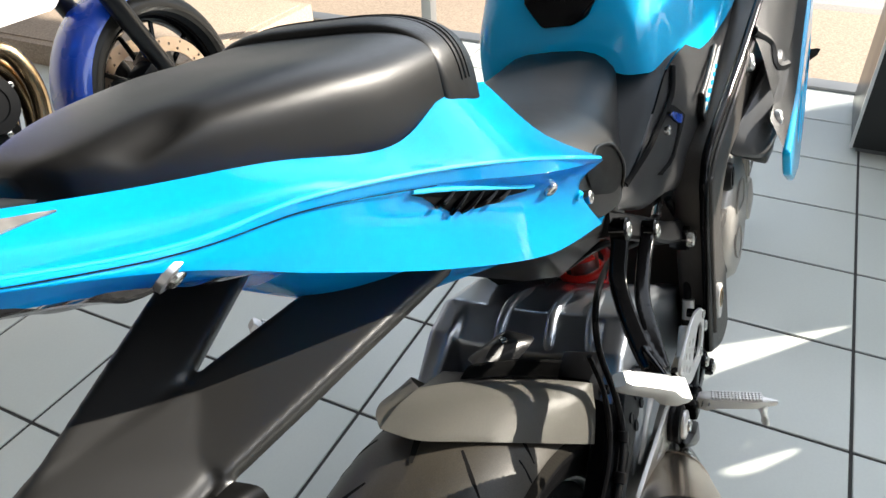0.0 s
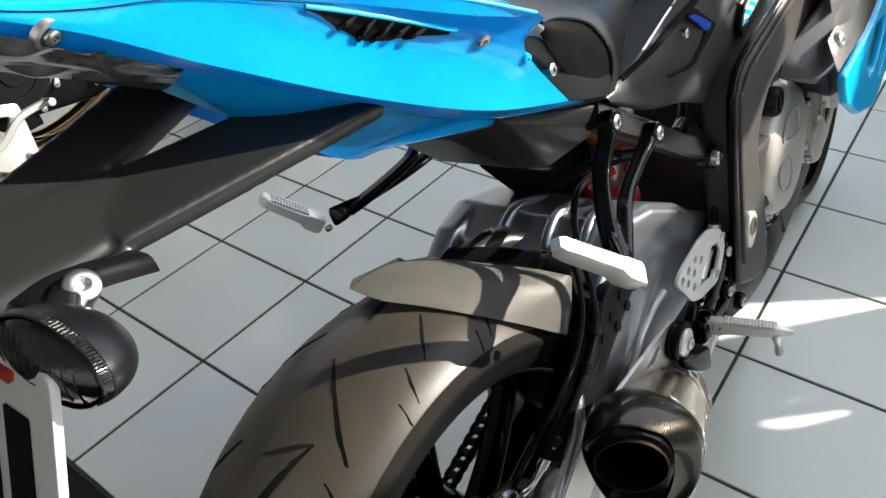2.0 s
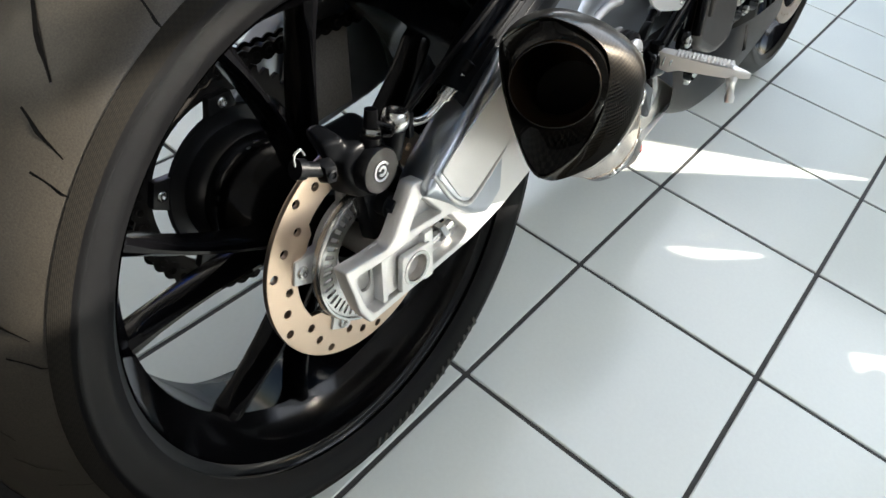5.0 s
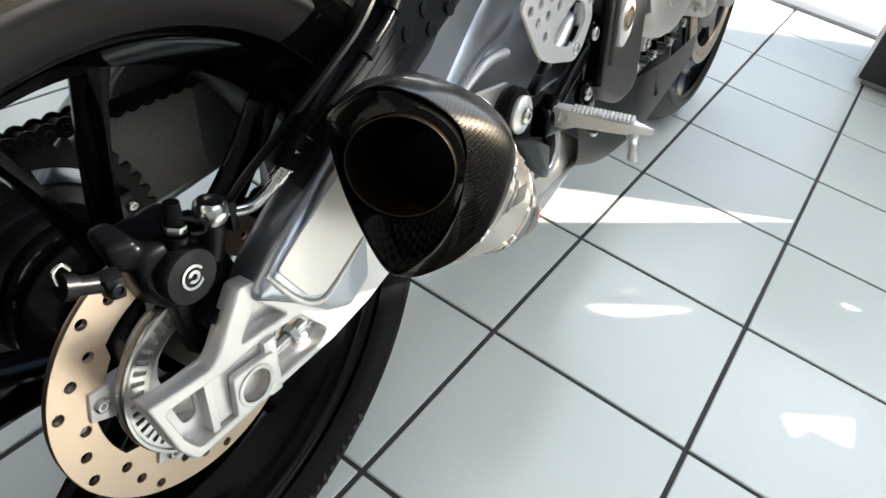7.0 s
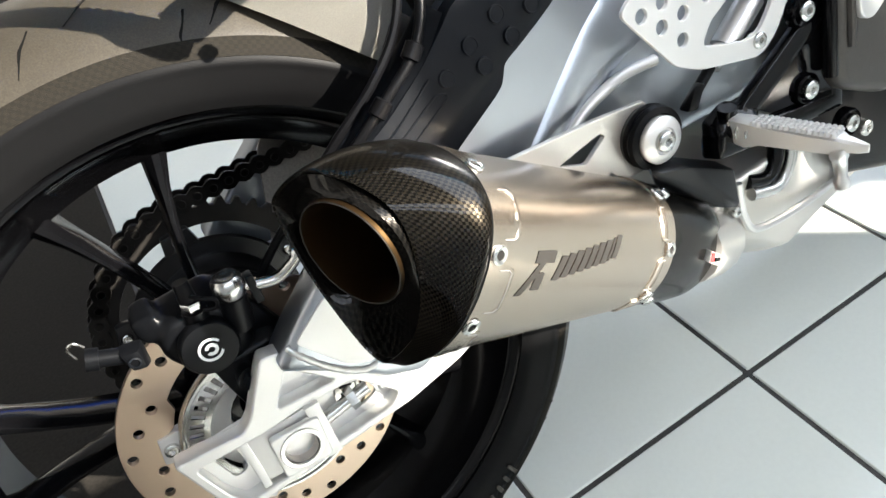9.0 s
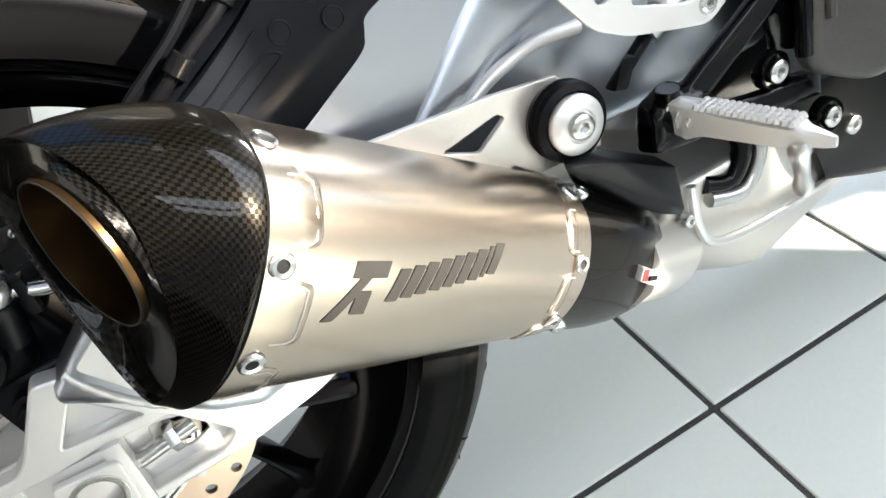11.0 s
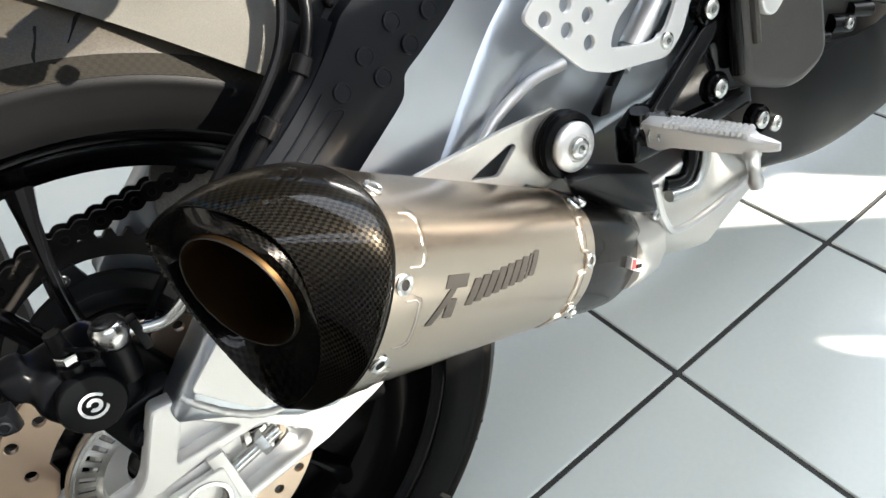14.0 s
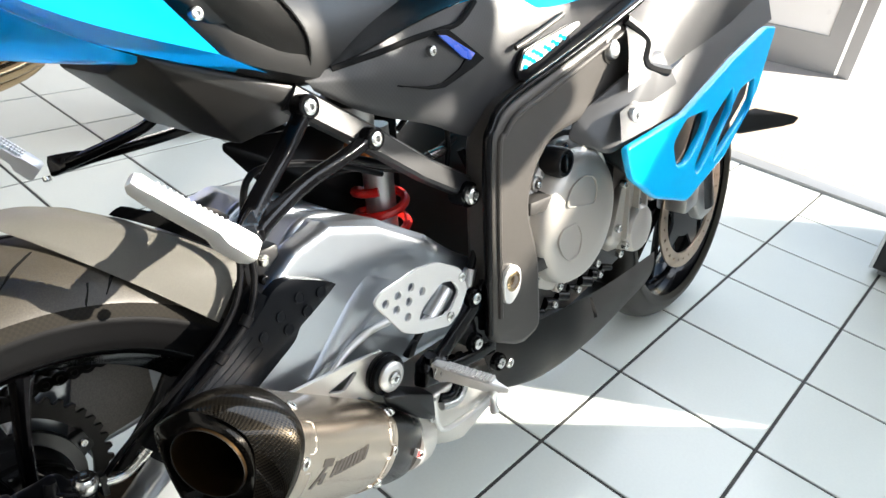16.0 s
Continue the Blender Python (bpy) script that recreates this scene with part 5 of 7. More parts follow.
# vent: a dark lens-shaped mouth with slats
def on_panel(u, v, out=0.0):
    """A place on the side panel: u along it, v from the seam down, both 0 to 1."""
    def at(a, b):
        col = [spline(r, 101)[int(round(a * 100))] for r in TAIL_LOW[:3]]
        return spline(col, 101)[int(round(min(b * 1.5, 1) * 100))]
    p = at(u, v)
    n = (at(min(u + 0.02, 1), v) - at(u - 0.02, v)).cross(at(u, min(v + 0.03, 1)) - at(u, max(v - 0.03, 0))).normalized()
    return p + (n if n.y < 0 else -n) * out


def vent_v(f, w):
    """A straight upper edge (w = -1) and a lower edge (w = 1) that drops fast and rises slowly."""
    drop = 0.035 + 0.185 * min(f / 0.3, 1.0) * min((1.0 - f) / 0.62, 1.0)
    return 0.075 + 0.13 * f + drop * (w + 1) / 2


vent = part("tail_vent", loft([[on_panel(0.565 + 0.245 * f, vent_v(f, w), o) for w, o in ((-1, 0.0004), (-0.9, 0.0012), (0, 0.0012), (0.9, 0.0012), (1, 0.0004))] for f in [i / 20 for i in range(21)]], cap=False, closed=False), SIPE, tail, "black slatted side vent")
part("vent_lip", tube([on_panel(0.558 + 0.26 * f, vent_v(f, -1) - 0.006, 0.0006) for f in [i / 20 for i in range(21)]], 0.0016, 8), PAINT, vent)
for k in range(5):
    f = 0.20 + 0.12 * k
    part("vent_slat", tube([on_panel(0.565 + 0.245 * f + 0.026, vent_v(f, -0.7), 0.001), on_panel(0.565 + 0.245 * f + 0.008, vent_v(f, 0.3), 0.0035), on_panel(0.565 + 0.245 * f - 0.008, vent_v(f, 1.1), 0.001)], [0.001, 0.0024, 0.0012], 8, 8), BLACK_GLOSS, vent)
bolt(tail, (-0.165, -0.0735, 0.9745), (0.1, -0.65, -0.75), 0.0058, STEEL)
part("bolt_collar", lathe([(-0.003, 0.0105), (0.0004, 0.0098), (0.0010, 0.0075)], 24, "z"), ALU_SATIN, tail, m=aim((-0.165, -0.0732, 0.9748), (0.1, -0.65, -0.75)))
GRID = [spline([spline(r, 60)[i] for r in TAIL_LOW[:3]], 30) for i in range(60)]
for x, z, r, m in ((0.092, 0.880, 0.0058, STEEL), (0.143, 0.855, 0.0042, PAINT)):
    i, j = min(((a, b) for a in range(1, 59) for b in range(1, 29)), key=lambda q: (GRID[q[0]][q[1]].x - x) ** 2 + (GRID[q[0]][q[1]].z - z) ** 2)
    n = (GRID[i + 1][j] - GRID[i - 1][j]).cross(GRID[i][j + 1] - GRID[i][j - 1]).normalized()
    n = n if n.y < 0 else -n
    bolt(tail, GRID[i][j] + n * 0.0005, n, r, m)
bolt(tail, (0.186, -0.134, 0.822), (0.0, -0.95, 0.1), 0.0062, STEEL)
part("tail_filler", hull([(0.12, -0.10, 0.90), (0.12, -0.140, 0.875), (0.16, -0.140, 0.86), (0.21, -0.130, 0.835), (0.26, -0.122, 0.80), (0.27, -0.115, 0.775), (0.22, -0.118, 0.80), (0.22, -0.09, 0.87), (0.13, -0.07, 0.90), (0.16, -0.07, 0.82), (0.26, -0.09, 0.79)], 0.006), PLASTIC, tail)
def on_tail(u, v, out=0.0):
    """A place on the upper tail fairing: u along it, v from the seat down, both 0 to 1."""
    def at(a, b):
        return spline([spline(r, 201)[int(round(a * 200))] for r in TAIL_UP], 101)[int(round(b * 100))]
    p = at(u, v)
    n = (at(u + 0.02, v) - at(max(u - 0.02, 0), v)).cross(at(u, min(v + 0.03, 1)) - at(u, max(v - 0.03, 0))).normalized()
    return p + (n if n.y < 0 else -n) * out


# wedge-shaped tail lamp let into the side, under its film
part("tail_lamp", loft([[on_tail(u, 0.20 + min(0.28 * (0.185 - u) / 0.045, 0.60) * w, o) for w, o in ((0.0, 0.0003), (0.06, 0.0012), (0.5, 0.0014), (0.94, 0.0012), (1.0, 0.0003))] for u in (0.183, 0.175, 0.165, 0.155, 0.145, 0.13, 0.115, 0.10, 0.08, 0.05, 0.02)], cap=False, closed=False), FOIL, tail, "tail lamp wedge under clear film")
# tail lamp end and crumpled protective film under the tail
part("tail_end", hull([(-0.30, -0.03, 1.06), (-0.30, 0.03, 1.06), (-0.36, 0, 1.08), (-0.30, -0.03, 1.0), (-0.30, 0.03, 1.0), (-0.35, 0, 1.03), (-0.18, -0.045, 1.02), (-0.18, 0.045, 1.02)], 0.006), PLASTIC_SMOOTH, tail)
rnd = random.Random(4)
film_rows = []
for v in range(7):
    row = []
    for u in range(16):
        f = u / 15
        base = Vector((-0.33 + 0.29 * f, -0.038 - 0.022 * math.sin(math.pi * f), 1.0485 - 0.125 * f - 0.022 * f * f))
        row.append(base + Vector((rnd.uniform(-0.003, 0.003), 0.012 * v - 0.01 + rnd.uniform(-0.003, 0.003), -0.022 * (v / 6) * (1 - 0.55 * f) - 0.002 + rnd.uniform(-0.0028, 0.0028))))
    film_rows.append(row)
part("protective_film", sheet(film_rows, 60, 20, 0.0), FOIL, tail, "crumpled clear protective film")

# ---- seats ----
def pad(stations, n=24, drop=0.02, fine=4, py=0.62, pz=0.75):
    """An upholstered pad: stations of (x, half width, edge height, crown height)."""
    rings = []
    for x, w, ze, zc in stations:
        ring = []
        for i in range(n):
            a = 2 * math.pi * i / n
            c, s = math.cos(a), math.sin(a)
            y = w * math.copysign(abs(c) ** py, c)
            z = ze + (zc - ze) * abs(s) ** pz if s >= 0 else ze - drop * abs(s) ** 0.5
            ring.append((x, y, z))
        rings.append(ring)
    cols = [spline([r[i] for r in rings], len(stations) * fine) for i in range(n)]
    return loft([[cols[i][j] for i in range(n)] for j in range(len(stations) * fine)])


pillion_bm = pad([(-0.172, 0.010, 1.018, 1.024), (-0.160, 0.033, 1.012, 1.029), (-0.115, 0.061, 1.000, 1.031), (-0.05, 0.084, 0.982, 1.0265), (0.0, 0.095, 0.970, 1.0195), (0.06, 0.096, 0.963, 1.0125), (0.085, 0.090, 0.958, 1.008), (0.10, 0.080, 0.955, 0.995)], n=72, fine=12, py=0.46, pz=0.42)
for v in pillion_bm.verts:
    dx = v.co.x + 0.131
    dy = v.co.y + 0.048 + 0.22 * dx
    if v.co.z > 1.0:
        v.co.z -= 0.0075 * math.exp(-(dx / 0.019) ** 4 - (dy / 0.0062) ** 2)
pillion = part("pillion_seat", pillion_bm, LEATHER, bike, "black leather passenger pad", smooth=70)
BAND_ROWS = [(0.050, 0.092, 0.964, 1.011), (0.054, 0.0985, 0.961, 1.0185), (0.080, 0.0985, 0.956, 1.0165), (0.100, 0.095, 0.951, 1.010), (0.112, 0.089, 0.946, 0.998), (0.121, 0.080, 0.94, 0.975)]
strap_pad = part("seat_strap", pad(BAND_ROWS, n=72, fine=6, py=0.55, pz=0.55), LEATHER, pillion, "flat leather strap with stitching")
for xs, w, ze, zc, r, sm in ((0.074, 0.0992, 0.957, 1.0172, 0.0005, GUARD), (0.086, 0.0982, 0.9545, 1.0152, 0.0005, GUARD), (0.080, 0.0986, 0.956, 1.0163, 0.0011, LEATHER)):
    part("stitching" if r < 0.001 else "seam", tube([(xs, w * math.copysign(abs(math.cos(a)) ** 0.55, math.cos(a)), ze + (zc - ze) * math.sin(a) ** 0.55) for a in (math.pi * (0.02 + 0.96 * i / 40) for i in range(41))], r, 6), sm, strap_pad)
part("seat_base", hull([(0.09, -0.075, 0.95), (0.09, 0.075, 0.95), (0.165, -0.07, 0.925), (0.165, 0.07, 0.925), (0.09, -0.075, 0.90), (0.09, 0.075, 0.90), (0.19, -0.07, 0.88), (0.19, 0.07, 0.88)], 0.006), PLASTIC_SMOOTH, pillion)
rider = part("rider_seat", pad([(0.150, 0.085, 0.86, 0.915), (0.175, 0.108, 0.83, 0.905), (0.22, 0.126, 0.796, 0.885), (0.275, 0.130, 0.776, 0.868), (0.32, 0.125, 0.766, 0.858), (0.38, 0.108, 0.77, 0.852), (0.46, 0.088, 0.785, 0.850), (0.54, 0.072, 0.80, 0.852), (0.60, 0.065, 0.81, 0.852)], drop=0.03), LEATHER, bike, "black leather rider seat with stitched side flap")
flap = [(0.155, -0.150, 0.872), (0.20, -0.141, 0.862), (0.255, -0.137, 0.838), (0.292, -0.134, 0.80), (0.302, -0.126, 0.768), (0.294, -0.117, 0.752)]
part("seat_flap", sheet([flap, [(0.16, -0.150, 0.866), (0.20, -0.143, 0.845), (0.23, -0.138, 0.82), (0.262, -0.132, 0.79), (0.285, -0.124, 0.762), (0.29, -0.117, 0.752)], [(0.165, -0.142, 0.86), (0.19, -0.135, 0.835), (0.215, -0.128, 0.812), (0.245, -0.122, 0.782), (0.275, -0.118, 0.757), (0.288, -0.116, 0.75)]], 20, 8, 0.006), LEATHER, rider)
part("stitching", tube([(x, y - 0.0015, z) for x, y, z in flap], 0.0016, 6, 40), LEATHER, rider)

# ---- fuel tank, knee panel, frame ----
def saddle(stations, n=28):
    rings = []
    for x, w, z0, z1, p in stations:
        ring = []
        for i in range(n):
            a = math.pi * i / (n - 1)
            c, s = math.cos(a), math.sin(a)
            ring.append((x, w * math.copysign(abs(c) ** p, c), z0 + (z1 - z0) * s ** p))
        rings.append(ring)
    cols = [spline([r[i] for r in rings], len(stations) * 5) for i in range(n)]
    return loft([[cols[i][j] for i in range(n)] for j in range(len(stations) * 5)])


tank = part("fuel_tank", saddle([(0.50, 0.085, 0.815, 0.858, 0.7), (0.52, 0.112, 0.810, 0.905, 0.65), (0.58, 0.125, 0.795, 0.965, 0.6), (0.68, 0.150, 0.79, 1.01, 0.6), (0.80, 0.165, 0.80, 1.03, 0.6), (0.95, 0.16, 0.80, 1.02, 0.6)]), PAINT, bike, "glossy cyan-blue fuel tank", smooth=60)
part("tank_pad", hull([(0.512, y, z) for y, z in ((-0.045, 0.885), (0.02, 0.885), (0.035, 0.91), (-0.06, 0.91))] + [(0.56, y, z) for y, z in ((-0.055, 0.95), (0.04, 0.95), (-0.05, 0.93), (0.03, 0.93))] + [(0.50, -0.03, 0.88), (0.50, 0.01, 0.88)], 0.003), BLACK_GLOSS, tank, "gloss black tank pad")
knee = part("knee_panel", sheet([
    [(0.295, -0.118, 0.752), (0.36, -0.128, 0.765), (0.45, -0.130, 0.790), (0.55, -0.128, 0.808), (0.66, -0.140, 0.812), (0.80, -0.155, 0.825), (0.95, -0.155, 0.835)],
    [(0.300, -0.122, 0.748), (0.37, -0.136, 0.742), (0.46, -0.140, 0.742), (0.55, -0.142, 0.748), (0.65, -0.150, 0.762), (0.78, -0.160, 0.785), (0.95, -0.158, 0.805)],
    [(0.305, -0.122, 0.742), (0.37, -0.134, 0.716), (0.46, -0.138, 0.692), (0.545, -0.140, 0.672), (0.63, -0.150, 0.702), (0.75, -0.157, 0.735), (0.93, -0.156, 0.780)],
    [(0.310, -0.118, 0.738), (0.37, -0.128, 0.706), (0.46, -0.132, 0.677), (0.540, -0.134, 0.648), (0.60, -0.146, 0.680), (0.70, -0.152, 0.708), (0.90, -0.152, 0.768)]], 40, 18, 0.004), CARBON_PANEL, bike, "black side panel with fine woven texture", smooth=60)
part("seat_side_cover", sheet([[(0.295, -0.117, 0.752), (0.36, -0.126, 0.766), (0.45, -0.128, 0.791), (0.55, -0.126, 0.809), (0.66, -0.138, 0.813), (0.80, -0.152, 0.826)], [(0.300, -0.07, 0.78), (0.36, -0.06, 0.80), (0.45, -0.045, 0.82), (0.55, -0.05, 0.84), (0.66, -0.08, 0.86), (0.80, -0.10, 0.87)]], 20, 6, 0.003), PLASTIC, knee)
scoop = part("knee_scoop", slab(rounded([(0.464, 0.781), (0.487, 0.781), (0.520, 0.761), (0.552, 0.741), (0.529, 0.732), (0.508, 0.726), (0.478, 0.717), (0.453, 0.719), (0.404, 0.7305), (0.453, 0.7225), (0.474, 0.7225), (0.505, 0.7345), (0.517, 0.745), (0.509, 0.749)], 0.003), (), 0.005, 0.001, side(-0.1415)), SIPE, knee, "dark pointed recess edge")
part("scoop_insert", slab(rounded([(0.469, 0.776), (0.482, 0.775), (0.533, 0.749), (0.524, 0.742), (0.511, 0.747)], 0.002), (), 0.003, 0.0006, side(-0.1432)), DEEP_BLUE, scoop, "blue gauze in the recess")
bolt(knee, (0.461, -0.1415, 0.760), (0, -1, 0), 0.006, STEEL)
part("panel_seam", tube([(0.330, -0.1235, 0.757), (0.391, -0.1335, 0.767), (0.434, -0.1365, 0.775), (0.476, -0.1375, 0.780), (0.505, -0.137, 0.783), (0.523, -0.136, 0.790), (0.548, -0.132, 0.806)], 0.0035, 8, 24), SIPE, knee)
# mesh inset with a blue ground
inset = part("vent_inset", slab(rounded([(0.599, 0.720), (0.604, 0.708), (0.623, 0.704), (0.688, 0.722), (0.776, 0.753), (0.772, 0.766), (0.735, 0.770), (0.70, 0.763), (0.648, 0.752), (0.614, 0.744)], 0.005), (), 0.006, 0.001, side(-0.154)), PLASTIC_SMOOTH, knee)
part("vent_lip", tube([(0.600, -0.1545, 0.748), (0.620, -0.156, 0.754), (0.660, -0.157, 0.766), (0.70, -0.157, 0.779)], 0.0035, 10, 20), FRAME, inset)
part("inset_ground", slab(rounded([(0.604, 0.719), (0.608, 0.729), (0.617, 0.741), (0.648, 0.749), (0.70, 0.760), (0.735, 0.767), (0.752, 0.765), (0.714, 0.752), (0.648, 0.728)], 0.003), (), 0.002, 0.0004, side(-0.1575)), PEG_ALU, inset, "pale perforated vent plate")
for row in (0, 1, 2):
    for i in range(6):
        f = (i + 0.5 * (row % 2)) / 6.4
        x, z = 0.615 + 0.112 * f, 0.7235 + 0.0335 * f + 0.0062 * row
        if z > 0.748 + 0.17 * (x - 0.648) - 0.002:
            continue
        part("vent_opening", slab(rounded([(x - 0.0055, z - 0.002), (x + 0.003, z - 0.0035), (x + 0.0055, z + 0.001), (x - 0.003, z + 0.0028)], 0.001), (), 0.0012, 0.0, side(-0.1588)), PAINT, inset)


def splay(p):
    """The frame widens towards the front."""
    f = max(0.0, (p[0] - 0.55) / 0.256)
    k = 1 if p[1] < 0 else -1
    return Vector((p[0] - 0.030 * f, p[1] - 0.022 * f * k, p[2] + 0.008 * f))


def dense(ring, step=0.03):
    """The same outline with points closer together."""
    out = []
    for a, b in zip(ring, ring[1:] + ring[:1]):
        n = max(1, int(math.dist(a, b) / step))
        out += [(a[0] + (b[0] - a[0]) * i / n, a[1] + (b[1] - a[1]) * i / n) for i in range(n)]
    return out


def splayed(me):
    for v in me.vertices:
        v.co = splay(v.co)
    return me


spar = rounded([(0.530, 0.365), (0.527, 0.645), (0.556, 0.684), (0.667, 0.713), (0.891, 0.774), (1.02, 0.82), (1.06, 0.715), (0.854, 0.648), (0.726, 0.632), (0.66, 0.622), (0.625, 0.585), (0.612, 0.54), (0.640, 0.46), (0.648, 0.345), (0.60, 0.332)], 0.02, 5)
frame_ob = part("main_frame", splayed(slab(dense(spar), (), 0.045, 0.010, side(-0.148), 3)), FRAME, bike, "dark textured aluminium frame spar")
part("main_frame", splayed(slab(dense(spar), (), 0.045, 0.010, side(0.148), 2)), FRAME, frame_ob)
part("frame_trim", tube([splay(p) for p in [(0.527, -0.166, 0.38), (0.524, -0.167, 0.62), (0.535, -0.167, 0.665), (0.566, -0.167, 0.690), (0.667, -0.167, 0.716), (0.78, -0.168, 0.748), (0.95, -0.168, 0.80)]], 0.006, 10, 50), BLACK_GLOSS, frame_ob)
part("frame_rib", tube([splay(p) for p in [(0.545, -0.1715, 0.40), (0.543, -0.1715, 0.62), (0.556, -0.1715, 0.652), (0.585, -0.1715, 0.672), (0.667, -0.1715, 0.694), (0.95, -0.1715, 0.775)]], 0.004, 8, 50), FRAME, frame_ob)
# black lining: the hole's inner shade is put into the colour
part("frame_hole", lathe([(-0.1715, 0.017), (-0.172, 0.015), (-0.165, 0.0145), (-0.164, 0.0)], 24, "y", (0.592, 0, 0.575)), SOOT_AND_HOLES, frame_ob, m=Matrix.Translation((0, 0, 0)))
piv = part("pivot_nut", slab(rounded([(0.563, 0.476), (0.584, 0.462), (0.581, 0.430), (0.560, 0.416), (0.546, 0.424), (0.542, 0.462)], 0.012), [disc_of(0.564, 0.450, 0.010, 16)], 0.008, 0.002, side(-0.175)), ALU_WHITE, frame_ob, "silver swingarm pivot nut with a golden centre")
part("pivot_core", join(lathe([(-0.170, 0.0145), (-0.1795, 0.0145), (-0.1805, 0.0125), (-0.1805, 0.009)], 24, "y", (0.564, 0, 0.450)), lathe([(-0.174, 0.0092), (-0.174, 0.0)], 6, "y", (0.564, 0, 0.450))), GOLD_PIPE, piv)
bolt(frame_ob, (0.771, -0.193, 0.728), (0, -1, 0.1), 0.014, ALU_SATIN)
part("bolt_pocket", lathe([(-0.1722, 0.019), (-0.1735, 0.0165), (-0.1705, 0.0155)], 28, "y", (0.771, -0.0205, 0.728)), FRAME, frame_ob)
# bracket arm below the spar, carrying the fairing
arm = part("fairing_bracket", hull([(0.70, -0.178, 0.648), (0.84, -0.232, 0.730), (0.90, -0.240, 0.665), (0.80, -0.238, 0.612), (0.725, -0.225, 0.590), (0.69, -0.175, 0.615), (0.90, -0.19, 0.68), (0.75, -0.17, 0.605)], 0.008, 3), CARBON_PANEL, bike, "dark patterned bracket between frame and fairing")
bolt(arm, (0.769, -0.2335, 0.641), (0, -1, 0.1), 0.012, ALU_SATIN)

# ---- engine ----
engine = part("engine_block", hull([(0.60, -0.135, 0.36), (0.63, -0.135, 0.57), (0.72, -0.135, 0.62), (0.95, -0.13, 0.58), (1.0, -0.13, 0.45), (0.97, -0.13, 0.33), (0.80, -0.12, 0.29), (0.60, 0.135, 0.36), (0.63, 0.135, 0.57), (0.72, 0.135, 0.62), (0.95, 0.13, 0.58), (1.0, 0.13, 0.45), (0.97, 0.13, 0.33), (0.80, 0.12, 0.29)], 0.012, 2), ENGINE_DARK, bike, "grey-bronze engine block with round clutch cover")
cc = Vector((0.735, 0, 0.487))
clutch = part("clutch_cover", lathe([(-0.130, 0.118), (-0.150, 0.117), (-0.154, 0.113), (-0.156, 0.104), (-0.170, 0.101), (-0.180, 0.093), (-0.184, 0.080), (-0.186, 0.055), (-0.186, 0.0)], 64, "y", cc), ENGINE, engine, "round cast clutch cover in bronze grey", smooth=35)
for lobe in ([(0.676, 0.522), (0.690, 0.550), (0.720, 0.559), (0.751, 0.553), (0.764, 0.535), (0.762, 0.505), (0.72, 0.512)], [(0.671, 0.492), (0.659, 0.477), (0.672, 0.450), (0.696, 0.432), (0.721, 0.437), (0.728, 0.465), (0.712, 0.492)]):
    c = Vector((sum(p[0] for p in lobe) / 7, sum(p[1] for p in lobe) / 7))
    part("cover_relief", slab(rounded(lobe, 0.012), [rounded([tuple(c + (Vector(p) - c) * 0.90) for p in lobe], 0.010)], 0.003, 0.001, side(-0.1865)), ENGINE, clutch)
part("cover_rim", lathe([(-0.1515, 0.119), (-0.158, 0.1175), (-0.1595, 0.1145), (-0.158, 0.1115), (-0.152, 0.110)], 64, "y", cc, arc=(-75, 60)), ALU_WHITE, clutch, "pale machined rim")
for a in range(20, 380, 40):
    p = cc + Vector((0.111 * math.cos(radians(a)), -0.152, 0.111 * math.sin(radians(a))))
    part("cover_lug", lathe([(0.004, 0.0115), (-0.004, 0.011), (-0.006, 0.009)], 14, "y", p), ENGINE, clutch)
    bolt(clutch, p + Vector((0, -0.006, 0)), (0, -1, 0), 0.006, STEEL)
for z in (0.535, 0.445):
    part("cover_boss", hull([(0.612, -0.155, z - 0.012), (0.612, -0.172, z - 0.009), (0.612, -0.172, z + 0.009), (0.612, -0.155, z + 0.012), (0.660, -0.155, z - 0.016), (0.660, -0.176, z - 0.010), (0.660, -0.176, z + 0.010), (0.660, -0.155, z + 0.016)], 0.003), ENGINE_DARK, clutch)
cap = part("oil_cap", lathe([(-0.150, 0.022), (-0.176, 0.0215), (-0.181, 0.019), (-0.181, 0.015), (-0.174, 0.0135), (-0.174, 0.0)], 28, "y", (0.684, 0, 0.585)), PLASTIC_SMOOTH, engine, "black oil filler cap")
part("cap_grip", box(0.681, -0.182, 0.573, 0.687, -0.172, 0.597, 0.001), PLASTIC_SMOOTH, cap)
part("pump_cover", hull([(0.86, -0.13, 0.40), (0.86, -0.165, 0.41), (0.88, -0.168, 0.50), (0.93, -0.165, 0.56), (0.99, -0.155, 0.54), (1.0, -0.15, 0.44), (0.96, -0.155, 0.37), (0.90, -0.13, 0.36), (0.98, -0.12, 0.57)], 0.008, 2), ENGINE, engine)
part("pump_body", lathe([(-0.13, 0.045), (-0.168, 0.043), (-0.175, 0.038), (-0.178, 0.02), (-0.178, 0.0)], 36, "y", (0.945, 0, 0.405)), ENGINE, engine)
for x, z in ((0.875, 0.425), (0.885, 0.50), (0.925, 0.56), (0.985, 0.54), (0.99, 0.45), (0.94, 0.455), (0.905, 0.385), (0.975, 0.375), (0.94, 0.35), (0.86, 0.36), (0.80, 0.335)):
    bolt(engine, (x, -0.168 if z > 0.36 else -0.14, z), (0, -1, 0), 0.0075, STEEL)
for x in (0.90, 0.935, 0.965):
    part("casting_rib", box(x - 0.003, -0.172, 0.40, x + 0.003, -0.14, 0.55, 0.001), ENGINE, engine)
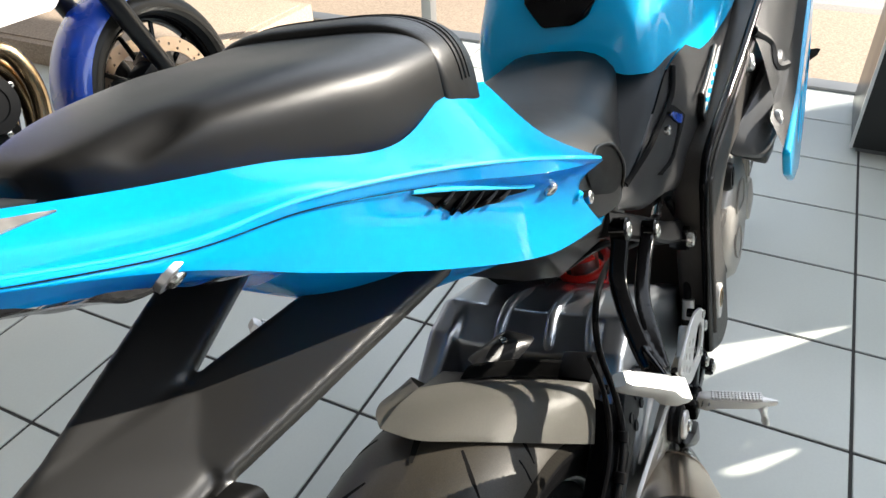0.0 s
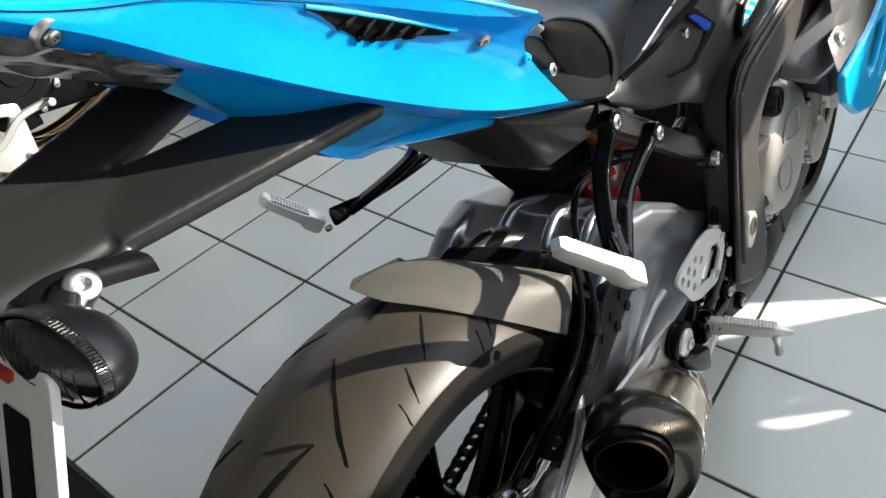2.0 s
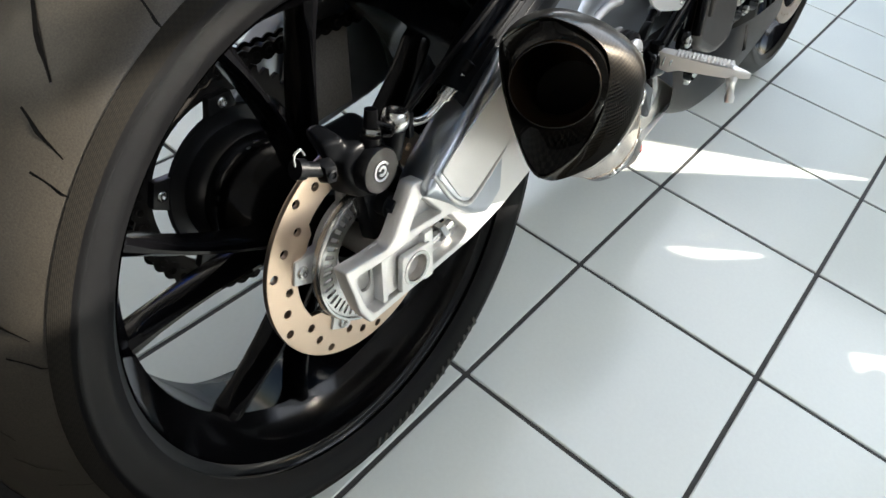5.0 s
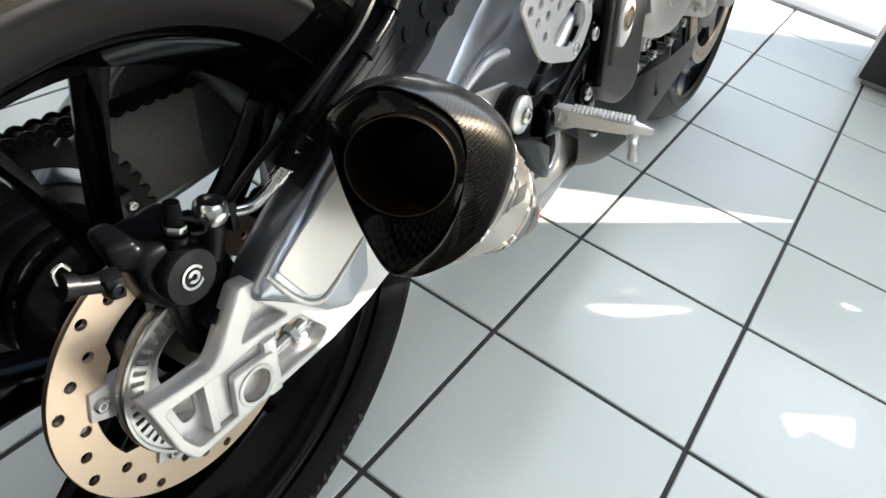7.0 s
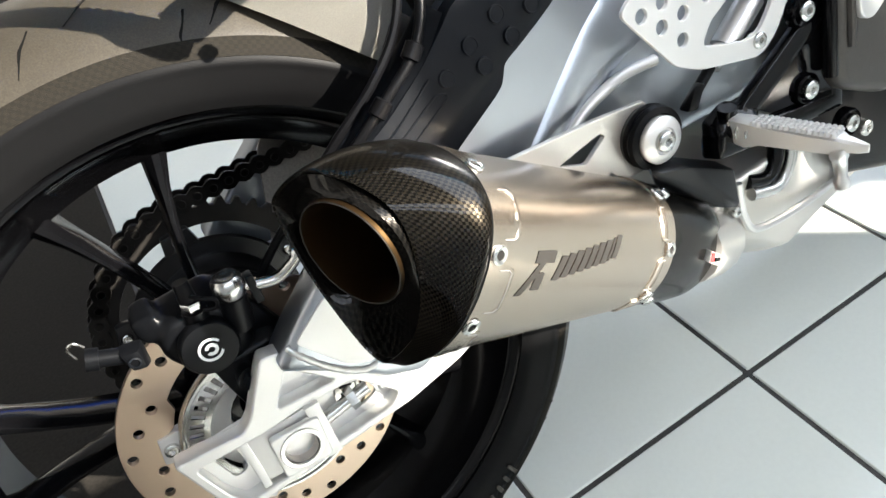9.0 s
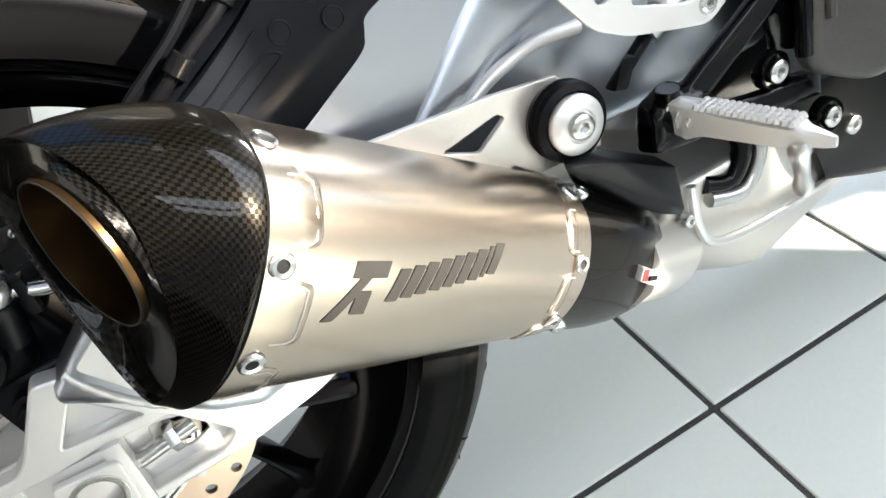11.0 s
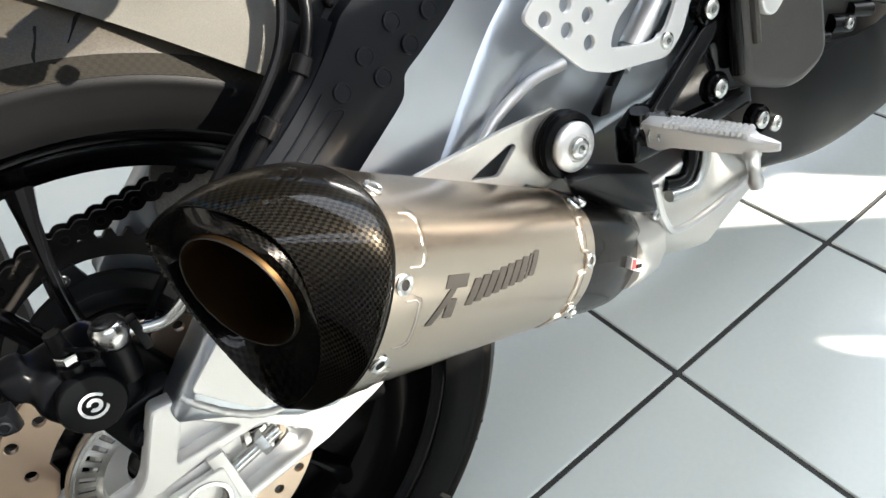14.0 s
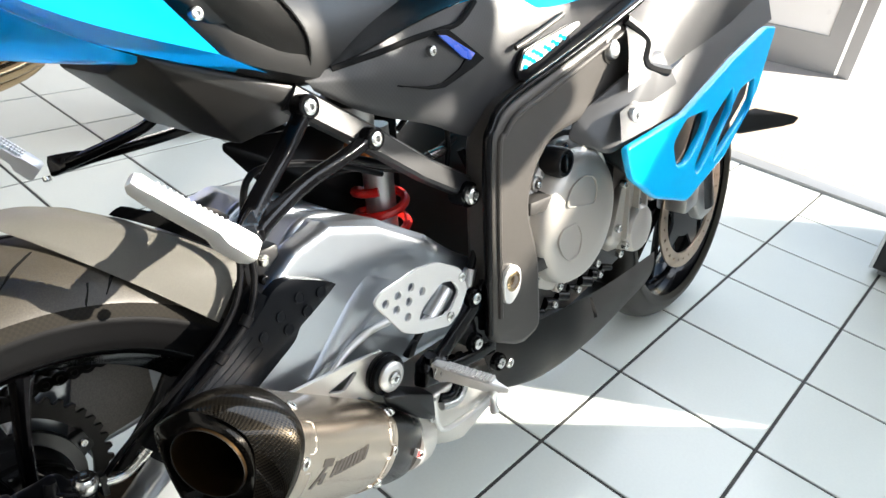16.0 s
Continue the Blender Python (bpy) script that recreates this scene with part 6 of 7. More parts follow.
for k in range(9):
    x = 0.60 + 0.035 * k
    part("sump_hose" if k == 0 else "sump_lug", tube([(x, -0.135, 0.345), (x + 0.022, -0.142, 0.338)], 0.010 - 0.002 * (k % 3), 10), BLACK_GLOSS, engine)
    if k % 2:
        bolt(engine, (x + 0.012, -0.148, 0.342), (0, -1, 0), 0.006, STEEL)
belly = part("belly_pan", join(sheet([[(0.545, -0.132, 0.338), (0.70, -0.138, 0.322), (0.90, -0.135, 0.300), (1.15, -0.11, 0.275)], [(0.565, -0.137, 0.29), (0.72, -0.138, 0.265), (0.90, -0.132, 0.245), (1.15, -0.11, 0.235)], [(0.60, -0.122, 0.235), (0.73, -0.12, 0.195), (0.90, -0.115, 0.185), (1.15, -0.09, 0.19)], [(0.64, -0.08, 0.205), (0.75, -0.08, 0.17), (0.90, -0.08, 0.165), (1.15, -0.06, 0.17)]], 24, 12, 0.003), sheet([[(0.545, 0.132, 0.338), (0.90, 0.135, 0.300), (1.15, 0.11, 0.275)], [(0.60, 0.122, 0.235), (0.90, 0.115, 0.185), (1.15, 0.09, 0.19)], [(0.64, 0.08, 0.205), (0.90, 0.08, 0.165), (1.15, 0.06, 0.17)]], 16, 8, 0.003), sheet([[(0.64, -0.08, 0.205), (0.90, -0.08, 0.165), (1.15, -0.06, 0.17)], [(0.64, 0.08, 0.205), (0.90, 0.08, 0.165), (1.15, 0.06, 0.17)]], 10, 4, 0.003)), PLASTIC, bike, "black plastic belly pan", smooth=50)
bolt(belly, (0.607, -0.140, 0.287), (0, -1, 0), 0.0085, STEEL)
part("belly_slot", hull([(0.835, -0.134, 0.30), (0.85, -0.139, 0.30), (0.875, -0.139, 0.25), (0.87, -0.13, 0.245)], 0.001), SIPE, belly)

# ---- lower blue fairing with slanted mouths, radiator dark behind ----
fo = rounded([(0.712, 0.610), (0.735, 0.561), (0.815, 0.511), (0.932, 0.474), (1.075, 0.516), (1.198, 0.609), (1.257, 0.715), (1.203, 0.72), (1.068, 0.685), (0.888, 0.625)], 0.012)
mouths = [rounded([(0.861, 0.584), (0.9, 0.614), (0.983, 0.614), (0.975, 0.585), (0.916, 0.543), (0.88, 0.545)], 0.012), rounded([(1.08, 0.635), (1.08, 0.597), (0.962, 0.512), (0.95, 0.53), (1.001, 0.593)], 0.01), rounded([(1.182, 0.635), (1.171, 0.587), (1.025, 0.518), (1.039, 0.552), (1.111, 0.625)], 0.01)]
fair = part("side_fairing", slab(fo, mouths, 0.012, 0.004, side(-0.250), 2), PAINT, bike, "cyan-blue side fairing with slanted openings")
part("fairing_edge", sheet([[(0.715, -0.246, 0.616), (0.89, -0.250, 0.634), (1.07, -0.250, 0.694), (1.24, -0.250, 0.728)], [(0.745, -0.225, 0.650), (0.89, -0.232, 0.690), (1.08, -0.232, 0.765), (1.24, -0.226, 0.815)]], 16, 5, 0.004), CARBON_PANEL, fair)
part("mouth_backing", slab(rounded([(0.93, 0.50), (1.08, 0.53), (1.19, 0.60), (1.21, 0.68), (1.08, 0.66), (0.98, 0.60)], 0.01), (), 0.004, 0.001, side(-0.236)), BLACK_SATIN, fair)
part("fairing_inner", hull([(0.79, -0.215, 0.60), (0.83, -0.215, 0.53), (0.95, -0.215, 0.50), (1.18, -0.20, 0.61), (1.18, -0.20, 0.69), (0.90, -0.215, 0.635), (0.86, -0.10, 0.56), (1.2, -0.10, 0.65), (1.0, -0.10, 0.48)], 0.01), BLACK_SATIN, fair)
part("upper_fairing", sheet([[(0.80, -0.190, 0.775), (0.98, -0.225, 0.845), (1.24, -0.225, 0.92)], [(0.79, -0.208, 0.735), (0.98, -0.238, 0.785), (1.25, -0.235, 0.84)], [(0.76, -0.228, 0.675), (0.96, -0.240, 0.715), (1.25, -0.235, 0.77)]], 16, 8, 0.004), CARBON_PANEL, fair)
part("panel_step", tube([(0.80, -0.196, 0.765), (0.83, -0.216, 0.735), (0.815, -0.224, 0.705), (0.86, -0.236, 0.690)], 0.008, 8, 16), PLASTIC, fair)

# ---- front wheel, fork and disc ----
FA = Vector((1.42, 0, 0.30))
fwheel = part("wheel", lathe([(-0.052, 0.2335), (-0.050, 0.236), (-0.044, 0.225), (-0.02, 0.205), (0.02, 0.205), (0.044, 0.225), (0.050, 0.236), (0.052, 0.2335)], 72, "y", FA), BLACK_GLOSS, bike, "gloss black front wheel rim")
part("tyre", tyre_bm(0.30, 0.060, 0.2335, FA, 72), RUBBER, fwheel)
part("hub", lathe([(-0.06, 0.02), (-0.06, 0.04), (0.06, 0.04), (0.06, 0.02)], 32, "y", FA), BLACK_GLOSS, fwheel)
for k in range(10):
    a = radians(k * 36 + 8)
    u = Vector((math.cos(a), 0, math.sin(a)))
    part("spoke", tube([FA + u * 0.035, FA + u * 0.207], [0.011, 0.008], 8), BLACK_GLOSS, fwheel)
part("brake_disc", slab(disc_of(0, 0, 0.16, 64), [disc_of(0, 0, 0.125, 48)] + [disc_of(0.142 * math.cos(k * 0.2094), 0.142 * math.sin(k * 0.2094), 0.004, 8) for k in range(30)], 0.005, 0.0005, Matrix.Translation(FA) @ side(-0.068)), DISC_STEEL, fwheel)
part("disc_carrier", slab([((0.13 if i % 6 < 2 else 0.085) * math.cos(i * math.pi / 15), (0.13 if i % 6 < 2 else 0.085) * math.sin(i * math.pi / 15)) for i in range(30)], [disc_of(0, 0, 0.03, 16)], 0.006, 0.001, Matrix.Translation(FA) @ side(-0.062)), BLACK_SATIN, fwheel)
fork = part("fork_leg", tube([(1.42, -0.095, 0.30), (1.33, -0.095, 0.56), (1.24, -0.095, 0.82)], [0.026, 0.026, 0.03], 18), BLACK_SATIN, bike)
part("fork_leg", tube([(1.42, 0.095, 0.30), (1.33, 0.095, 0.56), (1.24, 0.095, 0.82)], [0.026, 0.026, 0.03], 18), BLACK_SATIN, fork)
part("fork_foot", hull([(1.39, -0.11, 0.27), (1.45, -0.11, 0.28), (1.44, -0.11, 0.36), (1.36, -0.11, 0.40), (1.30, -0.11, 0.37), (1.39, -0.08, 0.27), (1.45, -0.08, 0.28), (1.36, -0.08, 0.40), (1.30, -0.08, 0.37)], 0.006), ALU_CAST, fork)
part("front_caliper", hull([(1.27, -0.12, 0.38), (1.34, -0.12, 0.42), (1.33, -0.12, 0.33), (1.27, -0.12, 0.32), (1.27, -0.05, 0.38), (1.34, -0.05, 0.42), (1.33, -0.05, 0.33), (1.27, -0.05, 0.32)], 0.008), ALU_CAST, fork)
part("reflector", lathe([(-0.125, 0.017), (-0.13, 0.016), (-0.131, 0.0)], 24, "y", (1.262, 0, 0.40)), RED, fork, "round red reflector")
part("front_mudguard", lathe([(-0.07, 0.30), (-0.055, 0.322), (0.0, 0.328), (0.055, 0.322), (0.07, 0.30)], 30, "y", FA, arc=(35, 150)), PLASTIC_SMOOTH, bike)
part("indicator", hull([(1.29, -0.19, 0.545), (1.30, -0.19, 0.50), (1.45, -0.27, 0.52), (1.44, -0.26, 0.50), (1.34, -0.21, 0.55), (1.32, -0.19, 0.495)], 0.006), PLASTIC_SMOOTH, bike, "pointed black front indicator")

# ---- subframe, under-tail box, shock absorber ----
subframe = part("subframe", strap([(0.285, -0.108, 0.735), (0.37, -0.120, 0.680), (0.45, -0.128, 0.625), (0.54, -0.132, 0.575)], (0, 0.2, 1), 0.028, 0.020), BLACK_SATIN, bike, "black box-section subframe")
part("subframe_rail", strap([(0.285, 0.108, 0.735), (0.37, 0.120, 0.680), (0.54, 0.132, 0.575)], (0, -0.2, 1), 0.028, 0.020), BLACK_SATIN, subframe)
bolt(subframe, (0.515, -0.150, 0.579), (0, -1, 0), 0.0125, STEEL)
part("bolt_boss", tube([(0.515, -0.125, 0.579), (0.515, -0.147, 0.579)], 0.0165, 16), BLACK_GLOSS, subframe)
tray = part("under_tail_tray", hull([(0.148, -0.094, 0.794), (0.158, -0.098, 0.784), (0.302, -0.114, 0.742), (0.305, -0.112, 0.716), (0.25, -0.070, 0.690), (0.215, -0.045, 0.706), (0.140, -0.045, 0.772), (0.148, 0.094, 0.794), (0.158, 0.098, 0.784), (0.302, 0.114, 0.742), (0.305, 0.112, 0.716), (0.25, 0.070, 0.690), (0.215, 0.045, 0.706), (0.140, 0.045, 0.772)], 0.005, 2), PLASTIC, bike, "angular black plastic under-tail tray", smooth=30)
part("reservoir", join(lathe([(0.0, 0.024), (0.03, 0.025), (0.032, 0.02), (0.032, 0.0)], 28, "z", (0.395, -0.075, 0.675)), lathe([(0.03, 0.018), (0.046, 0.022), (0.05, 0.02), (0.05, 0.0)], 28, "z", (0.385, -0.08, 0.685))), ALU_CAST, bike, "brake fluid reservoir with black cap")
part("reservoir_cap", lathe([(0.0, 0.028), (0.012, 0.028), (0.016, 0.025), (0.016, 0.0)], 28, "z", (0.39, -0.078, 0.708)), CABLE, bike)
SH0, SH1 = Vector((0.490, -0.004, 0.655)), Vector((0.500, -0.004, 0.46))
shock = part("shock_absorber", tube([SH0, SH1], 0.021, 20), ALU_CAST, bike, "shock absorber with red spring")
coil = []
dirn = (SH1 - SH0).normalized()
e1 = dirn.orthogonal().normalized()
e2 = dirn.cross(e1)
for i in range(121):
    a = 2 * math.pi * i / 36
    coil.append(SH0 + (SH1 - SH0) * (0.42 + 0.58 * i / 120) + (e1 * math.cos(a) + e2 * math.sin(a)) * 0.034)
part("spring", tube(coil, 0.0062, 8), RED, shock, "red coil spring")
part("adjuster", tube([(0.445, -0.02, 0.640), (0.440, -0.062, 0.630)], 0.019, 20), ORANGE, shock, "burnt orange adjuster barrel")
part("inner_hugger", hull([(0.30, -0.075, 0.66), (0.42, -0.075, 0.52), (0.56, -0.07, 0.50), (0.56, -0.07, 0.64), (0.45, -0.05, 0.66), (0.30, 0.075, 0.66), (0.42, 0.075, 0.52), (0.56, 0.07, 0.50), (0.56, 0.07, 0.64)][5:] + [(0.56, 0.02, 0.50), (0.56, 0.02, 0.66), (0.40, 0.03, 0.60)], 0.006), PLASTIC_SMOOTH, bike)
for i, pts in enumerate(([(0.36, -0.095, 0.655), (0.42, -0.11, 0.635), (0.48, -0.115, 0.632), (0.54, -0.10, 0.64)], [(0.53, -0.12, 0.63), (0.545, -0.135, 0.57), (0.535, -0.138, 0.50), (0.515, -0.14, 0.465)], [(0.44, -0.10, 0.67), (0.48, -0.11, 0.70), (0.51, -0.115, 0.66), (0.515, -0.11, 0.61)], [(0.36, 0.0, 0.60), (0.40, -0.05, 0.625), (0.46, -0.08, 0.615), (0.52, -0.10, 0.60)])):
    part("cable", tube(pts, 0.0055 if i != 2 else 0.0035, 10, 24), CABLE, bike)
part("cable_ferrule", tube([(0.475, -0.115, 0.632), (0.505, -0.112, 0.633)], 0.0065, 12), STEEL, bike)
part("cable_ferrule", tube([(0.518, -0.142, 0.475), (0.508, -0.142, 0.448)], 0.0085, 12), ALU_SATIN, bike)

# ---- pillion peg hangers, both sides ----
def pillion_hanger(s, tip, base):
    def q(x, y, z):
        return Vector((x, s * y, z))
    h = part("peg_hanger", melt(join(strap([q(0.293, -0.123, 0.727), q(0.280, -0.126, 0.712), q(0.257, -0.128, 0.687), q(0.226, -0.143, 0.671), q(0.192, -0.164, 0.656), q(0.174, -0.178, 0.648)], (0.35, s * -0.75, 0.0), 0.018, 0.012, 24), strap([q(0.366, -0.131, 0.681), q(0.350, -0.136, 0.677), q(0.318, -0.139, 0.669), q(0.262, -0.150, 0.660), q(0.205, -0.174, 0.650), q(0.178, -0.186, 0.644)], (0.2, s * -0.8, 0.0), 0.016, 0.012, 24), hull([q(0.200, -0.165, 0.660), q(0.205, -0.180, 0.640), q(0.155, -0.196, 0.660), q(0.155, -0.190, 0.632), q(0.165, -0.204, 0.632), q(0.185, -0.168, 0.664), q(0.165, -0.176, 0.64)], 0.004)), 0.0016, 3), BLACK_GLOSS, bike, "gloss black forked passenger peg hanger")
    for p in (q(0.291, -0.127, 0.727), q(0.366, -0.137, 0.681)):
        part("hanger_eye", lathe([(-0.010, 0.0125), (0.006, 0.0125), (0.0075, 0.011), (0.0075, 0.008)], 20, "z"), BLACK_GLOSS, h, m=aim(p, (0, -s, 0.1)))
        bolt(h, p + Vector((0, -s * 0.005, 0)), (0, -s, 0.1), 0.0085, STEEL)
    base, tip = Vector(base), Vector(tip)
    d = tip - base
    L = d.length
    d.normalize()
    upv = Vector((0.35, s * -0.45, 0.75))
    upv = (upv - d * upv.dot(d)).normalized()
    sd = d.cross(upv)
    rings = []
    for f, w, h0, h1 in ((0, 0.008, -0.010, 0.006), (0.06, 0.010, -0.012, 0.008), (0.25, 0.0105, -0.011, 0.008), (0.34, 0.0105, -0.006, 0.006), (0.85, 0.0100, -0.004, 0.006), (0.96, 0.008, -0.003, 0.009), (1.0, 0.005, 0.0, 0.008)):
        c = base + d * (f * L)
        rings.append([c + sd * a + upv * b for a, b in ((w, h0), (w, h1), (w * 0.6, h1 + 0.0015), (-w * 0.6, h1 + 0.0015), (-w, h1), (-w, h0), (-w * 0.6, h0 - 0.0015), (w * 0.6, h0 - 0.0015))])
    peg = part("foot_peg", loft(rings), PEG_ALU, h, "pale alloy folding foot peg")
    for k in range(13):
        for o in (-0.006, 0.0, 0.006):
            c = base + d * (L * (0.30 + 0.045 * k)) + sd * o + upv * 0.0070
            part("peg_tooth", TOOTH, None, peg, m=aim(c, upv))
    bolt(h, base + Vector((0.006, 0, -0.012)), (0, -s * 0.3, -1), 0.005, STEEL)
    return h


TOOTH = mesh(lathe([(0.0, 0.0030), (0.0028, 0.0016), (0.0030, 0.0)], 6, "z"), 30)
TOOTH.materials.append(ALU_WHITE)
pillion_hanger(1, (0.098, 0.236, 0.698), (0.150, 0.204, 0.640))
pillion_hanger(-1, (0.082, -0.178, 0.712), (0.163, -0.205, 0.638))

# ---- rider's footrest: black hanger plate, heel guard, peg, linkage ----
hang = part("footrest_hanger", melt(join(strap([(0.545, -0.152, 0.46), (0.51, -0.155, 0.43), (0.455, -0.158, 0.40), (0.415, -0.160, 0.378)], (0, 0.1, 1), 0.020, 0.012, 14), strap([(0.555, -0.150, 0.345), (0.52, -0.155, 0.352), (0.46, -0.158, 0.362), (0.415, -0.160, 0.372)], (0, 0.1, 1), 0.018, 0.012, 14), hull([(0.395, -0.150, 0.395), (0.39, -0.150, 0.362), (0.43, -0.150, 0.355), (0.45, -0.150, 0.385), (0.42, -0.150, 0.405), (0.395, -0.172, 0.39), (0.392, -0.172, 0.366), (0.43, -0.172, 0.36), (0.44, -0.172, 0.385)], 0.004), hull([(0.50, -0.148, 0.44), (0.55, -0.148, 0.465), (0.56, -0.148, 0.345), (0.52, -0.148, 0.345), (0.50, -0.158, 0.43), (0.55, -0.158, 0.46), (0.555, -0.158, 0.35)], 0.004)), 0.0024, 4), BLACK_GLOSS, bike, "gloss black footrest hanger")
for x, z in ((0.500, 0.446), (0.502, 0.378), (0.553, 0.323)):
    part("bolt_boss", lathe([(-0.156, 0.0135), (-0.164, 0.0135), (-0.166, 0.012)], 20, "y", (x, 0, z)), BLACK_GLOSS, hang)
    bolt(hang, (x, -0.165, z), (0, -1, 0), 0.0085, STEEL)
heel = part("heel_guard", slab(rounded([(0.320, 0.512), (0.332, 0.521), (0.391, 0.529), (0.424, 0.5255), (0.466, 0.503), (0.479, 0.470), (0.462, 0.443), (0.444, 0.432), (0.385, 0.446), (0.362, 0.458)], 0.008), [disc_of(x, z, 0.0052, 14) for x, z in ((0.338, 0.505), (0.357, 0.5075), (0.379, 0.510), (0.354, 0.491), (0.374, 0.4935), (0.397, 0.498), (0.371, 0.475))] + [rounded([(0.388, 0.463), (0.398, 0.478), (0.432, 0.496), (0.452, 0.490), (0.462, 0.472), (0.445, 0.452), (0.43, 0.450)], 0.006)], 0.004, 0.0008, side(-0.168)), ALU_WHITE, bike, "white-silver perforated heel guard")
for x, z in ((0.468, 0.490), (0.444, 0.445)):
    bolt(heel, (x, -0.169, z), (0, -1, 0), 0.0068, STEEL)
part("guard_stay", tube([(0.468, -0.150, 0.490), (0.468, -0.168, 0.490)], 0.006, 12), BLACK_GLOSS, heel)
part("guard_stay", tube([(0.444, -0.150, 0.445), (0.444, -0.168, 0.445)], 0.006, 12), BLACK_GLOSS, heel)
part("brake_cylinder", join(tube([(0.460, -0.150, 0.47), (0.425, -0.152, 0.445)], 0.0105, 16), tube([(0.425, -0.152, 0.445), (0.41, -0.153, 0.436)], 0.0075, 12)), ALU_SATIN, bike, "small master cylinder behind the heel guard")
part("push_rod", join(tube([(0.41, -0.153, 0.436), (0.392, -0.155, 0.424)], 0.0045, 10), hull([(0.395, -0.162, 0.430), (0.385, -0.162, 0.412), (0.375, -0.162, 0.414), (0.385, -0.162, 0.432), (0.395, -0.150, 0.430), (0.385, -0.150, 0.412), (0.375, -0.150, 0.414)], 0.002)), CABLE, bike)
P0, P1 = Vector((0.412, -0.168, 0.386)), Vector((0.430, -0.250, 0.382))
pd = (P1 - P0).normalized()
pu = Vector((0, 0, 1))
pu = (pu - pd * pu.dot(pd)).normalized()
ps = pd.cross(pu)
rings = []
for f, w, t0, t1 in ((-0.02, 0.007, -0.008, 0.008), (0.06, 0.0095, -0.011, 0.009), (0.16, 0.0115, -0.012, 0.009), (0.30, 0.0125, -0.007, 0.008), (0.75, 0.0125, -0.005, 0.007), (0.96, 0.0115, -0.004, 0.007), (1.02, 0.008, -0.003, 0.005), (1.14, 0.005, -0.002, 0.003), (1.2, 0.002, -0.001, 0.002)):
    c = P0 + (P1 - P0) * f
    w *= 0.68
    rings.append([c + ps * a + pu * b for a, b in ((w, t0), (w, t1), (w * 0.6, t1 + 0.002), (-w * 0.6, t1 + 0.002), (-w, t1), (-w, t0), (-w * 0.6, t0 - 0.001), (w * 0.6, t0 - 0.001))])
peg = part("foot_peg", loft(rings), PEG_ALU, hang, "ribbed alloy rider foot peg")
for k in range(15):
    for o in (-0.0056, -0.0019, 0.0019, 0.0056):
        part("peg_tooth", TOOTH, None, peg, m=aim(P0 + (P1 - P0) * (0.24 + 0.05 * k) + ps * o + pu * 0.009, pu))
part("feeler", lathe([(0.0, 0.006), (0.006, 0.0065), (0.008, 0.0052), (0.020, 0.0042), (0.0245, 0.0058), (0.030, 0.0048), (0.031, 0.0)], 16, "z"), ALU_SATIN, hang, m=aim(P0 + (P1 - P0) * 0.93 + Vector((-0.002, -0.004, -0.002)), (-0.10, -0.18, -1)))
part("peg_pivot", tube([(0.412, -0.160, 0.370), (0.412, -0.164, 0.402)], 0.0075, 14), BLACK_GLOSS, hang)
part("peg_spring", tube([P0 + pd * (-0.010 + 0.0012 * i) + (ps * math.cos(i * 0.9) + pu * math.sin(i * 0.9)) * 0.0085 for i in range(24)], 0.0012, 6), STEEL, hang)
part("pipe_bend", tube([(0.52, -0.115, 0.335), (0.525, -0.124, 0.300), (0.505, -0.126, 0.272), (0.47, -0.125, 0.278)], 0.0065, 12, 20), STEEL, bike)
part("pipe_bend", tube([(0.505, -0.112, 0.335), (0.510, -0.120, 0.306), (0.495, -0.122, 0.284), (0.47, -0.120, 0.29)], 0.0075, 12, 20), BLACK_GLOSS, bike)

# ---- number plate holder ----
def bar(outline, n, t, bevel):
    """A moulded arm: an outline of points, as thick as t along n."""
    n = Vector(n).normalized() * t
    return hull([Vector(p) for p in outline] + [Vector(p) - n for p in outline], bevel, 3)


holder = part("plate_holder", melt(join(
    bar([(0.030, -0.090, 0.858), (-0.012, -0.034, 0.884), (-0.139, -0.006, 0.883), (-0.175, -0.020, 0.872), (-0.176, -0.051, 0.853), (-0.123, -0.055, 0.858)], (-0.1, -0.4, 0.9), 0.016, 0.005),
    bar([(-0.030, 0.020, 0.902), (-0.085, 0.040, 0.922), (-0.212, 0.010, 0.899), (-0.238, 0.002, 0.896), (-0.198, -0.008, 0.884), (-0.139, -0.006, 0.883)], (-0.1, -0.55, 0.8), 0.020, 0.005),
    hull([(-0.139, -0.010, 0.882), (-0.165, -0.046, 0.854), (-0.20, -0.040, 0.858), (-0.262, -0.036, 0.858), (-0.27, 0.0, 0.884), (-0.235, 0.004, 0.896), (-0.19, 0.03, 0.885), (-0.26, 0.045, 0.86), (-0.165, -0.040, 0.838), (-0.262, -0.042, 0.836), (-0.262, 0.045, 0.836), (-0.17, 0.03, 0.84)], 0.008, 3),
    hull([(-0.165, -0.044, 0.850), (-0.172, -0.058, 0.840), (-0.215, -0.062, 0.852), (-0.25, -0.058, 0.852), (-0.25, -0.048, 0.832), (-0.19, -0.042, 0.832)], 0.003)), 0.0022, 3), HOLDER, bike, "black plastic number plate holder", smooth=45)
part("plate_light", hull([(-0.255, -0.040, 0.878), (-0.255, 0.040, 0.878), (-0.33, -0.038, 0.868), (-0.33, 0.038, 0.868), (-0.255, -0.044, 0.845), (-0.255, 0.044, 0.845), (-0.33, -0.04, 0.84), (-0.33, 0.04, 0.84)], 0.008, 3), PLASTIC, holder)
bolt(holder, (-0.211, -0.0655, 0.849), (0.05, -0.75, 0.6), 0.0105, ALU_SATIN)
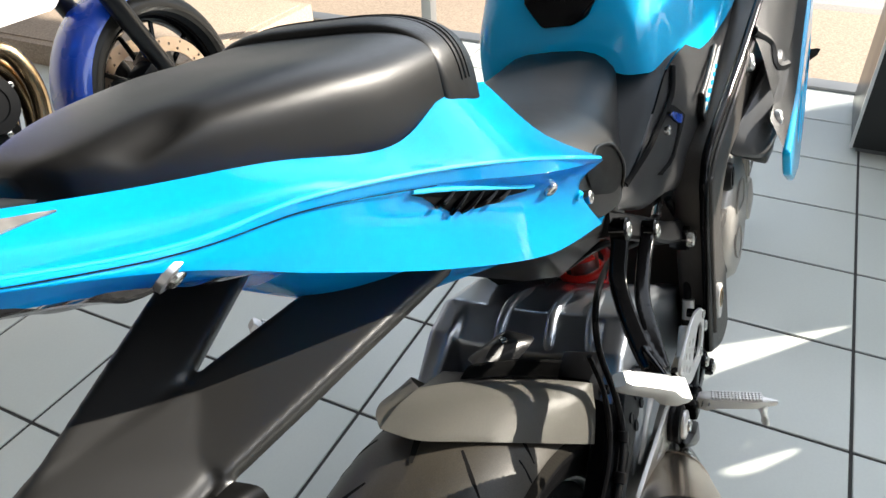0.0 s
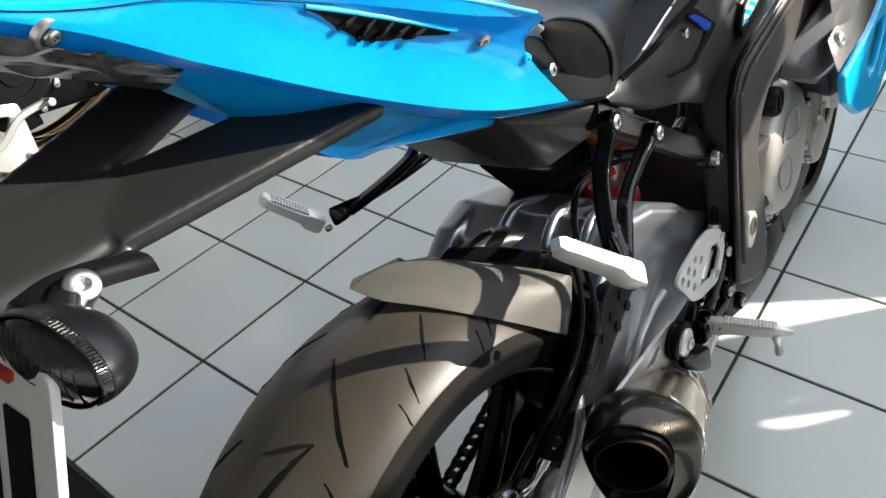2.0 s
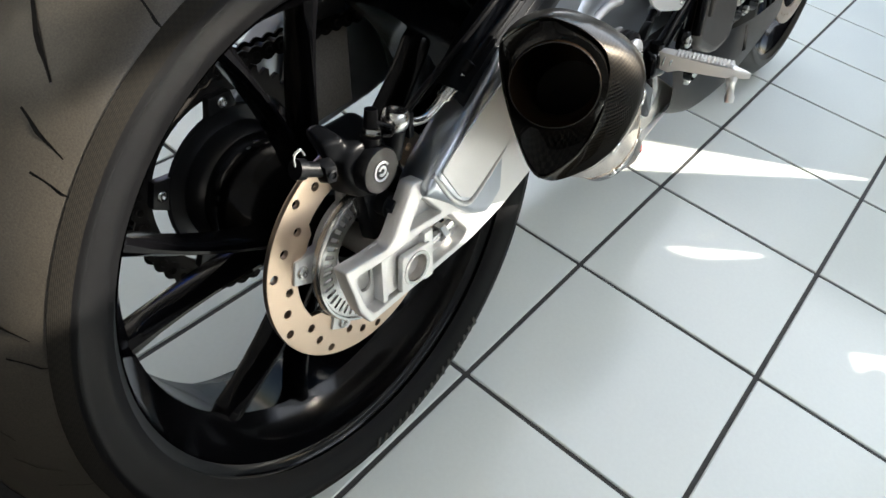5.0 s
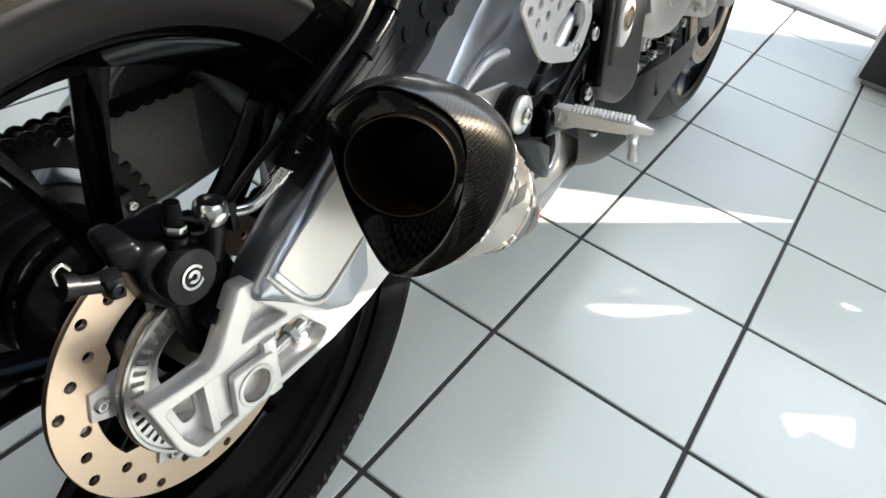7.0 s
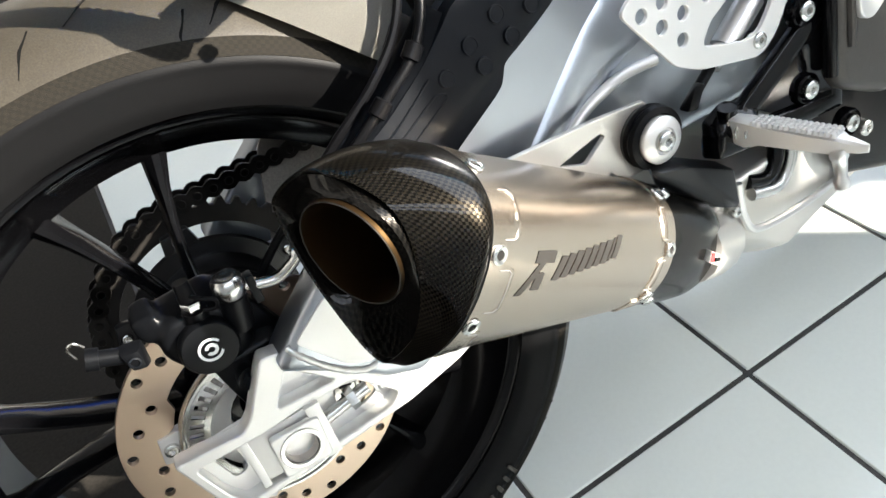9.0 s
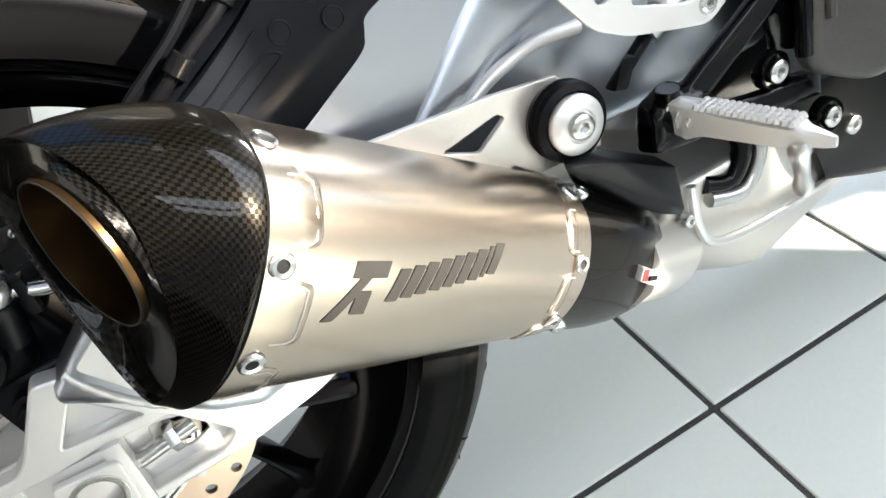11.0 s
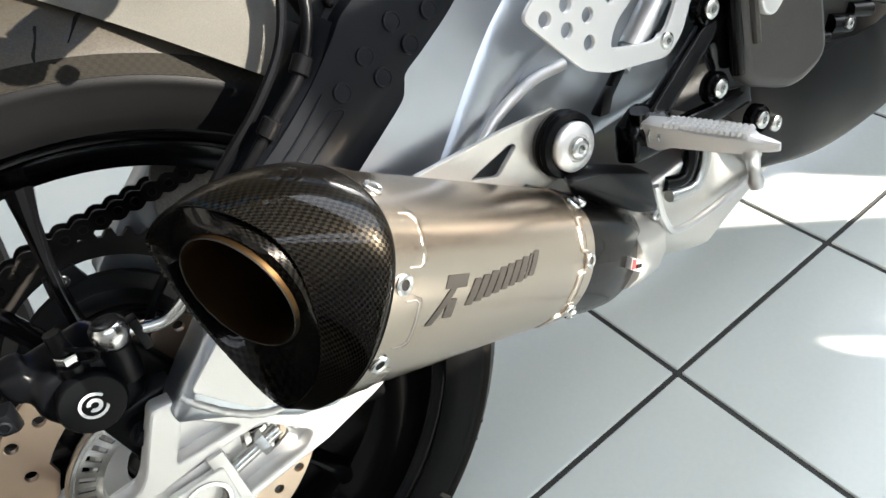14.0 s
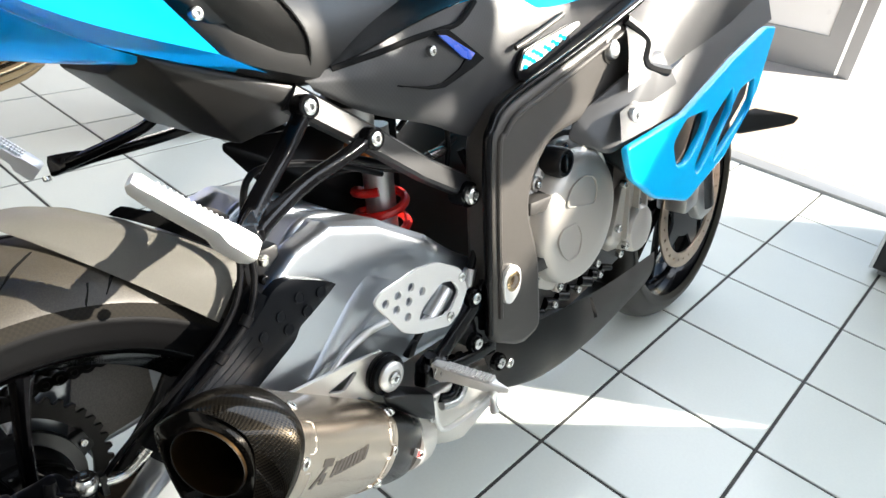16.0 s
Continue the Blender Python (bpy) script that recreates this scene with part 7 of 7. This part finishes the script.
# indicator: dark shell, ribbed smoked lens
IC = Vector((-0.251, -0.113, 0.846))


def egg(scale, x0, x1, n=20):
    """A slice of the indicator's body: a long dome ahead of the seam (0 to 1), a shallow one behind it (-1 to 0)."""
    rings = []
    for i in range(n + 1):
        f = math.sin((x0 + (x1 - x0) * i / n) * math.pi / 2)
        r = math.sqrt(max(0.0, 1 - f * f))
        x = f * (0.033 if f > 0 else 0.0124)
        rings.append([IC + Vector((x, r * 0.0412 * scale * math.cos(a), r * 0.0221 * scale * math.sin(a))) for a in (2 * math.pi * k / 36 for k in range(36))])
    return loft(rings)


IR = Matrix.Translation(IC) @ Matrix.Rotation(radians(11.4), 4, "Z") @ Matrix.Rotation(radians(15.3), 4, "Y") @ Matrix.Rotation(radians(13), 4, "X") @ Matrix.Translation(-IC)
ind = part("indicator", egg(1.0, 0.0, 0.97), PLASTIC_SMOOTH, holder, "black rear indicator with ribbed smoked lens", m=IR)
part("indicator_lens", egg(0.975, -0.96, -0.01), SMOKE, ind)
part("lens_band", loft([[IC + Vector((x, 0.0412 * k * math.cos(a), 0.0221 * k * math.sin(a))) for a in (2 * math.pi * i / 48 for i in range(48))] for x, k in ((-0.0002, 0.985), (-0.0006, 1.002), (-0.0056, 0.985), (-0.0060, 0.955))], cap=False), SMOKE, ind)
for k in range(44):
    a = math.pi * (0.06 + 0.88 * k / 43)
    part("lens_rib", tube([IC + Vector((x, 0.0414 * q * math.cos(a), 0.0223 * q * math.sin(a))) for x, q in ((-0.0006, 1.0), (-0.003, 0.994), (-0.0056, 0.983))], 0.0005, 5), SMOKE, ind)
for k in range(9):
    y = -0.026 + 0.0065 * k
    part("lens_rib", tube([IC + Vector((-0.0120 * math.sqrt(max(0.01, 1 - (y / 0.040) ** 2 - (z / 0.0215) ** 2)), y + 0.003 * z / 0.02, z)) for z in (-0.012, -0.004, 0.004, 0.012)], 0.0007, 5, 8), SMOKE, ind)
part("indicator_stem", tube([(-0.215, -0.05, 0.842), (-0.236, -0.088, 0.842)], [0.012, 0.014], 12), PLASTIC_SMOOTH, holder)
lip = [(-0.240, -0.040, 0.853), (-0.221, -0.042, 0.856), (-0.202, -0.045, 0.854), (-0.181, -0.049, 0.849), (-0.172, -0.052, 0.847)]
part("holder_lip", sheet([lip, [(x + 0.003, y - 0.014, z - 0.003) for x, y, z in lip], [(x + 0.003, y - 0.017, z - 0.014) for x, y, z in lip]], 16, 8, 0.003), HOLDER, holder, smooth=50)
# plate with frame, blue band and plain bars for its characters
PL = Matrix.Translation((-0.262, -0.015, 0.842)) @ Matrix.Rotation(radians(24), 4, "Y") @ Matrix(((0, 0, -1, 0), (-1, 0, 0, 0), (0, 1, 0, 0), (0, 0, 0, 1)))
plate = part("number_plate", slab(rounded([(-0.11, -0.20), (0.11, -0.20), (0.11, 0.0), (-0.11, 0.0)], 0.008), (), 0.0015, 0.0003, PL), PLATE_WHITE, holder, "white number plate with blue band and dark bars")
part("plate_frame", slab(rounded([(-0.116, -0.206), (0.116, -0.206), (0.116, 0.006), (-0.116, 0.006)], 0.010), [rounded([(-0.107, -0.197), (0.107, -0.197), (0.107, -0.003), (-0.107, -0.003)], 0.007)], 0.005, 0.0012, PL), PLATE_WHITE, plate)
part("plate_band", slab([(-0.107, -0.105), (-0.072, -0.105), (-0.072, -0.004), (-0.107, -0.004)], (), 0.0006, 0.0, PL @ Matrix.Translation((0, 0, 0.0014))), PLATE_BLUE, plate)
for x in (-0.045, 0.01, 0.055):
    part("plate_bar", slab(rounded([(x, -0.10), (x + 0.030, -0.10), (x + 0.030, -0.025), (x, -0.025)], 0.002), (), 0.0012, 0.0003, PL @ Matrix.Translation((0, 0, 0.0016))), SIPE, plate)
part("plate_stud", lathe([(0.0, 0.007), (0.004, 0.0065), (0.005, 0.0)], 18, "z"), WHITE_MARK, plate, m=PL @ Matrix.Translation((-0.066, -0.06, 0.0)))
part("rear_reflector", hull([(-0.264, -0.085, 0.842), (-0.264, 0.06, 0.842), (-0.270, -0.085, 0.832), (-0.270, 0.06, 0.832), (-0.25, -0.09, 0.84), (-0.25, 0.06, 0.84)], 0.003), RED_LENS, holder, "red rear reflector strip")
# side stand on the far side
part("side_stand", strap([(0.66, 0.12, 0.33), (0.68, 0.17, 0.20), (0.69, 0.225, 0.052)], (1, 0, 0), 0.022, 0.014), BLACK_SATIN, bike)
part("stand_foot", hull([(0.67, 0.20, 0.062), (0.72, 0.20, 0.062), (0.67, 0.27, 0.044), (0.72, 0.27, 0.044), (0.67, 0.20, 0.052), (0.72, 0.20, 0.052), (0.67, 0.27, 0.058), (0.72, 0.27, 0.058)], 0.003), BLACK_SATIN, bike)

# ---- the blue and white motorcycle parked beside it, seen in part ----
B2 = pose(-0.04, 1.62, 0.0, -11.0, 0, 0)
bike2 = tagged(empty("motorcycle", B2), "blue and white roadster motorcycle with golden exhaust headers", "motorcycle")
F2 = Vector((1.40, 0, 0.30))
w2 = part("wheel", lathe([(-0.052, 0.2335), (-0.050, 0.236), (-0.044, 0.225), (-0.02, 0.205), (0.02, 0.205), (0.044, 0.225), (0.050, 0.236), (0.052, 0.2335)], 72, "y", F2), BLACK_GLOSS, bike2, "gloss black front wheel rim")
part("tyre", tyre_bm(0.30, 0.060, 0.2335, F2, 72), RUBBER, w2)
part("hub", lathe([(-0.06, 0.02), (-0.06, 0.04), (0.06, 0.04), (0.06, 0.02)], 32, "y", F2), BLACK_GLOSS, w2)
for k in range(10):
    a = radians(k * 36)
    u = Vector((math.cos(a), 0, math.sin(a)))
    part("spoke", tube([F2 + u * 0.035, F2 + u * 0.207], [0.010, 0.007], 8), BLACK_GLOSS, w2)
for y in (-0.068, 0.068):
    d2 = part("brake_disc", slab(disc_of(0, 0, 0.16, 64), [disc_of(0, 0, 0.118, 48)] + [disc_of(r * math.cos(k * 0.1745 + o), r * math.sin(k * 0.1745 + o), 0.0042, 8) for k in range(36) for r, o in (((0.128, 0.0), (0.139, 0.06), (0.150, 0.12))[k % 3],)], 0.005, 0.0005, Matrix.Translation(F2) @ side(y)), DISC_STEEL, w2, "drilled steel front brake disc")
    part("disc_carrier", slab([((0.124 if i % 6 < 2 else 0.075) * math.cos(i * math.pi / 15), (0.124 if i % 6 < 2 else 0.075) * math.sin(i * math.pi / 15)) for i in range(30)], [disc_of(0, 0, 0.03, 16)], 0.006, 0.001, Matrix.Translation(F2) @ side(y * 0.93)), BLACK_SATIN, d2)
for s in (-1, 1):
    fk = part("fork_leg", tube([(1.41, s * 0.098, 0.29), (1.32, s * 0.098, 0.52), (1.19, s * 0.098, 0.86)], [0.024, 0.027, 0.030], 18), BLACK_SATIN, bike2, "black fork leg")
    part("fork_foot", hull([(1.38, s * 0.085, 0.27), (1.44, s * 0.085, 0.28), (1.40, s * 0.085, 0.38), (1.36, s * 0.085, 0.38), (1.38, s * 0.118, 0.27), (1.44, s * 0.118, 0.28), (1.40, s * 0.118, 0.38)], 0.006), BLACK_CAST, fk)
    cal2 = part("front_caliper", hull([(1.25, s * 0.07, 0.40), (1.32, s * 0.07, 0.43), (1.34, s * 0.07, 0.34), (1.28, s * 0.07, 0.31), (1.25, s * 0.125, 0.39), (1.31, s * 0.13, 0.42), (1.33, s * 0.13, 0.35), (1.28, s * 0.125, 0.32)], 0.008), BLACK_CAST, fk)
    for p in ((1.275, 0.385), (1.31, 0.345)):
        bolt(cal2, (p[0], s * 0.131, p[1]), (0, s, 0), 0.008, STEEL)
fender = part("front_mudguard", lathe([(-0.075, 0.285), (-0.068, 0.312), (-0.045, 0.326), (0.0, 0.331), (0.045, 0.326), (0.068, 0.312), (0.075, 0.285)], 40, "y", F2, arc=(70, 190)), DEEP_BLUE, bike2, "deep blue front mudguard", smooth=60)
part("mudguard_stay", hull([(1.30, -0.080, 0.56), (1.34, -0.080, 0.58), (1.36, -0.082, 0.44), (1.33, -0.082, 0.42), (1.30, -0.074, 0.56), (1.36, -0.076, 0.44)], 0.004), DEEP_BLUE, fender)
bolt(fender, (1.335, -0.084, 0.455), (0, -1, 0), 0.007, BLACK_SATIN)
for ob in [w2, fender] + [c for c in bike2.children if c.name.startswith("fork_leg")]:
    ob.location.x += 0.06
# engine: dark block, two round covers, many small bright screws
eng2 = part("engine_block", hull([(0.50, -0.15, 0.36), (0.50, -0.16, 0.55), (0.70, -0.16, 0.66), (0.94, -0.15, 0.64), (0.93, -0.15, 0.36), (0.80, -0.14, 0.33), (0.50, 0.16, 0.36), (0.50, 0.16, 0.55), (0.70, 0.16, 0.66), (0.94, 0.15, 0.64), (0.93, 0.15, 0.36), (0.80, 0.14, 0.33)], 0.02, 2), BLACK_CAST, bike2, "black engine block with round covers")
for cx, cz, r, h in ((0.62, 0.46, 0.095, 0.04), (0.86, 0.50, 0.075, 0.06)):
    cv = part("engine_cover", lathe([(-0.15, r), (-0.15 - h * 0.7, r * 0.97), (-0.15 - h, r * 0.86), (-0.151 - h, r * 0.55), (-0.148 - h, r * 0.52), (-0.148 - h, r * 0.30), (-0.152 - h, r * 0.28), (-0.152 - h, 0.0)], 44, "y", (cx, 0, cz)), BLACK_CAST, eng2)
    for k in range(9):
        a = radians(40 * k + 10)
        bolt(cv, (cx + (r + 0.012) * math.cos(a), -0.164, cz + (r + 0.012) * math.sin(a)), (0, -1, 0), 0.008, STEEL)
for i, (x, z) in enumerate(((0.52, 0.39), (0.58, 0.38), (0.66, 0.37), (0.71, 0.40), (0.72, 0.50), (0.70, 0.57), (0.76, 0.60), (0.80, 0.37), (0.92, 0.60), (0.62, 0.60))):
    bolt(eng2, (x, -0.164, z), (0, -1, 0), 0.0085, STEEL)
for k in range(5):
    part("casting_rib", tube([(0.72 + 0.03 * k, -0.163, 0.50), (0.74 + 0.03 * k, -0.165, 0.62)], 0.007, 8), BLACK_CAST, eng2)
part("pivot_housing", hull([(0.22, -0.12, 0.32), (0.24, -0.13, 0.62), (0.56, -0.15, 0.64), (0.66, -0.15, 0.32), (0.22, 0.13, 0.32), (0.24, 0.13, 0.62), (0.56, 0.14, 0.62), (0.60, 0.14, 0.34)], 0.015), BLACK_CAST, bike2)
# exhaust headers: golden tubes sweeping under the engine
for i, (dy, dz) in enumerate(((-0.155, 0.0), (-0.10, -0.03), (0.0, -0.035), (0.10, -0.03))):
    part("header_pipe", tube([(0.92, dy * 0.8, 0.61 + dz), (0.985, dy * 0.95, 0.58 + dz), (1.005, dy, 0.50 + dz), (0.985, dy, 0.41 + dz), (0.93, dy, 0.335 + dz), (0.84, dy * 0.98, 0.295 + dz), (0.72, dy * 0.9, 0.275 + dz), (0.60, dy * 0.7, 0.265), (0.50, dy * 0.6, 0.262)], 0.021, 16, 40), GOLD_PIPE, bike2, "golden heat-tinted header pipe")
part("collector", tube([(0.56, -0.09, 0.262), (0.44, -0.10, 0.250), (0.28, -0.09, 0.24)], [0.040, 0.045, 0.05], 20, 12), BURNT, bike2, "brown heat-tinted collector")
part("collector_clamp", lathe([(-0.012, 0.046), (-0.010, 0.049), (0.010, 0.049), (0.012, 0.046)], 24, "x", (0.50, -0.095, 0.256)), STEEL, bike2)
# footrest plate and pedal
fr2 = part("footrest_plate", slab(rounded([(0.42, 0.44), (0.48, 0.46), (0.53, 0.42), (0.60, 0.40), (0.59, 0.27), (0.54, 0.25), (0.46, 0.30), (0.42, 0.36)], 0.012), [rounded([(0.49, 0.40), (0.57, 0.38), (0.55, 0.35)], 0.006), rounded([(0.435, 0.425), (0.465, 0.43), (0.46, 0.38), (0.44, 0.38)], 0.008)], 0.012, 0.003, side(-0.19)), ALU_CAST, bike2, "silver footrest plate")
for x, z in ((0.53, 0.40), (0.57, 0.285), (0.455, 0.335)):
    bolt(fr2, (x, -0.198, z), (0, -1, 0), 0.010, STEEL)
part("pedal_pivot", lathe([(-0.19, 0.020), (-0.215, 0.020), (-0.218, 0.017), (-0.218, 0.0)], 24, "y", (0.455, 0, 0.325)), ALU_SATIN, fr2)
part("brake_pedal", strap([(0.455, -0.212, 0.325), (0.52, -0.215, 0.335), (0.58, -0.220, 0.375), (0.645, -0.225, 0.385)], (0, 0, 1), 0.016, 0.012, 16), ALU_CAST, fr2)
part("pedal_tip", tube([(0.645, -0.215, 0.385), (0.65, -0.25, 0.385)], 0.009, 12), ALU_SATIN, fr2)
# body above: white side panel, black frame, blue tank
part("side_cover", hull([(0.78, -0.19, 0.70), (1.14, -0.20, 0.82), (1.20, -0.20, 0.70), (1.12, -0.19, 0.63), (0.80, -0.18, 0.63), (0.78, -0.12, 0.72), (1.14, -0.12, 0.84), (1.2, -0.12, 0.70)], 0.012), WHITE_PAINT, bike2, "white side cover")
part("cover_recess", hull([(0.90, -0.192, 0.74), (1.02, -0.198, 0.77), (1.04, -0.199, 0.71), (0.94, -0.192, 0.68), (0.97, -0.206, 0.72)], 0.004), PLASTIC, bike2)
part("main_frame", strap([(0.45, -0.15, 0.62), (0.70, -0.165, 0.70), (1.10, -0.10, 0.86)], (0, 0.2, 1), 0.06, 0.035), BLACK_SATIN, bike2)
part("fuel_tank", saddle([(0.48, 0.09, 0.78, 0.86, 0.7), (0.60, 0.14, 0.76, 0.98, 0.6), (0.80, 0.17, 0.76, 1.03, 0.6), (1.0, 0.16, 0.78, 1.02, 0.6)]), DEEP_BLUE, bike2, "deep blue fuel tank", smooth=60)
part("seat", pad([(-0.25, 0.08, 0.86, 0.92), (0.0, 0.13, 0.80, 0.86), (0.25, 0.13, 0.77, 0.83), (0.48, 0.09, 0.78, 0.84)]), LEATHER, bike2)
R2 = Vector((-0.05, 0, 0.32))
rw2 = part("wheel", lathe([(-0.078, 0.2335), (-0.07, 0.224), (-0.03, 0.205), (0.03, 0.205), (0.07, 0.224), (0.078, 0.2335)], 64, "y", R2), BLACK_GLOSS, bike2)
part("tyre", tyre_bm(0.32, 0.09, 0.2335, R2, 72), RUBBER, rw2)
part("swingarm", join(strap([(-0.05, -0.12, 0.32), (0.25, -0.11, 0.37), (0.50, -0.10, 0.40)], (0, 0, 1), 0.07, 0.03), strap([(-0.05, 0.12, 0.32), (0.25, 0.11, 0.37), (0.50, 0.10, 0.40)], (0, 0, 1), 0.07, 0.03)), BLACK_SATIN, bike2)
part("side_stand", strap([(0.60, 0.10, 0.30), (0.63, 0.17, 0.16), (0.64, 0.215, 0.045)], (1, 0, 0), 0.022, 0.014), BLACK_SATIN, bike2)
part("stand_foot", hull([(0.615, 0.19, 0.050), (0.665, 0.19, 0.050), (0.615, 0.25, 0.052), (0.665, 0.25, 0.052), (0.615, 0.19, 0.040), (0.665, 0.19, 0.040), (0.615, 0.25, 0.045), (0.665, 0.25, 0.045)], 0.002), BLACK_SATIN, bike2)

# ---- the rest of the showroom in view ----
podium = empty("podium", pose(2.415, 3.275, 0))
tagged(podium, "low beige display podium by the window front", "podium")
part("base", box(-0.465, -1.125, 0.0, 0.465, 1.125, 0.10, 0.006), PAVING, podium)
part("top", box(-0.425, -1.085, 0.10, 0.425, 1.085, 0.106, 0.001), PAVING, podium)
crate = empty("display_cabinet", pose(2.62, -0.62, 0))
tagged(crate, "black laminate display cabinet on the tiled floor", "cabinet")
part("body", box(-0.20, -0.34, 0.02, 0.20, 0.34, 0.95, 0.008), BLACK_BOX, crate)
part("plinth", box(-0.18, -0.32, 0.0, 0.18, 0.32, 0.022, 0.002), ALU_FRAME, crate)
part("edge_strip", box(-0.205, 0.335, 0.02, -0.195, 0.345, 0.95, 0.001), ALU_SATIN, crate)
gate = empty("gate", pose(5.6, 1.15, -0.17, 0, 0, 12))
tagged(gate, "pale grey framed gate leaf out in the yard", "gate")
part("frame", slab([(-0.5, 0.0), (0.5, 0.0), (0.5, 1.9), (-0.5, 1.9)], [[(-0.38, 0.25), (0.38, 0.25), (0.38, 1.78), (-0.38, 1.78)]], 0.05, 0.004, Matrix(((0, 0, 1, 0), (1, 0, 0, 0), (0, 1, 0, 0), (0, 0, 0, 1)))), ALU_FRAME, gate)
part("panel", box(-0.01, -0.38, 0.25, 0.01, 0.38, 1.78, 0.001), WHITE_PAINT, gate)
part("post", box(-0.04, -0.60, 0.0, 0.04, -0.52, 2.0, 0.004), ALU_FRAME, gate)

# ---- floor tiles ----
tile_me = mesh(box(-S / 2 + 0.0035, -S / 2 + 0.0035, -0.012, S / 2 - 0.0035, S / 2 - 0.0035, 0.0, 0.0015, 1), 30)
tile_me.materials.append(TILE)
near, rest = [], []
i0, i1 = math.ceil((WEST - X0) / S), math.floor((2.93 - X0) / S)
for i in range(i0, i1 + 1):
    for j in range(math.ceil(SOUTH / S), math.floor(NORTH / S)):
        cx, cy = X0 + (i + 0.5) * S, (j + 0.5) * S
        if cx < 0.16:
            continue
        if -0.6 < cx < 2.95 and -1.6 < cy < 2.9:
            near.append((cx, cy))
        else:
            rest.append((cx, cy))


def cut(cx):
    return min(cx + S / 2 - 0.0035, 2.928)


cut_me = None
for cx, cy in near:
    if cx + S / 2 > 2.93:
        if cut_me is None:
            cut_me = mesh(box(-S / 2 + 0.0035, -S / 2 + 0.0035, -0.012, 2.928 - cx, S / 2 - 0.0035, 0.0, 0.0015, 1), 30)
            cut_me.materials.append(TILE)
        part("tile", cut_me, None, floor, m=pose(cx, cy, 0))
    else:
        part("tile", tile_me, None, floor, m=pose(cx, cy, 0))
V, Fc = [], []
for cx, cy in rest:
    k = len(V)
    x0, x1, y0, y1 = cx - S / 2 + 0.0035, cut(cx), cy - S / 2 + 0.0035, cy + S / 2 - 0.0035
    V += [(x0, y0, 0), (x1, y0, 0), (x1, y1, 0), (x0, y1, 0), (x0, y0, -0.01), (x1, y0, -0.01), (x1, y1, -0.01), (x0, y1, -0.01)]
    Fc += [(k, k + 1, k + 2, k + 3)] + [(k + a, k + 4 + a, k + 4 + (a + 1) % 4, k + (a + 1) % 4) for a in range(4)]
tagged(part("tiles", (V, Fc), TILE, floor, smooth=0), kind="stuff")
tagged(part("dark_flooring", box(WEST, SOUTH, -0.05, 0.1625, NORTH, 0.0005, 0.001), DARK_FLOOR), "dark brown smooth flooring beside the tiles", "floor", kind="structure")
